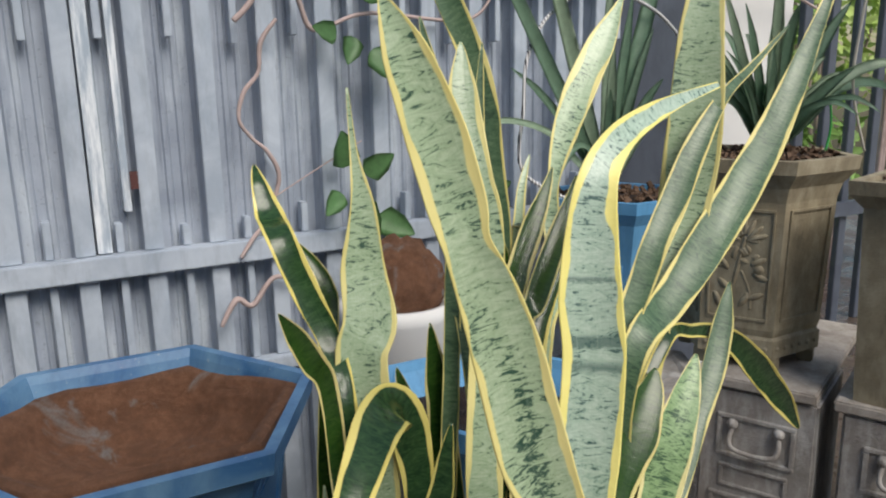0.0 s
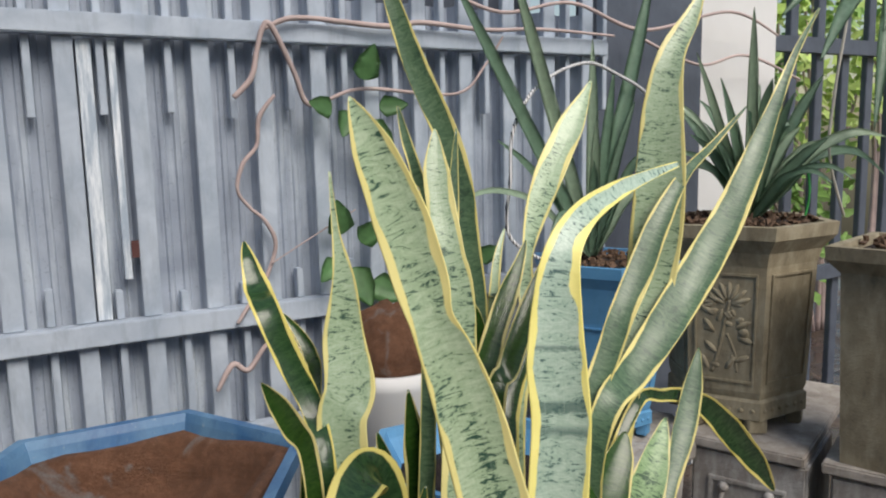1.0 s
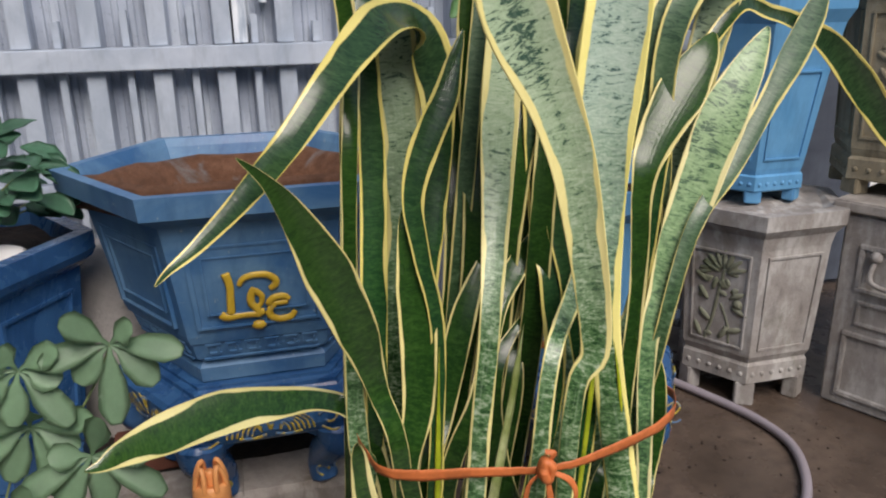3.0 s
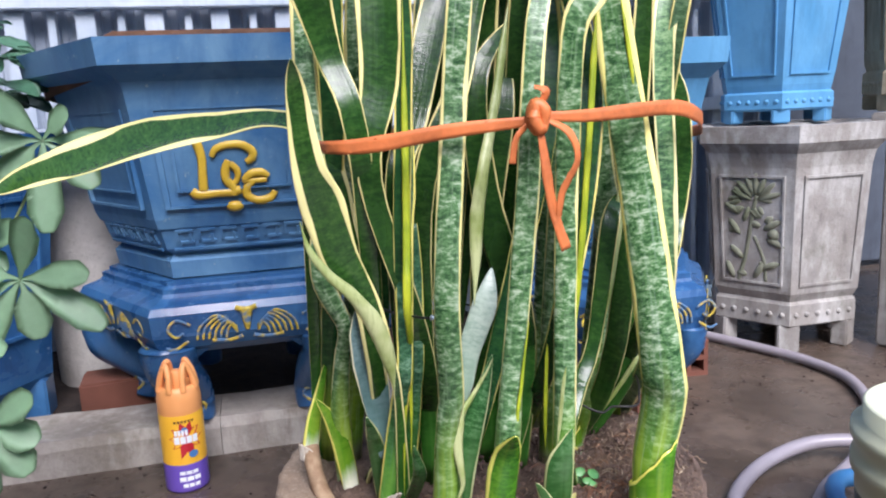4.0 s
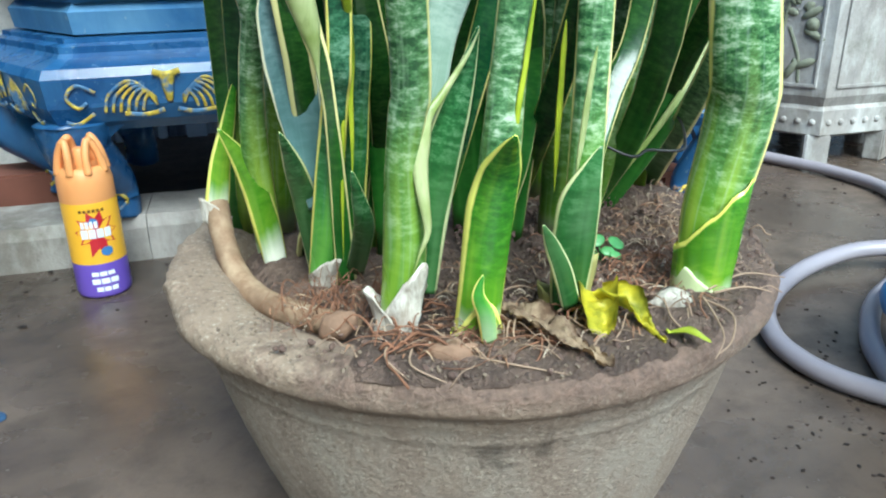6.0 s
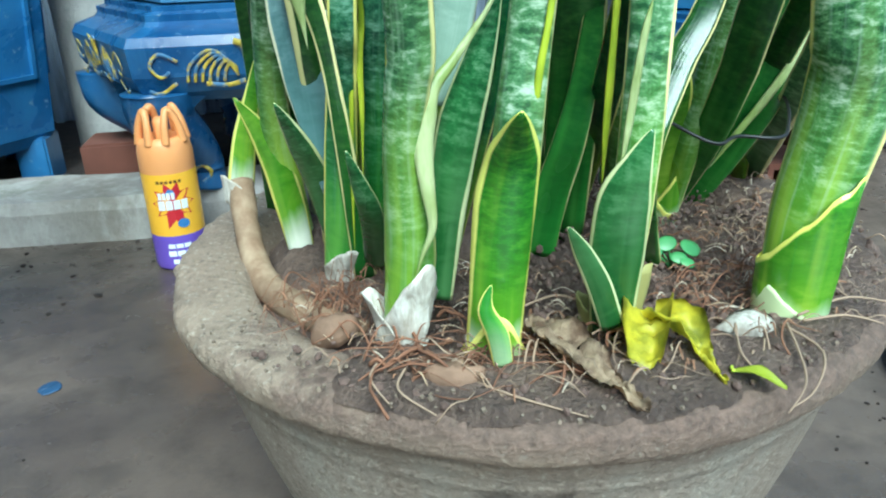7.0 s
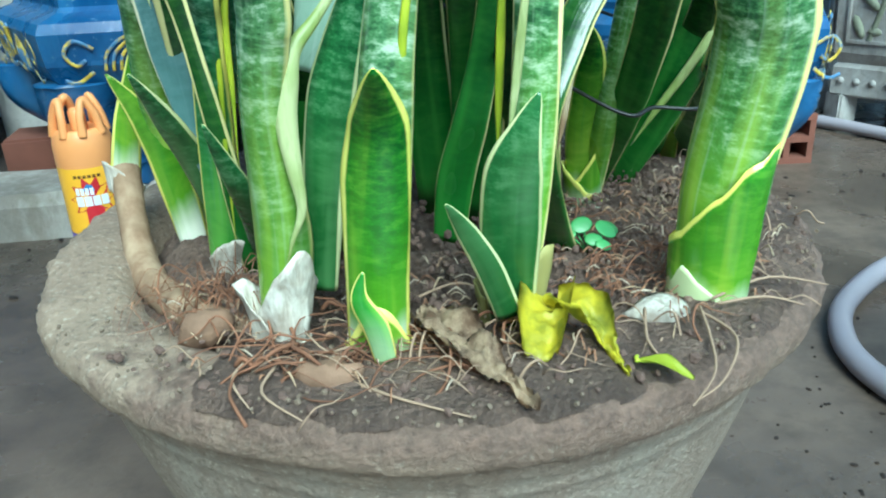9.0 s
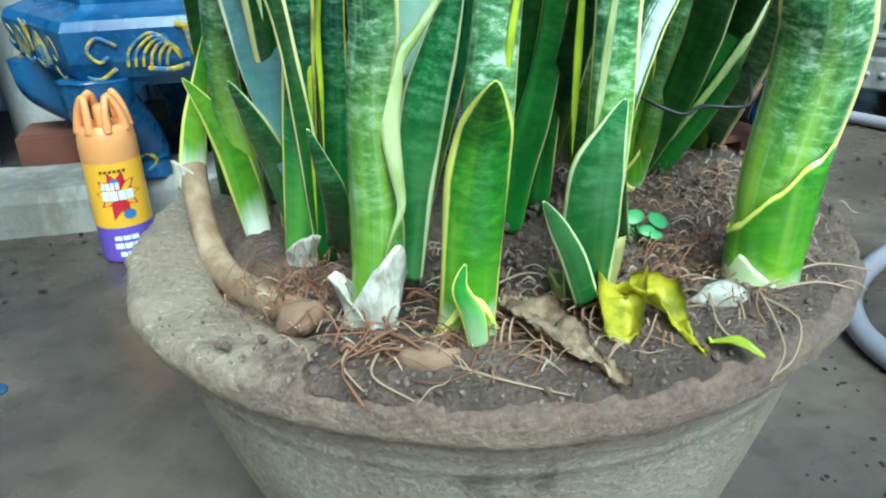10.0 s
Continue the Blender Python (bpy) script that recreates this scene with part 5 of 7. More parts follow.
leaf(4, -77, (0.418, 0.680, 0.224, 0.017), (0.422, 0.681, 0.245, 0.016), (0.426, 0.683, 0.265, 0.014), (0.433, 0.685, 0.288, 0.010), (0.438, 0.688, 0.306, 0.006), (0.442, 0.690, 0.321, 0.001))
leaf(12, -97, (0.482, 0.641, 0.193, 0.0145), (0.475, 0.61, 0.248, 0.0162), (0.468, 0.585, 0.281, 0.0122), (0.461, 0.565, 0.306, 0.001))
leaf(9, -99, (0.478, 0.608, 0.197, 0.0143), (0.483, 0.595, 0.237, 0.0173), (0.487, 0.584, 0.275, 0.0168), (0.492, 0.57, 0.321, 0.0148), (0.495, 0.56, 0.349, 0.013), (0.501, 0.565, 0.457, 0.016), (0.506, 0.57, 0.495, 0.016), (0.513, 0.585, 0.586, 0.009), (0.518, 0.6, 0.654, 0.001))
leaf(9, -99, (0.501, 0.63, 0.202, 0.012), (0.503, 0.61, 0.246, 0.0163), (0.505, 0.595, 0.289, 0.0156), (0.506, 0.585, 0.318, 0.0144), (0.508, 0.575, 0.349, 0.0131), (0.51, 0.575, 0.417, 0.0141), (0.512, 0.58, 0.462, 0.0073))
leaf(12, -98, (0.5, 0.6, 0.206, 0.0119), (0.501, 0.555, 0.251, 0.0122), (0.497, 0.54, 0.273, 0.0076), (0.493, 0.53, 0.291, 0.001))
leaf(10, -95, (0.478, 0.605, 0.249, 0.0043), (0.477, 0.6, 0.275, 0.0131), (0.475, 0.6, 0.307, 0.0251), (0.472, 0.605, 0.338, 0.0305), (0.468, 0.61, 0.366, 0.0237), (0.465, 0.615, 0.386, 0.001))
leaf(5, -105, (0.532, 0.545, 0.306, 0.0096), (0.539, 0.545, 0.331, 0.0181), (0.545, 0.545, 0.357, 0.0187), (0.56, 0.542, 0.398, 0.021), (0.569, 0.55, 0.425, 0.001))
leaf(12, -105, (0.529, 0.536, 0.216, 0.0144), (0.532, 0.534, 0.242, 0.0167), (0.536, 0.531, 0.272, 0.0186), (0.541, 0.529, 0.299, 0.0197), (0.547, 0.528, 0.318, 0.0161), (0.553, 0.528, 0.336, 0.0102), (0.557, 0.528, 0.349, 0.0054), (0.56, 0.528, 0.359, 0.001))
leaf(2, -118, (0.652, 0.595, 0.195, 0.017), (0.622, 0.530, 0.273, 0.014), (0.638, 0.540, 0.316, 0.015), (0.658, 0.550, 0.352, 0.012), (0.679, 0.560, 0.452, 0.017), (0.699, 0.580, 0.475, 0.001))
leaf(12, -104, (0.607, 0.515, 0.201, 0.01821), (0.604, 0.503, 0.244, 0.02409), (0.604, 0.497, 0.272, 0.02214), (0.608, 0.494, 0.289, 0.01179), (0.613, 0.494, 0.302, 0.0008455))
leaf(12, -101, (0.603, 0.500, 0.213, 0.011), (0.594, 0.493, 0.237, 0.011), (0.585, 0.487, 0.255, 0.008), (0.577, 0.480, 0.269, 0.001))
leaf(4, -109, (0.684, 0.661, 0.195, 0.019), (0.678, 0.645, 0.240, 0.021), (0.675, 0.630, 0.272, 0.019), (0.672, 0.615, 0.295, 0.011), (0.665, 0.600, 0.310, 0.001))
leaf(0, -115, (0.687, 0.665, 0.195, 0.014), (0.686, 0.620, 0.282, 0.015), (0.702, 0.620, 0.362, 0.018), (0.718, 0.620, 0.423, 0.026), (0.707, 0.620, 0.437, 0.027), (0.694, 0.620, 0.572, 0.021), (0.730, 0.660, 0.630, 0.002))
leaf(3, -115, (0.774, 0.735, 0.195, 0.022), (0.773, 0.730, 0.228, 0.020), (0.776, 0.725, 0.259, 0.013), (0.776, 0.720, 0.281, 0.001))
leaf(2, -119, (0.717, 0.706, 0.195, 0.023), (0.734, 0.660, 0.273, 0.035), (0.752, 0.660, 0.330, 0.045), (0.765, 0.660, 0.373, 0.049), (0.749, 0.660, 0.453, 0.011), (0.753, 0.660, 0.493, 0.002))
leaf(2, -110, (0.616, 0.651, 0.195, 0.027), (0.609, 0.600, 0.353, 0.030), (0.581, 0.600, 0.482, 0.025), (0.581, 0.610, 0.580, 0.020), (0.634, 0.640, 0.637, 0.002))
leaf(0, -114, (0.654, 0.649, 0.195, 0.023), (0.633, 0.580, 0.355, 0.022), (0.648, 0.580, 0.553, 0.019), (0.668, 0.620, 0.621, 0.016), (0.671, 0.640, 0.675, 0.002))
leaf(2, -109, (0.599, 0.673, 0.195, 0.028), (0.583, 0.620, 0.403, 0.025), (0.606, 0.620, 0.553, 0.023), (0.621, 0.660, 0.608, 0.002))

# margins that curl outward from the rolled stems
margin("cream", (0.517, 0.512, 0.233, 0.0016), (0.522, 0.511, 0.248, 0.0025), (0.527, 0.511, 0.261, 0.0034), (0.526, 0.512, 0.276, 0.0057), (0.525, 0.514, 0.292, 0.0073), (0.527, 0.515, 0.307, 0.0071), (0.53, 0.517, 0.318, 0.0061), (0.538, 0.52, 0.327, 0.0043), (0.546, 0.522, 0.337, 0.0031), (0.554, 0.523, 0.348, 0.0029), (0.559, 0.523, 0.358, 0.0016))
margin("lime", (0.563, 0.487, 0.281, 0.002), (0.564, 0.488, 0.298, 0.0017), (0.565, 0.488, 0.311, 0.0028), (0.567, 0.488, 0.328, 0.0029), (0.57, 0.489, 0.343, 0.0026), (0.572, 0.49, 0.355, 0.0025), (0.578, 0.49, 0.394, 0.0029))
margin("lime", (0.607, 0.538, 0.266, 0.0021), (0.608, 0.538, 0.296, 0.0036), (0.609, 0.538, 0.319, 0.0034), (0.61, 0.538, 0.342, 0.003), (0.611, 0.538, 0.359, 0.0029))
margin("cream", (0.604, 0.505, 0.28, 0.0018), (0.607, 0.505, 0.302, 0.0033), (0.609, 0.505, 0.319, 0.0033), (0.611, 0.505, 0.335, 0.003), (0.614, 0.506, 0.349, 0.0025))
margin("cream", (0.71, 0.655, 0.233, 0.0014), (0.722, 0.65, 0.254, 0.004), (0.737, 0.648, 0.275, 0.0052), (0.75, 0.646, 0.296, 0.0052), (0.76, 0.645, 0.316, 0.0036), (0.77, 0.645, 0.334, 0.0034))
margin("straw", (0.643, 0.575, 0.257, 0.0017), (0.646, 0.575, 0.273, 0.0033), (0.652, 0.58, 0.295, 0.0019), (0.66, 0.585, 0.314, 0.0018), (0.671, 0.59, 0.338, 0.0023))
margin("cream", (0.417, 0.512, 0.48, 0.0039), (0.422, 0.512, 0.459, 0.0055), (0.435, 0.513, 0.439, 0.0072), (0.451, 0.515, 0.422, 0.0099), (0.465, 0.52, 0.401, 0.0136), (0.474, 0.525, 0.377, 0.013), (0.479, 0.53, 0.355, 0.0089), (0.481, 0.535, 0.333, 0.0018))
margin("cream", (0.549, 0.535, 0.399, 0.0036), (0.553, 0.54, 0.43, 0.0097), (0.557, 0.545, 0.469, 0.0113), (0.565, 0.55, 0.504, 0.0103), (0.575, 0.56, 0.534, 0.0085), (0.586, 0.57, 0.57, 0.0077), (0.5946, 0.5778, 0.605, 0.0077), (0.6031, 0.5856, 0.64, 0.001))
margin("lime", (0.498, 0.572, 0.262, 0.0008423), (0.5, 0.572, 0.294, 0.002886), (0.501, 0.572, 0.323, 0.002961), (0.503, 0.57, 0.349, 0.002783), (0.496, 0.54, 0.401, 0.0066), (0.499, 0.545, 0.445, 0.0065), (0.502, 0.55, 0.492, 0.0059), (0.5058, 0.5563, 0.566, 0.0059), (0.5096, 0.5626, 0.64, 0.001))
margin("lime", (0.491, 0.577, 0.224, 0.0009197), (0.493, 0.575, 0.266, 0.001959), (0.496, 0.573, 0.307, 0.002305), (0.498, 0.57, 0.345, 0.002101), (0.5, 0.565, 0.379, 0.001913), (0.502, 0.565, 0.416, 0.0008))
margin("lime", (0.625, 0.52, 0.347, 0.0028), (0.63, 0.52, 0.397, 0.0054), (0.637, 0.522, 0.454, 0.0057), (0.643, 0.525, 0.506, 0.0055), (0.648, 0.528, 0.548, 0.0054), (0.6524, 0.5306, 0.594, 0.0054), (0.6568, 0.5333, 0.64, 0.001))
margin("lime", (0.709, 0.51, 0.395, 0.0027), (0.702, 0.512, 0.44, 0.0044), (0.695, 0.515, 0.488, 0.0047), (0.685, 0.518, 0.539, 0.0045), (0.6771, 0.5204, 0.5895, 0.0045), (0.6692, 0.5228, 0.64, 0.001))
margin("cream", (0.668, 0.56, 0.351, 0.004), (0.676, 0.56, 0.39, 0.0087), (0.686, 0.565, 0.437, 0.0114), (0.695, 0.57, 0.475, 0.0075), (0.7, 0.575, 0.499, 0.0028))

# ---------------------------------------------------------------- ties, roots and litter of the snake plant
def ribbon(bm, pts, width, thick=0.0006, samples=6, updir=(0, 0, 1), crinkle=0.0):
    """A flat band along a smooth line, its width along updir."""
    line = smooth_line(pts, samples)
    n = len(line)
    ws = width if isinstance(width, (list, tuple)) else [width]
    rows = []
    for i, p in enumerate(line):
        w = np.interp(i / max(1, n - 1), np.linspace(0, 1, len(ws)), ws) if len(ws) > 1 else ws[0]
        d = (line[min(i + 1, n - 1)] - line[max(i - 1, 0)]).normalized()
        up = Vector(updir)
        up = (up - d * up.dot(d)).normalized()
        out = d.cross(up).normalized()
        row = []
        for u in (-1, -0.4, 0.3, 1):
            row.append(p + up * (u * w / 2) + out * crinkle * noise.noise((p.x * 90 + u * 3, p.y * 90, p.z * 90 + i)))
        rows.append([bm.verts.new(c) for c in row] + [bm.verts.new(c + out * thick) for c in row[::-1]])
    for a, b in zip(rows, rows[1:]):
        for j in range(8):
            bm.faces.new((a[j], a[(j + 1) % 8], b[(j + 1) % 8], b[j]))
    bm.faces.new(rows[0][::-1])
    bm.faces.new(rows[-1])
    return bm


RAFFIA = plain("orange_raffia", rgb("cf7440"), 0.5, vary=0.5, scale=190, bump=0.5)
tie = empty("raffia_tie", (0.59, 0.485, 0.545))
tagged(tie, "orange plastic raffia string knotted round the leaves", "string")


def loose(name, bm, material, parent, label="", smooth=True):
    ob = part(name, bm, material, parent, label, smooth)
    ob.matrix_parent_inverse = parent.matrix_world.inverted()
    return ob


b = bmesh.new()
ribbon(b, [(0.440, 0.570, 0.529), (0.447, 0.545, 0.529), (0.473, 0.528, 0.53), (0.530, 0.503, 0.538), (0.577, 0.486, 0.542), (0.591, 0.481, 0.545), (0.626, 0.485, 0.544), (0.714, 0.512, 0.546), (0.775, 0.575, 0.53), (0.79, 0.64, 0.52), (0.74, 0.74, 0.525), (0.6, 0.78, 0.53), (0.48, 0.74, 0.53), (0.438, 0.64, 0.527), (0.440, 0.568, 0.529)], [0.009, 0.01, 0.012, 0.01, 0.006, 0.007, 0.011, 0.013, 0.01, 0.01, 0.01, 0.01, 0.01, 0.01], crinkle=0.0015)
loose("band", b, RAFFIA, tie)
b = bmesh.new()
for k in range(4):
    a0 = k * 1.7
    tube(b, [(0.585 + 0.004 * math.cos(a0 + t * 1.6), 0.479 + 0.003 * math.sin(a0 * 2 + t), 0.545 + 0.009 * math.sin(a0 + t * 1.6)) for t in range(5)], [0.003, 0.005, 0.0045, 0.005, 0.003], 8)
loose("knot", b, RAFFIA, tie)
for pts, w in (
    ([(0.585, 0.478, 0.542), (0.589, 0.476, 0.508), (0.594, 0.477, 0.479), (0.604, 0.478, 0.449)], [0.004, 0.008, 0.007, 0.009]),
    ([(0.588, 0.477, 0.544), (0.606, 0.474, 0.533), (0.612, 0.474, 0.514), (0.601, 0.476, 0.492), (0.598, 0.478, 0.47)], [0.004, 0.006, 0.005, 0.006, 0.004]),
    ([(0.578, 0.482, 0.54), (0.569, 0.482, 0.53), (0.566, 0.483, 0.513)], [0.004, 0.005, 0.006]),
    ([(0.585, 0.479, 0.55), (0.590, 0.476, 0.562), (0.582, 0.477, 0.566)], [0.005, 0.007, 0.004]),
):
    b = bmesh.new()
    ribbon(b, pts, w, updir=(1, 0.2, 0), crinkle=0.001)
    loose("tail", b, RAFFIA, tie)

wire = empty("wire_tie", (0.6, 0.6, 0.33))
tagged(wire, "thin black wire twisted round the plant stems", "wire")
b = bmesh.new()
tube(b, [(0.494, 0.575, 0.388), (0.515, 0.545, 0.390), (0.53, 0.56, 0.39), (0.6, 0.66, 0.32), (0.675, 0.6, 0.27), (0.7, 0.6, 0.268), (0.73, 0.605, 0.268), (0.74, 0.68, 0.29), (0.6, 0.77, 0.34), (0.47, 0.7, 0.38), (0.48, 0.61, 0.388), (0.494, 0.575, 0.388)], 0.0011, 6)
loose("strand", b, plain("black_wire", (0.02, 0.02, 0.02), 0.4), wire)
b = bmesh.new()
tube(b, [(0.515, 0.543, 0.3905), (0.526, 0.548, 0.391)], 0.002, 8)
loose("clip", b, ZINC_GLARE, wire, "small shiny clip")

m = Mat("rhizome", 0.8)
nz = m.noise(110, 4)
big = m.noise(38, 3)
m.color(m.mix(m.ramp(big, (0.4, 0.0), (0.65, 0.8)), m.mix(m.ramp(nz, (0.3, 0.0), (0.7, 1.0)), rgb("876b52"), rgb("ac9478")), rgb("6c533e")))
m.bump(nz, 0.6, 0.0015)
RHIZOME = m.m
m = Mat("papery_sheath", 0.85)
fib, pat = m.noise(1.0, 4, 0.6, at=m.coord((330, 330, 60))), m.noise(70, 4)
m.color(m.mix(m.ramp(pat, (0.42, 0.0), (0.66, 0.8)), m.mix(m.ramp(fib, (0.35, 0.0), (0.65, 1.0)), rgb("b6ac9c"), rgb("e8e4d8")), rgb("a09284")))
m.bump(m.math("ADD", fib, pat), 0.6, 0.0014)
PAPER = m.m
ROOT = plain("root_brown", rgb("7a533c"), 0.85, vary=0.55, scale=60)
ROOT_PALE = plain("root_straw", rgb("967e68"), 0.8, vary=0.3, scale=50)
LUMP = plain("rhizome_brown", rgb("876a54"), 0.85, vary=0.55, scale=140, bump=0.7, dist=0.002)
b = bmesh.new()
tube(b, [(0.419, 0.684, 0.236), (0.421, 0.672, 0.214), (0.427, 0.650, 0.197), (0.44, 0.617, 0.19), (0.459, 0.586, 0.191), (0.478, 0.56, 0.194), (0.495, 0.548, 0.194)], [0.0085, 0.0078, 0.0082, 0.0088, 0.0086, 0.008, 0.006], 14)
for v in b.verts:
    v.co += Vector((0.5, 0.5, 1)) * (0.0010 * noise.noise(v.co * 160))
loose("rhizome", b, RHIZOME, plant, "bent tan rhizome with rings")
for x, y, rx, ry, rz, a in ((0.481, 0.533, 0.011, 0.008, 0.008, 0.3), (0.531, 0.484, 0.013, 0.0065, 0.0065, -0.2)):
    b = bmesh.new()
    bmesh.ops.create_uvsphere(b, u_segments=16, v_segments=10, radius=1, matrix=Matrix.Translation((x, y, 0.2055)) @ Matrix.Rotation(a, 4, "Z") @ Matrix.Diagonal((rx, ry, rz, 1)))
    for v in b.verts:
        v.co += Vector((0.002, 0.002, 0.003)) * noise.noise(v.co * 150)
    loose("rhizome", b, LUMP, plant, "exposed brown rhizome lump")


def sheath(name, root, tip, width, mat, bend=(0, -0.01, 0), parent=plant, label="", cup=0.5, fs=(0.0, -1.0, 0.3)):
    """A small cupped scale leaf from root to tip."""
    bm = bmesh.new()
    r, t = Vector(root), Vector(tip)
    face = Vector(fs).normalized()
    d = (t - r).normalized()
    side = d.cross(face).normalized()
    nrm = side.cross(d).normalized()
    rows = []
    for i in range(9):
        v = i / 8
        p = r.lerp(t, v) + Vector(bend) * math.sin(math.pi * v)
        w = width / 2 * (0.75 + 0.5 * math.sin(math.pi * min(1, v * 1.15))) * (1 - v ** 3)
        row = []
        for j in range(7):
            u = -1 + j / 3
            row.append(bm.verts.new(p + side * (u * w) - nrm * (cup * w * u * u) + nrm * 0.0015 * noise.noise((p.x * 200 + u, p.z * 200, p.y * 100))))
        rows.append(row)
    for a, c in zip(rows, rows[1:]):
        for j in range(6):
            bm.faces.new((a[j], a[j + 1], c[j + 1], c[j]))
    ext = bmesh.ops.solidify(bm, geom=bm.faces[:], thickness=0.0008)
    return loose(name, bm, mat, parent, label)


def wrap(p0, p1, azimuth, wide, lo, hi, peak, mat, label, power=1.6, flare=0.06, crumple=0.0008, seed=0.0):
    """A sleeve hugging a stem that rises from p0 through p1 and faces azimuth: lo metres high at its back and hi at its
    tip, which points to peak degrees (0: to the stem's side, 90: to its face)."""
    bm = bmesh.new()
    uve, uvb = bm.loops.layers.uv.new("edge"), bm.loops.layers.uv.new("blade")
    P, d = Vector(p0), (Vector(p1) - Vector(p0)).normalized()
    az = math.radians(azimuth)
    side = d.cross(Vector((math.cos(az), math.sin(az), 0.25))).normalized()
    nrm = side.cross(d).normalized()
    half = wide / 2
    P = P - nrm * half * 0.3
    n, rows, cols = 48, 9, []
    for i in range(n):
        a = math.tau * i / n
        tip = (0.5 + 0.5 * math.cos(a - math.radians(peak))) ** power
        top = lo + (hi - lo) * tip + min(0.002, 0.05 * hi) * noise.noise((math.cos(a) * 3, math.sin(a) * 3, seed))
        col = []
        for j in range(rows):
            v = j / (rows - 1)
            h = top * v
            k = 1.07 + flare * v * v * (0.3 + tip) - 0.08 * (1 - v) ** 3
            k += crumple / half * (noise.noise((math.cos(a) * 2.4, math.sin(a) * 2.4, h * 70 + seed)) + 0.45 * noise.noise((math.cos(a) * 9, math.sin(a) * 9, h * 40 + seed)))
            co = P + d * h + side * (half * k * math.cos(a)) + nrm * (half * (k - 0.27) * math.sin(a))
            col.append((bm.verts.new(co), top - h, h, half * a))
        cols.append(col)
    for i in range(n):
        p_, q_ = cols[i], cols[(i + 1) % n]
        for j in range(rows - 1):
            q = (p_[j], q_[j], q_[j + 1], p_[j + 1])
            f = bm.faces.new([c[0] for c in q])
            for lp, (v, down, h, arc) in zip(f.loops, q):
                lp[uve].uv = (down * 0.8, h + 0.006)
                lp[uvb].uv = (arc + seed, h + seed)
    bmesh.ops.recalc_face_normals(bm, faces=bm.faces[:])
    bmesh.ops.solidify(bm, geom=bm.faces[:], thickness=0.0005)
    return loose("sheath", bm, mat, plant, label)


LIME_FOOT = plain("lime_foot", rgb("dce8b0"), 0.35, vary=0.25, scale=50)
OLIVE = plain("olive_sheath", rgb("9a9458"), 0.6, vary=0.3, scale=70)
SS, SB, SO, SE, SL, SR, SG = [((0.51, 0.527, 0.194), (0.515, 0.518, 0.266), -110, 0.022), ((0.551, 0.506, 0.194), (0.552, 0.497, 0.231), -94, 0.027), ((0.608, 0.522, 0.192), (0.609, 0.517, 0.24), -104, 0.026),
    ((0.693, 0.519, 0.193), (0.692, 0.513, 0.25), -124, 0.033), ((0.455, 0.662, 0.193), (0.451, 0.66, 0.228), -78, 0.0185), ((0.418, 0.68, 0.222), (0.422, 0.681, 0.245), -77, 0.018), ((0.479, 0.608, 0.194), (0.495, 0.584, 0.275), -99, 0.016)]
wrap(*SS, 0.008, 0.052, 35, PAPER, "torn whitish papery sheath", 2.4, 0.35, 0.0022, 1.3)
wrap(*SS, 0.006, 0.03, 165, PAPER, "torn whitish papery sheath", 2.0, 0.4, 0.0024, 4.1)
wrap(*SB, 0.007, 0.036, 90, LEAF[4], "pale sheath foot of a stem", 5.0, 0.0, 0.0003, 16.0)
wrap(*SO, 0.012, 0.046, 25, OLIVE, "withered olive sheath", 1.6, 0.1, 0.0012, 3.7)
wrap(*SO, 0.008, 0.024, 175, OLIVE, "withered olive sheath", 1.6, 0.16, 0.0014, 9.7)
wrap(*SE, 0.01, 0.03, 150, LIME_FOOT, "pale sheath foot of a stem", 2.5, 0.02, 0.0004, 15.0)
wrap(*SE, 0.034, 0.082, 5, LEAF[4], "bright green sheath with yellow edge", 1.0, 0.1, 0.0006, 11.0)
wrap(*SR, 0.004, 0.018, 160, PAPER, "torn whitish papery sheath", 1.5, 0.25, 0.0014, 7.0)
wrap(*SG, 0.006, 0.03, 60, PAPER, "torn whitish papery sheath", 2.0, 0.3, 0.002, 8.0)
wrap((0.684, 0.661, 0.194), (0.678, 0.645, 0.24), -109, 0.0205, 0.015, 0.05, 10, LEAF[4], "green sheath with yellow edge", 1.3, 0.06, 0.0005, 13.0)
wrap((0.684, 0.661, 0.194), (0.678, 0.645, 0.24), -109, 0.022, 0.008, 0.034, 170, LEAF[4], "green sheath with yellow edge", 1.3, 0.06, 0.0005, 14.0)
sheath("papery_sheath", (0.680, 0.506, 0.206), (0.650, 0.503, 0.207), 0.016, PAPER, bend=(0, -0.003, 0.003), label="dry whitish papery sheath", cup=0.4, fs=(0, -0.6, 1))

# roots: thin wiry strands
rng = random.Random(4)


def strands(bm, n, cx, cy, sx, sy, z, length, r0, reach=1.0, lift=0.01):
    thick = r0
    for _ in range(int(n * 1.5)):
        r0 = thick * rng.choice((0.25, 0.3, 0.4, 0.5, 0.8))
        x, y = rng.gauss(cx, sx), rng.gauss(cy, sy)
        a = rng.uniform(0, math.tau)
        L = length * rng.uniform(0.4, 1.2)
        bend = rng.uniform(-1.6, 1.6)
        pts = []
        for k in range(5):
            q = k / 4
            pts.append((x + math.cos(a + bend * q) * L * q * reach, y + math.sin(a + bend * q) * L * q, z + lift * math.sin(math.pi * q) * rng.uniform(0.2, 1.0) + rng.uniform(-0.001, 0.002)))
        if math.hypot(pts[-1][0] - PX, pts[-1][1] - PY) < 0.2:
            tube(bm, pts, [r0, r0 * 0.9, r0 * 0.8, r0 * 0.6, r0 * 0.3], 5, samples=3)


b = bmesh.new()
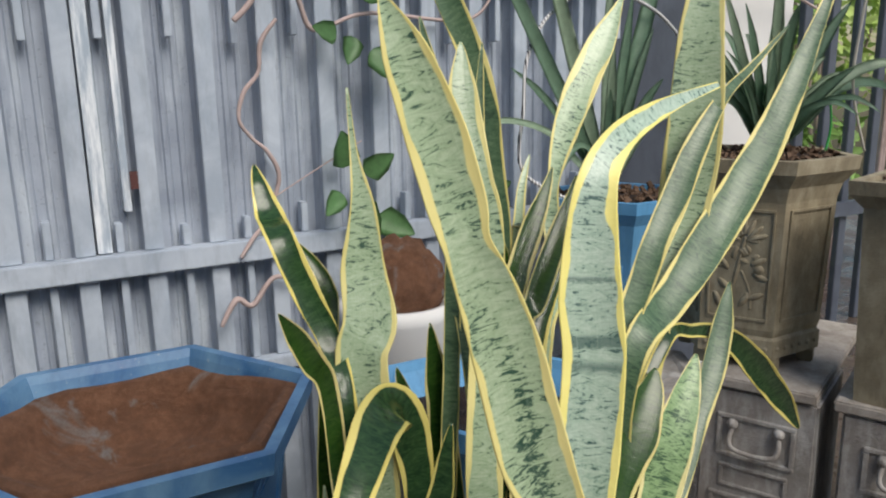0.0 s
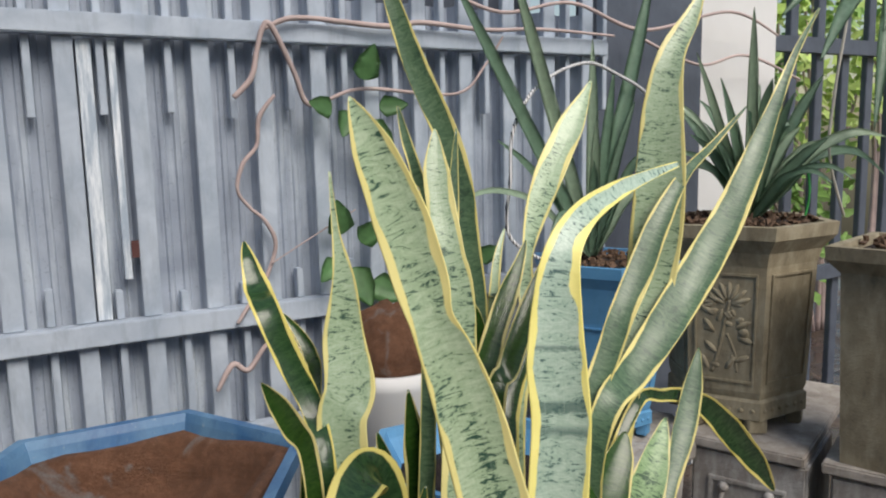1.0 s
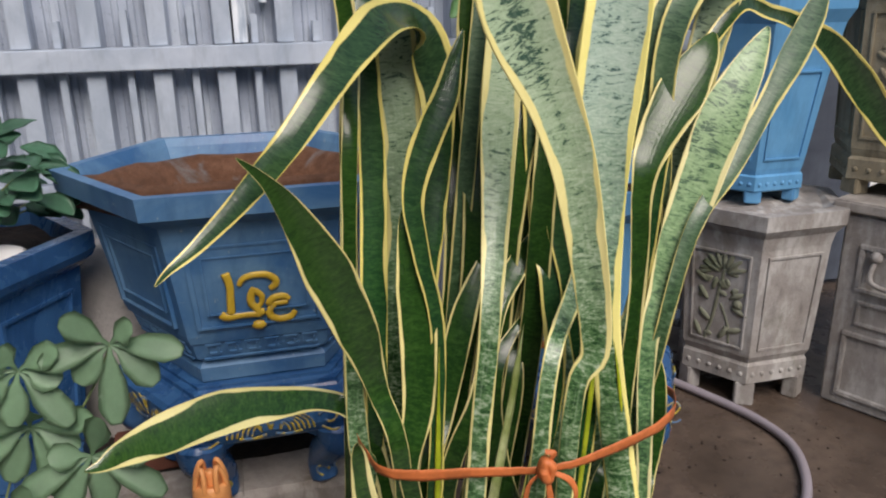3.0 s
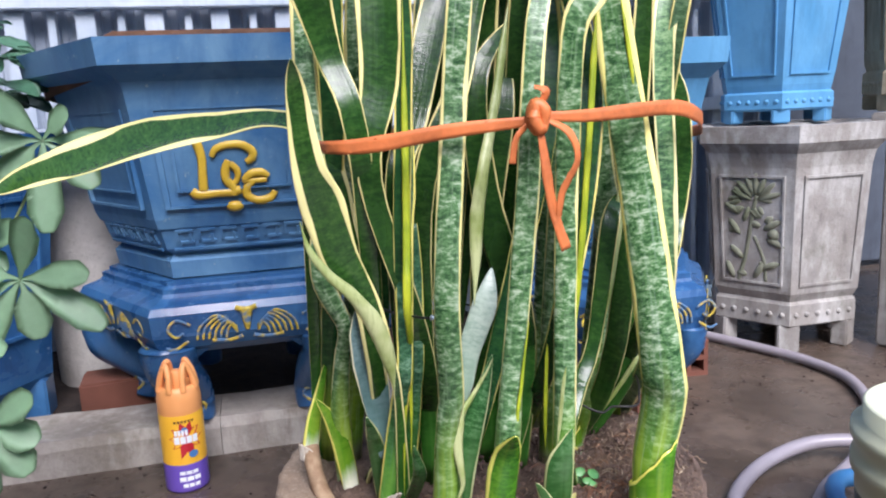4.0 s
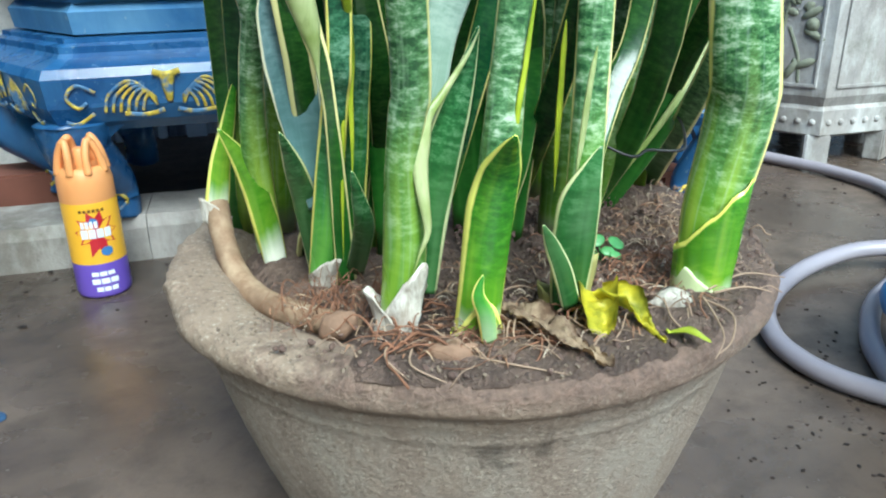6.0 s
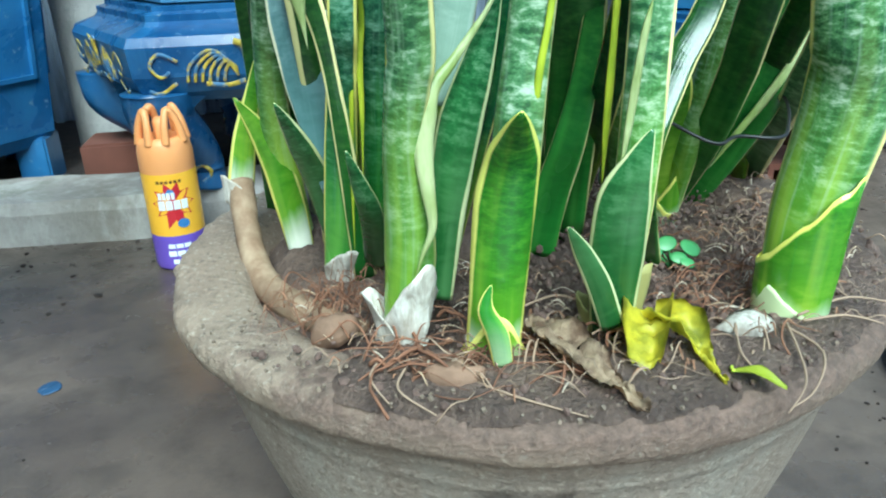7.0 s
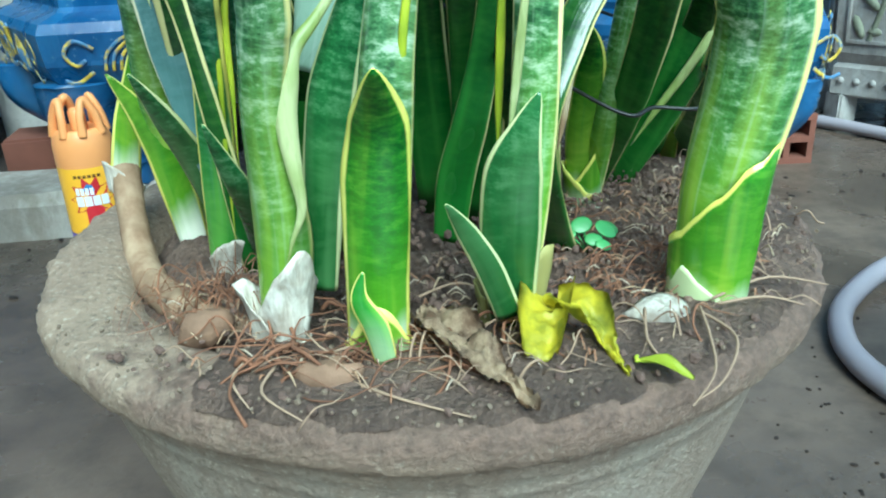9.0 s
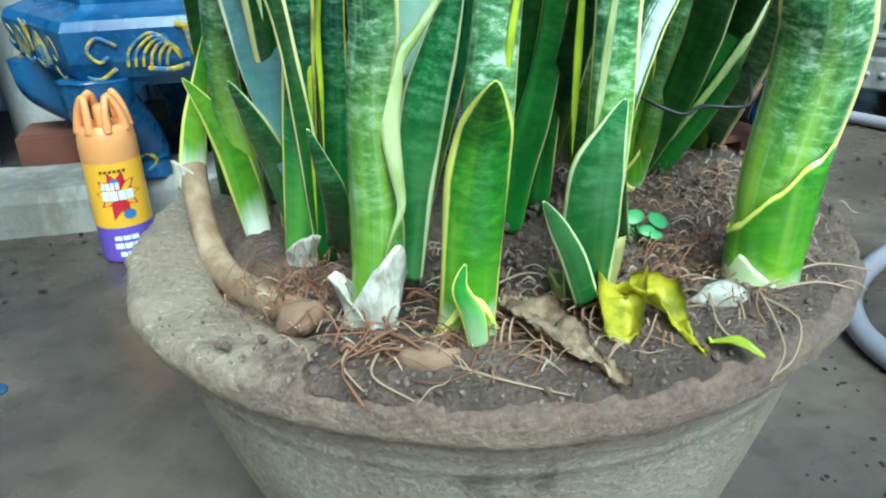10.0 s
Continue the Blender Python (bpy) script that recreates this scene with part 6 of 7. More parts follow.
strands(b, 60, 0.485, 0.56, 0.018, 0.014, 0.200, 0.03, 0.0006, lift=0.02)
strands(b, 24, 0.53, 0.49, 0.03, 0.012, 0.2035, 0.04, 0.001)
strands(b, 16, 0.56, 0.482, 0.022, 0.01, 0.2035, 0.045, 0.0009)
strands(b, 16, 0.515, 0.505, 0.012, 0.008, 0.206, 0.035, 0.0014, lift=0.008)
strands(b, 50, 0.68, 0.57, 0.025, 0.03, 0.2, 0.035, 0.0007)
strands(b, 30, 0.69, 0.52, 0.03, 0.02, 0.204, 0.03, 0.0006)
roots = loose("root_tangle", b, ROOT, plant, "tangle of thin reddish-brown roots")
tagged(roots, kind="stuff")
b = bmesh.new()
strands(b, 40, 0.70, 0.54, 0.035, 0.04, 0.2, 0.03, 0.0007)
strands(b, 50, 0.74, 0.6, 0.02, 0.05, 0.203, 0.025, 0.0007)
strands(b, 34, 0.575, 0.485, 0.05, 0.018, 0.204, 0.03, 0.0008)
for pts in ([(0.682, 0.5, 0.206), (0.676, 0.478, 0.205), (0.667, 0.455, 0.204), (0.651, 0.438, 0.203)], [(0.68, 0.5, 0.205), (0.685, 0.475, 0.205), (0.668, 0.45, 0.204), (0.654, 0.442, 0.202)], [(0.69, 0.5, 0.206), (0.71, 0.5, 0.207), (0.725, 0.495, 0.204)], [(0.69, 0.505, 0.206), (0.72, 0.515, 0.208), (0.745, 0.51, 0.204)], [(0.66, 0.503, 0.206), (0.652, 0.48, 0.205), (0.655, 0.468, 0.201)], [(0.56, 0.49, 0.2), (0.585, 0.488, 0.202), (0.6, 0.483, 0.2)], [(0.57, 0.545, 0.2), (0.59, 0.548, 0.204), (0.605, 0.54, 0.2)], [(0.5, 0.495, 0.205), (0.497, 0.482, 0.205), (0.505, 0.468, 0.2)], [(0.512, 0.49, 0.205), (0.508, 0.474, 0.204), (0.522, 0.46, 0.2)], [(0.54, 0.478, 0.202), (0.556, 0.462, 0.203), (0.58, 0.45, 0.2)], [(0.55, 0.482, 0.2), (0.548, 0.47, 0.202), (0.553, 0.46, 0.198)]):
    tube(b, [(x, y, z + 0.003) for x, y, z in pts], [0.0007, 0.0006, 0.0003], 6, samples=5)
roots2 = loose("root_tangle", b, ROOT_PALE, plant, "loose pale straw-coloured roots")
tagged(roots2, kind="stuff")

# soil crumbs
b = bmesh.new()
for _ in range(1700):
    a, r = rng.uniform(0, math.tau), 0.172 * math.sqrt(rng.random())
    s_ = rng.uniform(0.0006, 0.0026)
    if 2.2 < a < 4.3 and r > 0.145:
        continue
    M = Matrix.Translation((PX + r * math.cos(a), PY + r * math.sin(a), 0.2012 if a > 4.2 or a < 2.3 else 0.19)) @ Matrix.Rotation(rng.uniform(0, 3), 4, (rng.random(), rng.random(), 0.5)) @ Matrix.Diagonal((s_, s_ * rng.uniform(0.6, 1.2), s_ * 0.7, 1))
    bmesh.ops.create_icosphere(b, subdivisions=1, radius=1, matrix=M)
b2 = bmesh.new()
for _ in range(1100):
    a, r = rng.uniform(3.7, 8.4), 0.205 * math.sqrt(rng.uniform(0.1, 1.0))
    s_ = rng.uniform(0.0003, 0.001)
    bmesh.ops.create_cube(b2, size=1.6, matrix=Matrix.Translation((PX + WX * r * math.cos(a), PY + WY * r * math.sin(a), 0.205)) @ Matrix.Rotation(rng.uniform(0, 3), 4, (rng.random(), rng.random(), 0.5)) @ Matrix.Diagonal((s_, s_ * rng.uniform(0.6, 1.4), s_, 1)))
b3 = bmesh.new()
for _ in range(900):
    a, r = rng.uniform(3.8, 8.4), 0.198 * math.sqrt(rng.random())
    s_ = rng.uniform(0.0008, 0.003)
    bmesh.ops.create_icosphere(b3, subdivisions=1, radius=1, matrix=Matrix.Translation((PX + WX * r * math.cos(a), PY + WY * r * math.sin(a), 0.2045)) @ Matrix.Rotation(rng.uniform(0, 3), 4, (rng.random(), rng.random(), 0.5)) @ Matrix.Diagonal((s_, s_ * rng.uniform(0.5, 1.3), s_ * 0.7, 1)))
tagged(part("soil_clods", b3, plain("damp_clod", rgb("5e4b42"), 0.95, vary=0.45, scale=160)), "dark damp clods of soil in the round pot", "soil", kind="stuff")
b4 = bmesh.new()
for _ in range(520):
    a, r = rng.uniform(3.7, 8.0), 0.185 * math.sqrt(rng.uniform(0.12, 1.0))
    x, y, turn, L = PX + WX * r * math.cos(a), PY + WY * r * math.sin(a), rng.uniform(0, math.tau), rng.uniform(0.003, 0.013)
    dx, dy, w = math.cos(turn) * L, math.sin(turn) * L, rng.uniform(0.0003, 0.0011)
    ribbon(b4, [(x, y, 0.2055), (x + dx * 0.5, y + dy * 0.5, 0.2065 + rng.uniform(0, 0.003)), (x + dx, y + dy, 0.2055)], [w * 0.5, w, w * 0.3], 0.0004, 3, (rng.uniform(-1, 1), rng.uniform(-1, 1), 0.4))
LITTER = Mat("plant_litter", 0.85)
isl = LITTER.n("NewGeometry")
LITTER.color(LITTER.ramp(isl.outputs["Random Per Island"], (0.0, rgb("6e4c3a")), (0.35, rgb("a2785a")), (0.7, rgb("a08a6e")), (1.0, rgb("b8aa98"))))
tagged(part("plant_litter", b4, LITTER.m), "dry straw and root scraps strewn over the soil", "litter", kind="stuff")
grit = part("grit", b2, plain("pale_grit", rgb("786858"), 0.9, vary=0.5, scale=300))
tagged(grit, "pale grit strewn over soil and pot rim", "grit", kind="stuff")
crumbs = part("soil_crumbs", b, SOIL)
tagged(crumbs, "loose crumbs of soil and grit in the round pot", "soil", kind="stuff")

# fallen dry leaf, yellow leaf, green leaflet
def crumpled(name, pts, widths, mat, label, cat, amp=0.006, cup=0.3):
    bm = bmesh.new()
    line = smooth_line(pts, 11)
    n = len(line)
    rows = []
    for i, p in enumerate(line):
        d = (line[min(i + 1, n - 1)] - line[max(i - 1, 0)]).normalized()
        side = d.cross(Vector((0, 0, 1))).normalized()
        up = side.cross(d)
        w = np.interp(i / (n - 1), np.linspace(0, 1, len(widths)), widths) / 2
        rows.append([bm.verts.new(p + side * (u * w) + up * (cup * w * u * u + amp * noise.noise((p.x * 130 + u * 1.5, p.y * 130, 2.0 + u)) + amp * 0.5 * noise.noise((p.x * 330 + u * 4, p.y * 330, 5.0 + u * 3))) + d * (amp * 0.5 * noise.noise((p.y * 400, u * 3, 8)))) for u in (-1, -0.8, -0.6, -0.4, -0.2, 0, 0.2, 0.4, 0.6, 0.8, 1)])
    for a, c in zip(rows, rows[1:]):
        for j in range(10):
            bm.faces.new((a[j], a[j + 1], c[j + 1], c[j]))
    bmesh.ops.solidify(bm, geom=bm.faces[:], thickness=0.0007)
    root = tagged(empty(name, pts[0]), label, cat)
    loose("blade", bm, mat, root)
    bm = bmesh.new()
    tube(bm, [line[1], line[0] + Vector((0.001, 0.003, 0.0)), line[0] + Vector((0.004, 0.008, -0.003))], 0.0008, 6, samples=4)
    loose("stalk", bm, mat, root)
    return root


m = Mat("dry_leaf_brown", 0.9)
nz, n2 = m.noise(60, 5, 0.65), m.noise(260, 4)
m.color(m.mix(m.ramp(nz, (0.45, 0.0), (0.6, 1.0)), m.mix(n2, rgb("9a7e64"), rgb("cdb898")), m.mix(n2, rgb("5e4a3a"), rgb("8c7058"))))
m.bump(m.math("ADD", nz, n2), 0.7, 0.002)
DRY = m.m
crumpled("dry_leaf", [(0.568, 0.518, 0.209), (0.576, 0.502, 0.213), (0.584, 0.484, 0.212), (0.593, 0.462, 0.2085), (0.601, 0.446, 0.207)], [0.008, 0.02, 0.021, 0.008, 0.0015], DRY, "crumpled dry brown leaf lying on the soil", "dead leaf", 0.006, 0.3)
YL = Mat("yellow_leaf", 0.45)
nz = YL.noise(60, 4)
YL.color(YL.mix(YL.ramp(nz, (0.45, 0.0), (0.66, 1.0)), rgb("dcd13a"), rgb("8f9230"))).bump(nz, 0.4, 0.002)
crumpled("yellow_leaf", [(0.624, 0.513, 0.209), (0.619, 0.503, 0.215), (0.614, 0.490, 0.211), (0.610, 0.478, 0.205)], [0.010, 0.021, 0.019, 0.012], YL.m, "wilted bright yellow leaf on the soil", "dead leaf", 0.005, 0.9)
crumpled("yellow_leaf", [(0.622, 0.506, 0.212), (0.628, 0.498, 0.215), (0.634, 0.489, 0.211), (0.637, 0.478, 0.206), (0.638, 0.462, 0.205)], [0.010, 0.018, 0.014, 0.004, 0.0015], YL.m, "curled yellow-green leaf end on the soil", "dead leaf", 0.004, 0.9)
crumpled("leaflet", [(0.643, 0.468, 0.2065), (0.65, 0.461, 0.209), (0.658, 0.453, 0.206)], [0.002, 0.008, 0.002], plain("lime_leaflet", rgb("b4bf3c"), 0.4, vary=0.2), "small lime green leaflet on the soil", "dead leaf", 0.001, 0.5)

seedling = empty("seedling", (0.663, 0.585, 0.2))
tagged(seedling, "tiny round-leaved green seedling growing in the soil", "seedling")
SEED = plain("seedling_green", rgb("5a9654"), 0.4, vary=0.35, scale=120)
for dx, dy, dz, r in ((-0.012, -0.002, 0.01, 0.004), (-0.003, 0.004, 0.013, 0.005), (0.008, -0.002, 0.012, 0.0055), (0.0, -0.007, 0.009, 0.004), (0.012, 0.002, 0.011, 0.0042), (0.004, -0.01, 0.007, 0.0036), (-0.007, 0.006, 0.01, 0.0036)):
    b = bmesh.new()
    bmesh.ops.create_uvsphere(b, u_segments=12, v_segments=6, radius=1, matrix=Matrix.Translation((dx, dy, dz)) @ Matrix.Rotation(0.75, 4, (1, dx * 90, dy * 60)) @ Matrix.Diagonal((r * 1.2, r * 0.95, 0.0007, 1)))
    lf = part("leaflet", b, SEED, seedling, smooth=True)
    b = bmesh.new()
    tube(b, [(0, 0, -0.002), (dx * 0.6, dy * 0.6, dz * 0.7), (dx, dy, dz)], 0.0006, 5, samples=3)
    part("stalk", b, SEED, seedling, smooth=True)


# ---------------------------------------------------------------- spray can
def spray_can(loc, rz):
    can = empty("spray_can", loc, rz)
    tagged(can, "yellow and purple insect spray can with orange cap on the floor", "spray can")
    R = 0.0325
    b = bmesh.new()
    lathe(b, [(0.028, 0.0), (0.0315, 0.002), (R, 0.006), (R, 0.046)], 40, close_bottom=True)
    part("base_band", b, plain("purple_print", rgb("6f55b8"), 0.3, vary=0.12), can, "purple printed base band", smooth=True)
    b = bmesh.new()
    lathe(b, [(R, 0.046), (R, 0.122), (0.031, 0.127), (0.027, 0.13)], 40, close_top=True)
    part("body", b, plain("yellow_print", rgb("f2b632"), 0.3, vary=0.08), can, smooth=True)
    cap_m = plain("orange_plastic", rgb("f4a866"), 0.4, vary=0.06)
    b = bmesh.new()
    lathe(b, [(0.0318, 0.122), (R, 0.125), (0.0324, 0.146), (0.0305, 0.157), (0.027, 0.163), (0.024, 0.165), (0.018, 0.158)], 40, close_top=True)
    cap = part("cap", b, cap_m, can, smooth=True)
    for k in range(4):
        M = Matrix.Rotation(math.tau * k / 4 + 0.55, 4, "Z")
        b = bmesh.new()
        tube(b, [M @ Vector(p) for p in ((0.0255, -0.0115, 0.157), (0.0225, -0.0085, 0.18), (0.0185, 0, 0.196), (0.0225, 0.0085, 0.18), (0.0255, 0.0115, 0.157))], [0.0052, 0.0046, 0.0046, 0.0046, 0.0052], 8)
        part("cap_arch", b, cap_m, cap, smooth=True)
    b = bmesh.new()
    lathe(b, [(0.009, 0.155), (0.009, 0.182), (0.006, 0.186)], 14, close_top=True)
    part("nozzle", b, cap_m, cap, smooth=True)

    def wrap(name, outline, mat, d, label=""):
        """A printed patch on the can: outline of (arc metres, z)."""
        bm = bmesh.new()
        vs = [bm.verts.new(((R + d) * math.sin(x / R), -(R + d) * math.cos(x / R), z)) for x, z in outline]
        c = bm.verts.new(((R + d) * math.sin(sum(p[0] for p in outline) / len(outline) / R), -(R + d) * math.cos(sum(p[0] for p in outline) / len(outline) / R), sum(p[1] for p in outline) / len(outline)))
        for i in range(len(vs)):
            bm.faces.new((vs[i], vs[(i + 1) % len(vs)], c))
        return part(name, bm, mat, can, label)

    red, white, ink, navy = plain("red_print", rgb("c22a35"), 0.3), plain("white_print", rgb("eceef2"), 0.3, vary=0.06), plain("brown_ink", rgb("6a4a20"), 0.4), plain("blue_print", rgb("4f7fb8"), 0.3)
    star = []
    for k in range(20):
        a = math.tau * k / 20
        r = (0.027 if k % 2 == 0 else 0.017) * (1.25 if k in (15, 14, 16) else 1)
        star.append((r * math.cos(a) * 0.95, 0.088 + r * math.sin(a)))
    wrap("star_print", star, red, 0.0006, "red starburst print")
    for x0, x1, z0, z1 in ((-0.017, 0.003, 0.093, 0.1015), (-0.018, 0.017, 0.080, 0.0915), (-0.015, 0.013, 0.0305, 0.036), (-0.016, 0.016, 0.02, 0.027), (-0.012, 0.014, 0.01, 0.016)):
        n_ = 4 if z0 > 0.05 else 3
        for i in range(n_):
            w = (x1 - x0) / n_
            wrap("print_bar", [(x0 + w * i + 0.0006, z0), (x0 + w * (i + 1) - 0.0006, z0), (x0 + w * (i + 1) - 0.0006, z1), (x0 + w * i + 0.0006, z1)], white, 0.0011 if z0 > 0.05 else 0.0007)
    for i in range(6):
        wrap("print_bar", [(-0.016 + i * 0.005, 0.1125), (-0.0125 + i * 0.005, 0.1125), (-0.0125 + i * 0.005, 0.116), (-0.016 + i * 0.005, 0.116)], ink, 0.0006)
    wrap("round_print", [(0.008 + 0.007 * math.cos(a), 0.062 + 0.006 * math.sin(a)) for a in np.linspace(0, math.tau, 13)[:-1]], navy, 0.0012)
    wrap("insect_print", [(-0.009, 0.098), (-0.004, 0.106), (0.002, 0.104), (0.004, 0.097)], navy, 0.0009)
    return can


spray_can((0.25, 1.142, 0), 14)

# ---------------------------------------------------------------- hose
HOSE = plain("pale_hose", rgb("979097"), 0.35, vary=0.2, scale=25)
hose = empty("garden_hose", (1.1, 0.8, 0))
tagged(hose, "pale grey-lilac garden hose coiled on the wet floor", "hose")
b = bmesh.new()
tube(b, [(1.30, 1.62, 0.012), (1.36, 1.50, 0.012), (1.42, 1.36, 0.012), (1.455, 1.25, 0.012), (1.455, 1.14, 0.012), (1.40, 1.03, 0.012), (1.32, 0.94, 0.012), (1.22, 0.86, 0.012), (1.12, 0.80, 0.012), (1.06, 0.745, 0.012), (1.02, 0.69, 0.012), (0.995, 0.62, 0.012), (1.02, 0.53, 0.012)], 0.0105, 12)
loose("tube", b, HOSE, hose)
b = bmesh.new()
tube(b, [(1.32, 0.72, 0.03), (1.28, 0.84, 0.032), (1.19, 0.895, 0.03), (1.09, 0.885, 0.02), (1.0, 0.83, 0.013), (0.955, 0.765, 0.012), (0.945, 0.705, 0.012), (0.96, 0.655, 0.012), (1.0, 0.6, 0.014), (1.06, 0.55, 0.02)], 0.0105, 12)
loose("tube", b, HOSE, hose)
b = bmesh.new()
tube(b, [(1.17, 0.77, 0.035), (1.12, 0.775, 0.038), (1.085, 0.745, 0.036), (1.06, 0.69, 0.034), (1.05, 0.63, 0.03), (1.06, 0.57, 0.03)], 0.012, 12)
loose("joint", b, plain("blue_hose", rgb("3f7fb5"), 0.4, vary=0.15), hose, "blue hose piece")

# ---------------------------------------------------------------- bucket
bucket = empty("bucket", (1.075, 0.56, 0))
tagged(bucket, "pale cream plastic bucket with dark green printed body", "bucket")
CREAM = plain("cream_plastic", rgb("cfd3b8"), 0.4, vary=0.12, scale=12)
DKGREEN = plain("dark_green_print", rgb("2c4a4c"), 0.4, vary=0.35, scale=16)
b = bmesh.new()
lathe(b, [(0.088, 0.0), (0.091, 0.004), (0.098, 0.128)], 40, close_bottom=True)
part("body", b, DKGREEN, bucket, smooth=True)
b = bmesh.new()
lathe(b, [(0.0985, 0.128), (0.099, 0.15), (0.104, 0.153), (0.104, 0.166), (0.101, 0.17), (0.101, 0.185), (0.105, 0.188), (0.105, 0.2), (0.094, 0.206), (0.094, 0.225), (0.09, 0.227), (0.088, 0.222), (0.086, 0.1), (0.08, 0.02)], 40, close_top=True)
part("collar", b, CREAM, bucket, "pale ribbed collar and rim", smooth=True)
for a, z, w, h in ((200, 0.09, 0.012, 0.02), (183, 0.1, 0.014, 0.024), (222, 0.06, 0.016, 0.022), (205, 0.045, 0.014, 0.016), (240, 0.1, 0.012, 0.018), (252, 0.04, 0.02, 0.024)):
    b = boxed(-w / 2, w / 2, -0.0006, 0.0006, -h / 2, h / 2)
    bmesh.ops.transform(b, verts=b.verts, matrix=Matrix.Rotation(math.radians(a + 90), 4, "Z") @ Matrix.Translation((0, -(0.091 + 0.055 * z + 0.0006), z)) @ Matrix.Rotation(0.25, 4, "Y"))
    part("print_patch", b, CREAM, bucket, "pale printed patch")
M = Matrix.Rotation(math.radians(190), 4, "Z")
b = bmesh.new()
bmesh.ops.create_uvsphere(b, u_segments=12, v_segments=8, radius=0.007, matrix=M @ Matrix.Translation((0.102, 0, 0.14)))
part("handle_knob", b, CREAM, bucket, smooth=True)
b = bmesh.new()
tube(b, [M @ Vector(p) for p in ((0.104, 0, 0.14), (0.13, 0.02, 0.128), (0.155, 0.035, 0.118))], 0.0022, 6)
part("handle_wire", b, plain("rusty_wire", rgb("5a5048"), 0.5), bucket, smooth=True)

# ---------------------------------------------------------------- bricks under the stand
BRICK = plain("red_brick", rgb("74483a"), 0.9, vary=0.4, scale=40, bump=0.5)
def hollow_brick(loc, rz):
    br = empty("hollow_brick", loc, rz)
    tagged(br, "small red clay hollow brick on the floor", "brick", "loose bricks")
    w, h, L, t = 0.08, 0.075, 0.18, 0.009
    for z in (0, h / 2 - t / 2, h - t):
        part("shelf", boxed(-w / 2, w / 2, 0, L, z, z + t), BRICK, br)
    for x in (-w / 2, -t / 2, w / 2 - t):
        for z0, z1 in ((t, h / 2 - t / 2), (h / 2 + t / 2, h - t)):
            part("web", boxed(x, x + t, 0.001, L - 0.001, z0, z1), BRICK, br)
    # Near-black block filling the holes, drawn in place of their shade.
    part("core", boxed(-w / 2 + t, w / 2 - t, 0.05, L - 0.05, t, h - t), plain("brick_hole_shade", (0.02, 0.015, 0.012), 0.9), br)
    return br


hollow_brick((1.205, 1.285, 0), -6)
hollow_brick((1.06, 1.16, 0), 10)
for x, y, rz in ((0.14, 1.45, 4), (0.55, 1.5, -5)):
    hb = part("brick", boxed(-0.09, 0.09, -0.045, 0.045, 0, 0.06, bevel=0.004), BRICK)
    hb.matrix_world = pose(x, y, 0.036, 0, 0, rz)
    tagged(hb, "dull red brick lying on earth under the stand", "brick", "loose bricks")
pale = empty("pale_post", (0.055, 1.66, 0))
tagged(pale, "pale rounded concrete post between the blue pots", "post")
b = bmesh.new()
lathe(b, [(0.09, 0.0), (0.092, 0.3), (0.085, 0.42), (0.05, 0.46)], 24, wob=0.006, close_top=True)
part("shaft", b, concrete("pale_post", rgb("c9c5c0"), rgb("97918a")), pale, smooth=True)

# dirt scattered on the floor
rd = random.Random(21)
b = bmesh.new()
for _ in range(3000):
    x, y = rd.uniform(-0.5, 1.6), rd.uniform(0.15, 1.235)
    near = min(1.0, max(0.05, (y - 0.95) / 0.25)) * (0.35 + 0.9 * max(0.0, noise.noise((x * 7, y * 7, 2)) + 0.25))
    if rd.random() > near or math.hypot(x - PX, y - PY) < 0.14:
        continue
    s_ = rd.uniform(0.0008, 0.0032) * (1.6 if rd.random() < 0.06 else 1)
    M = Matrix.Translation((x, y, s_ * 0.25)) @ Matrix.Rotation(rd.uniform(0, 6), 4, "Z") @ Matrix.Diagonal((s_ * rd.uniform(1, 1.8), s_, s_ * 0.5, 1))
    bmesh.ops.create_icosphere(b, subdivisions=1, radius=1, matrix=M)
for _ in range(700):
    x, y = rd.gauss(0.98, 0.13), rd.gauss(0.52, 0.16)
    if math.hypot(x - PX, y - PY) < 0.21:
        continue
    s_ = rd.uniform(0.0006, 0.002)
    bmesh.ops.create_icosphere(b, subdivisions=1, radius=1, matrix=Matrix.Translation((x, y, s_ * 0.25)) @ Matrix.Rotation(rd.uniform(0, 6), 4, "Z") @ Matrix.Diagonal((s_ * rd.uniform(1, 2), s_, s_ * 0.5, 1)))
tagged(part("floor_dirt", b, DARK_SOIL), "dark crumbs of dirt scattered over wet floor", "dirt", kind="stuff")
b = bmesh.new()
lathe(b, [(0.0105, 0.0003), (0.0095, 0.001), (0.002, 0.0012)], 14, wob=0.004, close_top=True)
chip = part("paint_fleck", b, plain("dull_blue", rgb("2f4866"), 0.5, vary=0.4, scale=200))
chip.matrix_world = pose(0.19, 0.85, 0.001, 0, 0, 30)
tagged(chip, "small blue paint fleck on the wet floor", "paint fleck")

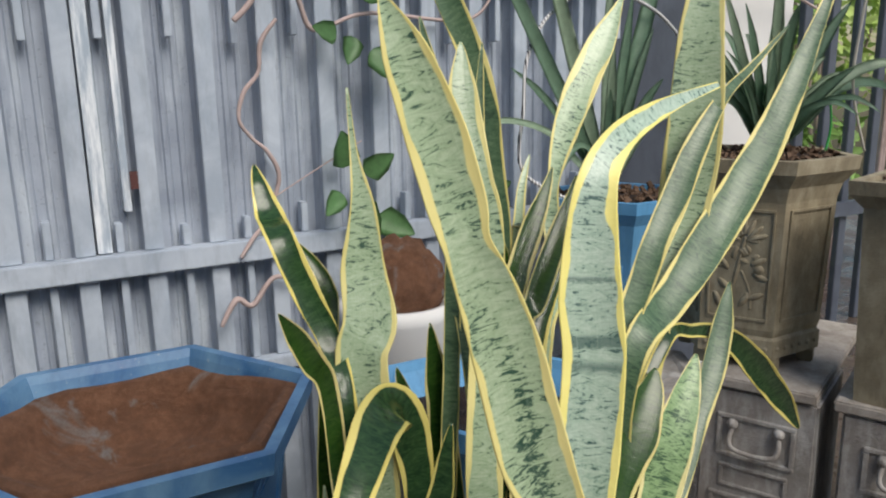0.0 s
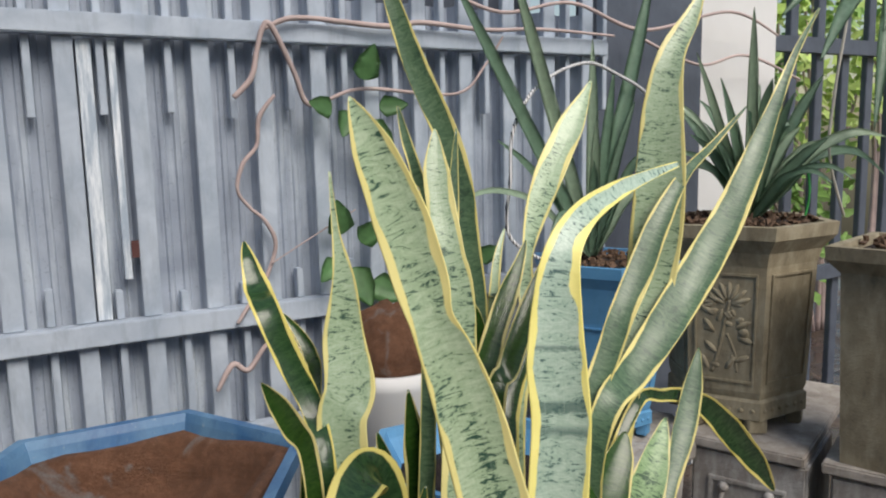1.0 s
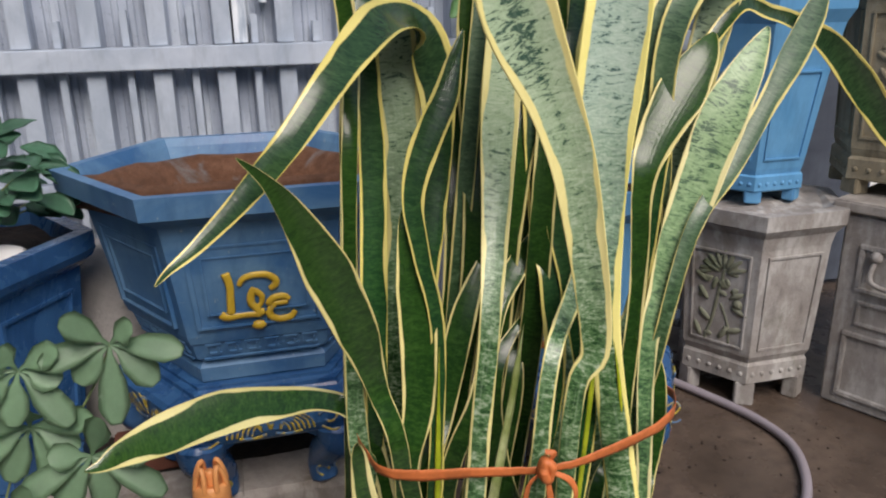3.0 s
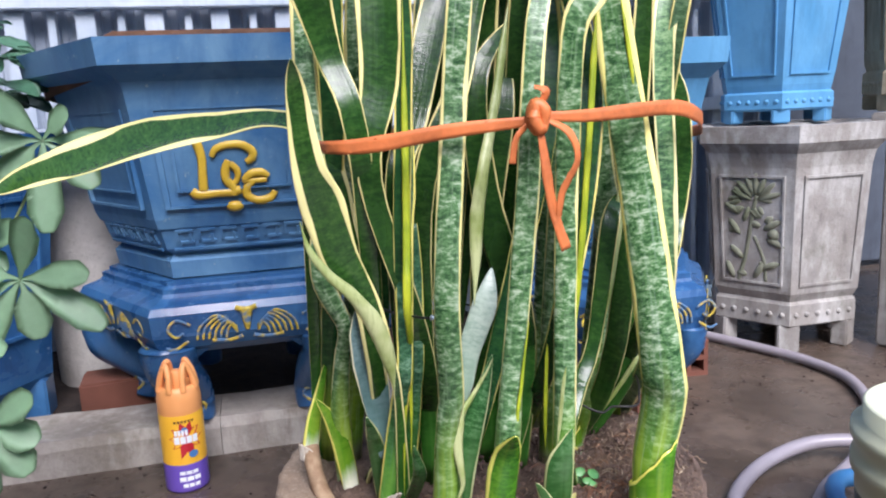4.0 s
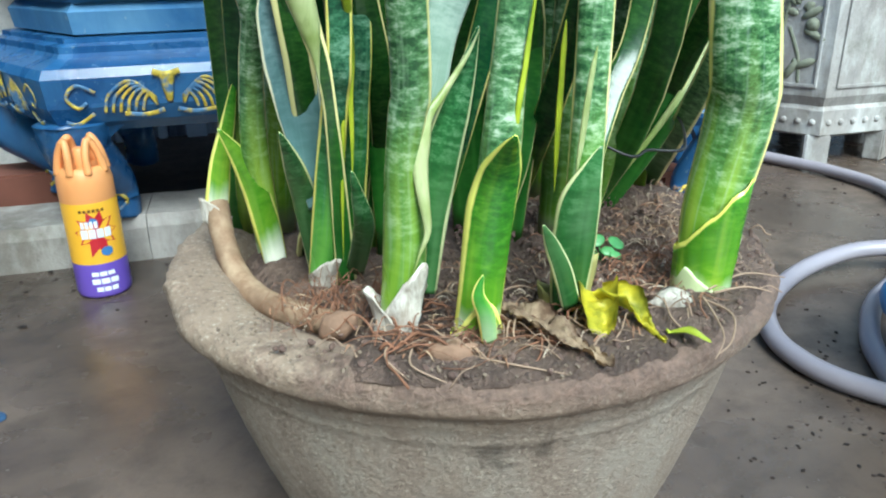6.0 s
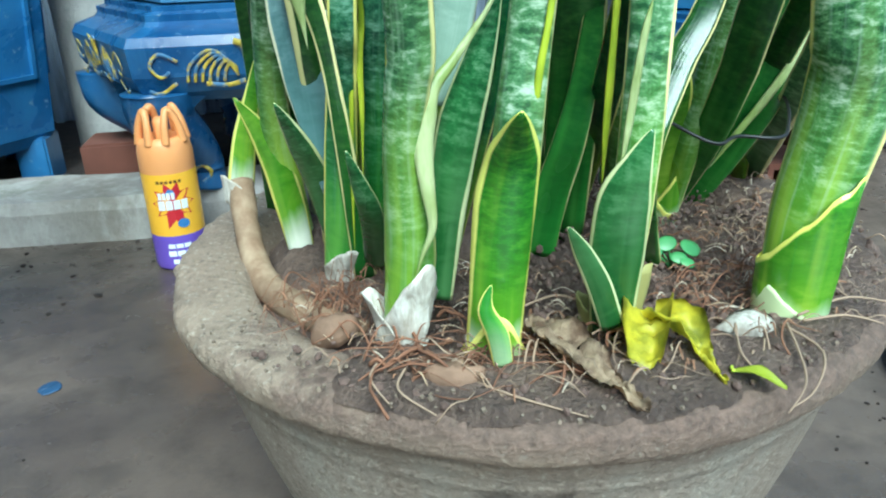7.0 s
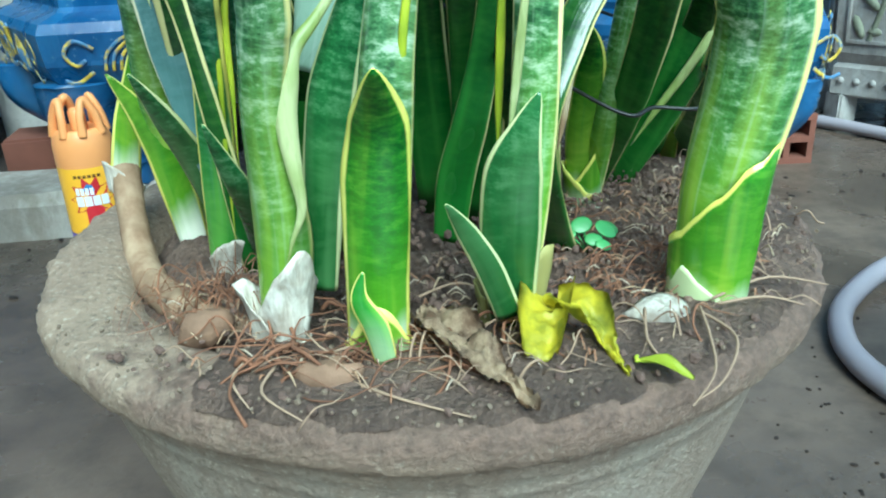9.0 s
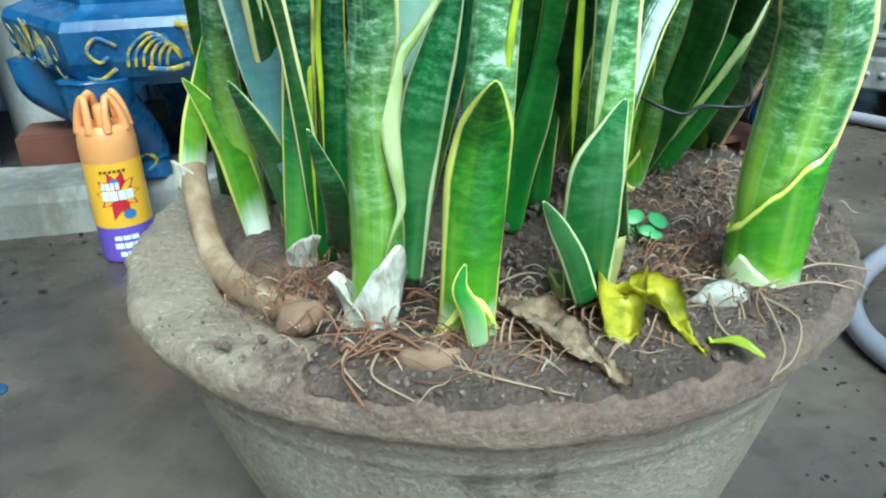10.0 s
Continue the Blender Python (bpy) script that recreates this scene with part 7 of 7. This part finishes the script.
# ---------------------------------------------------------------- other plants
def blade_leaf(bm, pts, widths, fold=0.25, cols=5, twist=(0, 0, 1), wav=0.0):
    """A leaf blade along a smooth line, folded along its middle."""
    line = smooth_line(pts, 5)
    n = len(line)
    rows = []
    for i, p in enumerate(line):
        d = (line[min(i + 1, n - 1)] - line[max(i - 1, 0)]).normalized()
        side = d.cross(Vector(twist))
        side = side.normalized() if side.length > 0.02 else Vector((1, 0, 0))
        up = side.cross(d)
        w = np.interp(i / (n - 1), np.linspace(0, 1, len(widths)), widths) / 2
        row = []
        for j in range(cols):
            u = -1 + 2 * j / (cols - 1)
            row.append(bm.verts.new(p + side * (u * w) + up * (fold * w * abs(u) + wav * w * noise.noise((p.x * 40 + u * 2, p.y * 40, p.z * 40)))))
        rows.append(row)
    for a, c in zip(rows, rows[1:]):
        for j in range(cols - 1):
            f = bm.faces.new((a[j], a[j + 1], c[j + 1], c[j]))
            f.smooth = True
    return bm


def foliage(name, col, vary=0.35, rough=0.4, scale=60):
    m = Mat(name, rough)
    a = m.noise(scale, 3)
    rnd = m.n("ObjectInfo")
    isl = m.n("NewGeometry")
    hsv = m.n("HueSaturation", Hue=0.5, Saturation=1.0)
    m.link(m.mix(a, tuple(c * (1 - vary) for c in col), tuple(min(1, c * (1 + vary)) for c in col)), hsv.inputs["Color"])
    m.link(m.math("ADD", 0.75, m.math("MULTIPLY", m.math("ADD", rnd.outputs["Random"], isl.outputs["Random Per Island"]), 0.25)), hsv.inputs["Value"])
    m.color(hsv.outputs[0])
    m.bump(a, 0.2, 0.001)
    return m.m


PALM = foliage("palmate_green", rgb("8caf8c"), 0.2)
STALK = foliage("stalk_green", rgb("8a9a6a"), 0.2)
umbrella = empty("umbrella_plant", (-0.12, 0.9, 0))
tagged(umbrella, "young umbrella plant with palmate grey-green leaves and thin stalks", "plant")
for (cx, cy, cz), n, L, tilt, turn in (((0.168, 0.9, 0.54), 7, 0.066, 0.35, 0.2), ((0.125, 0.9, 0.387), 7, 0.072, 0.5, 0.5), ((0.06, 0.9, 0.52), 7, 0.06, 0.3, 0.9), ((0.085, 0.85, 0.235), 7, 0.066, 0.4, 0.1), ((0.055, 0.92, 0.43), 7, 0.07, 0.45, 0.6), ((0.02, 0.88, 0.33), 7, 0.07, 0.5, 0.3)):
    C = Vector((cx, cy, cz))
    L *= 1.3
    for k in range(n):
        a = turn + math.tau * k / n
        rr = 0.85 + 0.25 * math.sin(k * 2.3 + cx * 50)
        out = Vector((math.cos(a), -0.25, math.sin(a) * 0.75 - tilt * 0.45)).normalized()
        bm = bmesh.new()
        droop = Vector((0, 0, -0.012))
        blade_leaf(bm, [C, C + out * 0.014, C + out * L * 0.5 * rr + droop * 0.2, C + out * L * 0.8 * rr + droop * 0.6, C + out * L * rr + droop], [0.002, 0.008, 0.034, 0.038, 0.012], 0.14, twist=(0.1, -1.0, 0.7))
        bmesh.ops.solidify(bm, geom=bm.faces[:], thickness=0.0006)
        loose("leaflet", bm, PALM, umbrella)
    bm = bmesh.new()
    tube(bm, [C, C + Vector((-0.04, 0.02, -0.08)), (-0.05 + cx * 0.3, 0.92, cz * 0.5), (-0.12, 0.9, 0.0)], [0.0012, 0.0018, 0.002, 0.003], 6)
    loose("stalk", bm, STALK, umbrella)

HERB = foliage("herb_green", rgb("5c8c70"), 0.3)
herb = empty("leafy_herb", (-0.15, 1.42, 0.52))
tagged(herb, "bushy herb with rounded green leaves in the deep-blue pot", "plant")
rg = random.Random(11)
for k in range(60):
    a = rg.uniform(0, math.tau)
    r = 0.15 * math.sqrt(rg.random())
    z = 0.60 + 0.21 * rg.random() * (1.25 - r / 0.2)
    C = Vector((-0.135 + r * math.cos(a), 1.43 + r * 0.8 * math.sin(a), z))
    out = Vector((math.cos(a + rg.uniform(-0.8, 0.8)), math.sin(a) - 0.5, rg.uniform(-0.35, 0.25))).normalized()
    L = rg.uniform(0.065, 0.1)
    bm = bmesh.new()
    blade_leaf(bm, [C, C + out * L * 0.3, C + out * L * 0.65 + Vector((0, 0, -0.002)), C + out * L + Vector((0, 0, -0.01))], [0.006, 0.05, 0.052, 0.006], 0.2, twist=(rg.uniform(-0.3, 0.3), -0.4, 1), wav=0.15)
    bmesh.ops.solidify(bm, geom=bm.faces[:], thickness=0.0006)
    loose("leaf", bm, HERB, herb)
    if k % 3 == 0:
        bm = bmesh.new()
        tube(bm, [C, C.lerp(Vector((-0.19, 1.46, 0.52)), 0.5), (-0.19 + 0.02 * math.cos(a), 1.46 + 0.02 * math.sin(a), 0.515)], 0.0018, 5, samples=3)
        loose("stem", bm, STALK, herb)
bm = bmesh.new()
bmesh.ops.create_icosphere(bm, subdivisions=3, radius=0.03)
for v in bm.verts:
    v.co *= 1 + 0.25 * noise.noise(v.co * 40)
stone = part("stone", bm, WHITE, smooth=True)
stone.matrix_world = pose(-0.052, 1.36, 0.535) @ Matrix.Diagonal((1.2, 0.9, 0.7, 1))
tagged(stone, "chalky white stone lying on dark soil", "stone")

STRAP = foliage("strap_green", rgb("7c9a82"), 0.3, 0.35)
STRAP_PALE = foliage("strap_pale", rgb("a6bca2"), 0.25, 0.35)


def strap_plant(name, label, base, tips, width, mats):
    pl = empty(name, base)
    tagged(pl, label, "plant")
    B = Vector(base)
    for i, (tip, rise, w) in enumerate(tips):
        T = Vector(tip)
        bm = bmesh.new()
        mid = B.lerp(T, 0.45) + Vector((0, 0, rise))
        blade_leaf(bm, [B + (T - B) * 0.02, B.lerp(mid, 0.5), mid, mid.lerp(T, 0.55) + Vector((0, 0, rise * 0.35)), T], [width * w * 0.6, width * w, width * w, width * w * 0.8, 0.002], 0.35, twist=(-0.35, -0.75, 0.55))
        bmesh.ops.solidify(bm, geom=bm.faces[:], thickness=0.001)
        loose("leaf", bm, mats[i % len(mats)], pl)
    return pl


strap_plant("strap_leaf_plant", "dark green strap-leaved plant in a light blue pot", (1.5, 1.5, 0.95), [
    ((1.06, 1.45, 1.62), 0.0, 1.3), ((1.225, 1.46, 1.66), 0.0, 1.3), ((1.75, 1.55, 1.7), 0.0, 1.4), ((1.205, 1.48, 1.25), 0.03, 0.9), ((1.05, 1.42, 1.115), 0.08, 0.7),
    ((1.52, 1.38, 1.14), 0.06, 0.8), ((1.64, 1.5, 1.34), 0.02, 0.8), ((1.55, 1.56, 1.5), 0.0, 1.1), ((1.38, 1.55, 1.12), 0.06, 0.9), ((1.42, 1.4, 1.2), 0.03, 0.9),
    ((1.48, 1.46, 1.3), 0.0, 1.0), ((1.6, 1.42, 1.22), 0.03, 0.9), ((1.33, 1.45, 1.02), 0.08, 0.8), ((1.7, 1.46, 1.12), 0.06, 0.9), ((1.57, 1.5, 1.42), 0.0, 1.0)], 0.03, [STRAP, STRAP_PALE, STRAP])
tips = [((1.671, 1.3, 1.28), 0.03, 1), ((1.724, 1.3, 1.385), 0.02, 1), ((1.696, 1.35, 1.448), 0.0, 1), ((1.733, 1.4, 1.253), 0.03, 1), ((2.109, 1.3, 1.4), 0.03, 1.1), ((2.235, 1.2, 1.236), 0.08, 1.1), ((2.415, 1.3, 1.121), 0.12, 1.1), ((1.632, 1.35, 1.213), 0.04, 0.9), ((1.772, 1.25, 1.544), 0.0, 1.1)]
rg = random.Random(5)
for k in range(22):
    a = rg.uniform(0, math.tau)
    r = rg.uniform(0.1, 0.36)
    tips.append(((1.93 + r * math.cos(a), 1.36 + r * 0.7 * math.sin(a), 1.06 + rg.uniform(0.08, 0.34) * (1.15 - r)), rg.uniform(0.02, 0.08), rg.uniform(0.7, 1.1)))
strap_plant("orchid_plant", "clump of thick dark green strap leaves in a concrete pot", (1.92, 1.37, 1.02), tips, 0.032, [STRAP, STRAP, STRAP_PALE])
strap_plant("hanging_orchid", "long drooping dark green leaves of a hanging plant", (2.42, 1.3, 1.72), [((1.95, 1.2, 1.42), 0.06, 1.2), ((2.1, 1.15, 1.25), 0.1, 1.2), ((2.2, 1.2, 1.5), 0.05, 1.1), ((2.3, 1.1, 1.2), 0.1, 1.2), ((2.0, 1.35, 1.55), 0.05, 1.2), ((2.35, 1.2, 1.05), 0.1, 1.2), ((2.6, 1.2, 1.3), 0.1, 1.2), ((1.85, 1.25, 1.72), 0.04, 1.1)], 0.04, [STRAP])

# bark chips on the pots' soil
CHIP = foliage("bark_chip", rgb("5f4a3a"), 0.5, 0.9)
for (cx, cy, cz, R, n) in ((1.545, 1.5, 0.938, 0.15, 160), (1.89, 1.37, 1.028, 0.18, 200), (1.97, 0.93, 1.0, 0.13, 120)):
    bm = bmesh.new()
    for _ in range(n):
        a, r = rg.uniform(0, math.tau), R * math.sqrt(rg.random())
        s_ = rg.uniform(0.005, 0.013)
        bmesh.ops.create_cube(bm, size=1, matrix=Matrix.Translation((cx + r * math.cos(a), cy + r * math.sin(a), cz + rg.uniform(0, 0.01))) @ Matrix.Rotation(rg.uniform(0, 3), 4, (rg.random() - 0.5, rg.random() - 0.5, rg.random())) @ Matrix.Diagonal((s_ * 1.8, s_, s_ * 0.5, 1)))
    tagged(part("bark_chips", bm, CHIP), "brown bark chips covering the soil of a pot", "bark", kind="stuff")
bm = bmesh.new()
lathe(bm, [(0.172, 0.93), (0.1, 0.937), (0.02, 0.94)], 6, close_top=True)
part("soil", bm, DARK_SOIL, bp)

# ---------------------------------------------------------------- cords, vines and twigs
def cord(name, label, pts, r, col, cat="cord"):
    root = empty(name, pts[0])
    tagged(root, label, cat)
    bm = bmesh.new()
    tube(bm, pts, r if not cat == "vine" or isinstance(r, float) else [v * 0.9 for v in r], 6, samples=10)
    loose("strand", bm, col, root)
    return root


m = Mat("striped_cord", 0.6)
w_ = m.n("TexWave", Scale=45.0)
m.link(m.coord((1, 1, 1.0)), w_.inputs["Vector"])
m.color(m.ramp(w_.outputs[1], (0.18, (0.03, 0.03, 0.04)), (0.3, (0.8, 0.8, 0.8))))
cord("hanger_cord", "black and white twisted cord arched over the blue pot", [(1.36, 1.42, 0.94), (1.24, 1.48, 1.02), (1.24, 1.48, 1.164), (1.252, 1.48, 1.280), (1.332, 1.49, 1.378), (1.476, 1.5, 1.432), (1.586, 1.5, 1.404), (1.68, 1.5, 1.36), (1.745, 1.5, 1.29), (1.757, 1.5, 1.15), (1.75, 1.5, 0.95)], 0.0045, m.m)
cord("hanger_cord", "pale string hanging down beside the orchid", [(2.23, 1.3, 1.75), (2.197, 1.3, 1.549), (2.160, 1.3, 1.357), (2.149, 1.3, 1.193), (2.226, 1.3, 1.02)], 0.004, plain("pale_string", rgb("c9c4b8"), 0.8))
cord("plant_wire", "thin bright green wire standing in a pot", [(2.03, 1.3, 1.2), (2.055, 1.3, 1.173), (2.073, 1.3, 1.09), (2.049, 1.3, 1.0)], 0.003, plain("green_wire", rgb("2f9a48"), 0.4))
TWIG = plain("dry_twig", rgb("c0aca8"), 0.85, vary=0.35, scale=40, bump=0.4)
for pts, r in (
    ([(0.704, 1.85, 1.364), (0.747, 1.845, 1.411), (0.763, 1.845, 1.470), (0.780, 1.84, 1.527), (0.80, 1.835, 1.53), (0.851, 1.84, 1.427), (0.884, 1.85, 1.352), (0.936, 1.85, 1.359), (1.045, 1.855, 1.389), (1.313, 1.85, 1.378), (1.406, 1.845, 1.456), (1.463, 1.84, 1.535)], [0.008, 0.0085, 0.007, 0.0075, 0.008, 0.007, 0.0075, 0.006, 0.006, 0.005, 0.004, 0.003]),
    ([(0.784, 1.838, 1.526), (0.839, 1.835, 1.55), (0.91, 1.838, 1.555), (0.983, 1.835, 1.55), (1.108, 1.83, 1.545), (1.207, 1.835, 1.56), (1.4, 1.83, 1.55), (1.593, 1.83, 1.56), (1.871, 1.84, 1.555)], [0.006, 0.008, 0.007, 0.008, 0.0085, 0.008, 0.007, 0.006, 0.004]),
    ([(0.80, 1.84, 1.37), (0.762, 1.848, 1.318), (0.752, 1.85, 1.251), (0.715, 1.85, 1.205), (0.70, 1.85, 1.145), (0.73, 1.86, 1.10), (0.763, 1.85, 1.066), (0.786, 1.85, 1.002), (0.748, 1.85, 0.906), (0.711, 1.85, 0.86), (0.68, 1.845, 0.82)], [0.005, 0.007, 0.006, 0.007, 0.005, 0.005, 0.006, 0.0065, 0.006, 0.006, 0.005]),
    ([(0.62, 1.84, 0.66), (0.66, 1.84, 0.72), (0.7, 1.845, 0.7), (0.76, 1.85, 0.76), (0.84, 1.85, 0.73)], [0.006, 0.009, 0.008, 0.007, 0.004]),
    ([(1.0, 1.84, 1.62), (1.2, 1.83, 1.66), (1.45, 1.83, 1.60), (1.7, 1.83, 1.64), (2.0, 1.85, 1.58), (2.4, 1.86, 1.66), (2.7, 1.9, 1.6)], [0.006, 0.007, 0.006, 0.006, 0.007, 0.006, 0.004]),
    ([(0.77, 1.84, 0.96), (0.9, 1.838, 1.03), (1.0, 1.84, 1.08)], 0.0018),
    ([(2.0, 1.85, 1.55), (2.25, 1.85, 1.48), (2.5, 1.87, 1.52), (2.9, 1.95, 1.45)], 0.005),
):
    cord("dry_vine", "dry brown climbing vine stem on the metal fence", pts, r, TWIG, "vine")
POTHOS = foliage("vine_green", rgb("6f9c66"), 0.3)
vine = empty("climbing_vine", (1.0, 1.84, 1.3))
tagged(vine, "green heart-shaped vine leaves clinging to the metal fence", "vine")
for x, z, L, a in ((1.025, 1.41, 0.075, 1.3), (0.94, 1.335, 0.06, 2.9), (1.03, 1.30, 0.085, -0.9), (0.985, 1.33, 0.06, -2.0), (0.95, 1.02, 0.08, 1.8), (0.975, 0.93, 0.09, -1.2), (1.03, 0.885, 0.085, -0.5), (0.935, 0.955, 0.06, -2.4), (1.0, 1.0, 0.07, 0.6), (1.07, 1.34, 0.06, 0.1), (1.3, 0.95, 0.07, -1.0), (1.36, 0.92, 0.06, 0.4)):
    C = Vector((x, 1.825, z))
    out = Vector((math.cos(a), -0.35, math.sin(a))).normalized()
    bm = bmesh.new()
    blade_leaf(bm, [C, C + out * L * 0.25, C + out * L * 0.75, C + out * L * 1.25], [0.012, L * 0.95, L * 0.75, 0.003], 0.2, twist=(0, -1, 0.2), wav=0.1)
    bmesh.ops.solidify(bm, geom=bm.faces[:], thickness=0.0006)
    loose("leaf", bm, POTHOS, vine)

# greenery behind the open fence
# The lit copy carries bright daylight in its leaf colour.
GREENS = [foliage("far_leaf_lit", rgb("c4dc80"), 0.25, 0.5), foliage("far_leaf", rgb("8fb860"), 0.35, 0.5)]
for k, (cx, cz) in enumerate(((3.1, 1.0), (3.7, 1.3), (3.4, 0.5), (4.2, 0.8), (4.6, 1.5), (3.2, 1.7), (3.8, 2.0), (4.4, 2.2), (5.0, 1.9))):
    sh = empty("shrub", (cx, 2.9, 0))
    tagged(sh, "bright green leafy shrub behind the open fence", "shrub", "shrubs behind the fence")
    bm = bmesh.new()
    for i in range(420):
        a, b_, r = rg.uniform(0, math.tau), rg.uniform(-1, 1), rg.random() ** 0.4
        C = Vector((cx + 0.5 * r * math.cos(a), 3.0 + 0.3 * r * math.sin(a), cz + 0.45 * r * b_))
        out = Vector((rg.uniform(-1, 1), rg.uniform(-1, 0.2), rg.uniform(-0.9, 0.5))).normalized()
        L = rg.uniform(0.06, 0.12)
        blade_leaf(bm, [C, C + out * L * 0.4, C + out * L], [0.005, L * 0.5, 0.004], 0.2, cols=3, twist=(rg.uniform(-1, 1), -1, 0.3))
    crown = part("crown", bm, GREENS[k % 2], sh)
    crown.matrix_parent_inverse = sh.matrix_world.inverted()
    tagged(crown, kind="stuff")
    bm = bmesh.new()
    for i in range(4):
        tube(bm, [(cx + 0.05 * i, 3.0, 0), (cx + rg.uniform(-0.2, 0.2), 3.0, cz * 0.6), (cx + rg.uniform(-0.4, 0.4), 3.0, cz + 0.2)], [0.02, 0.014, 0.006], 7)
    loose("trunk", bm, TWIG, sh)
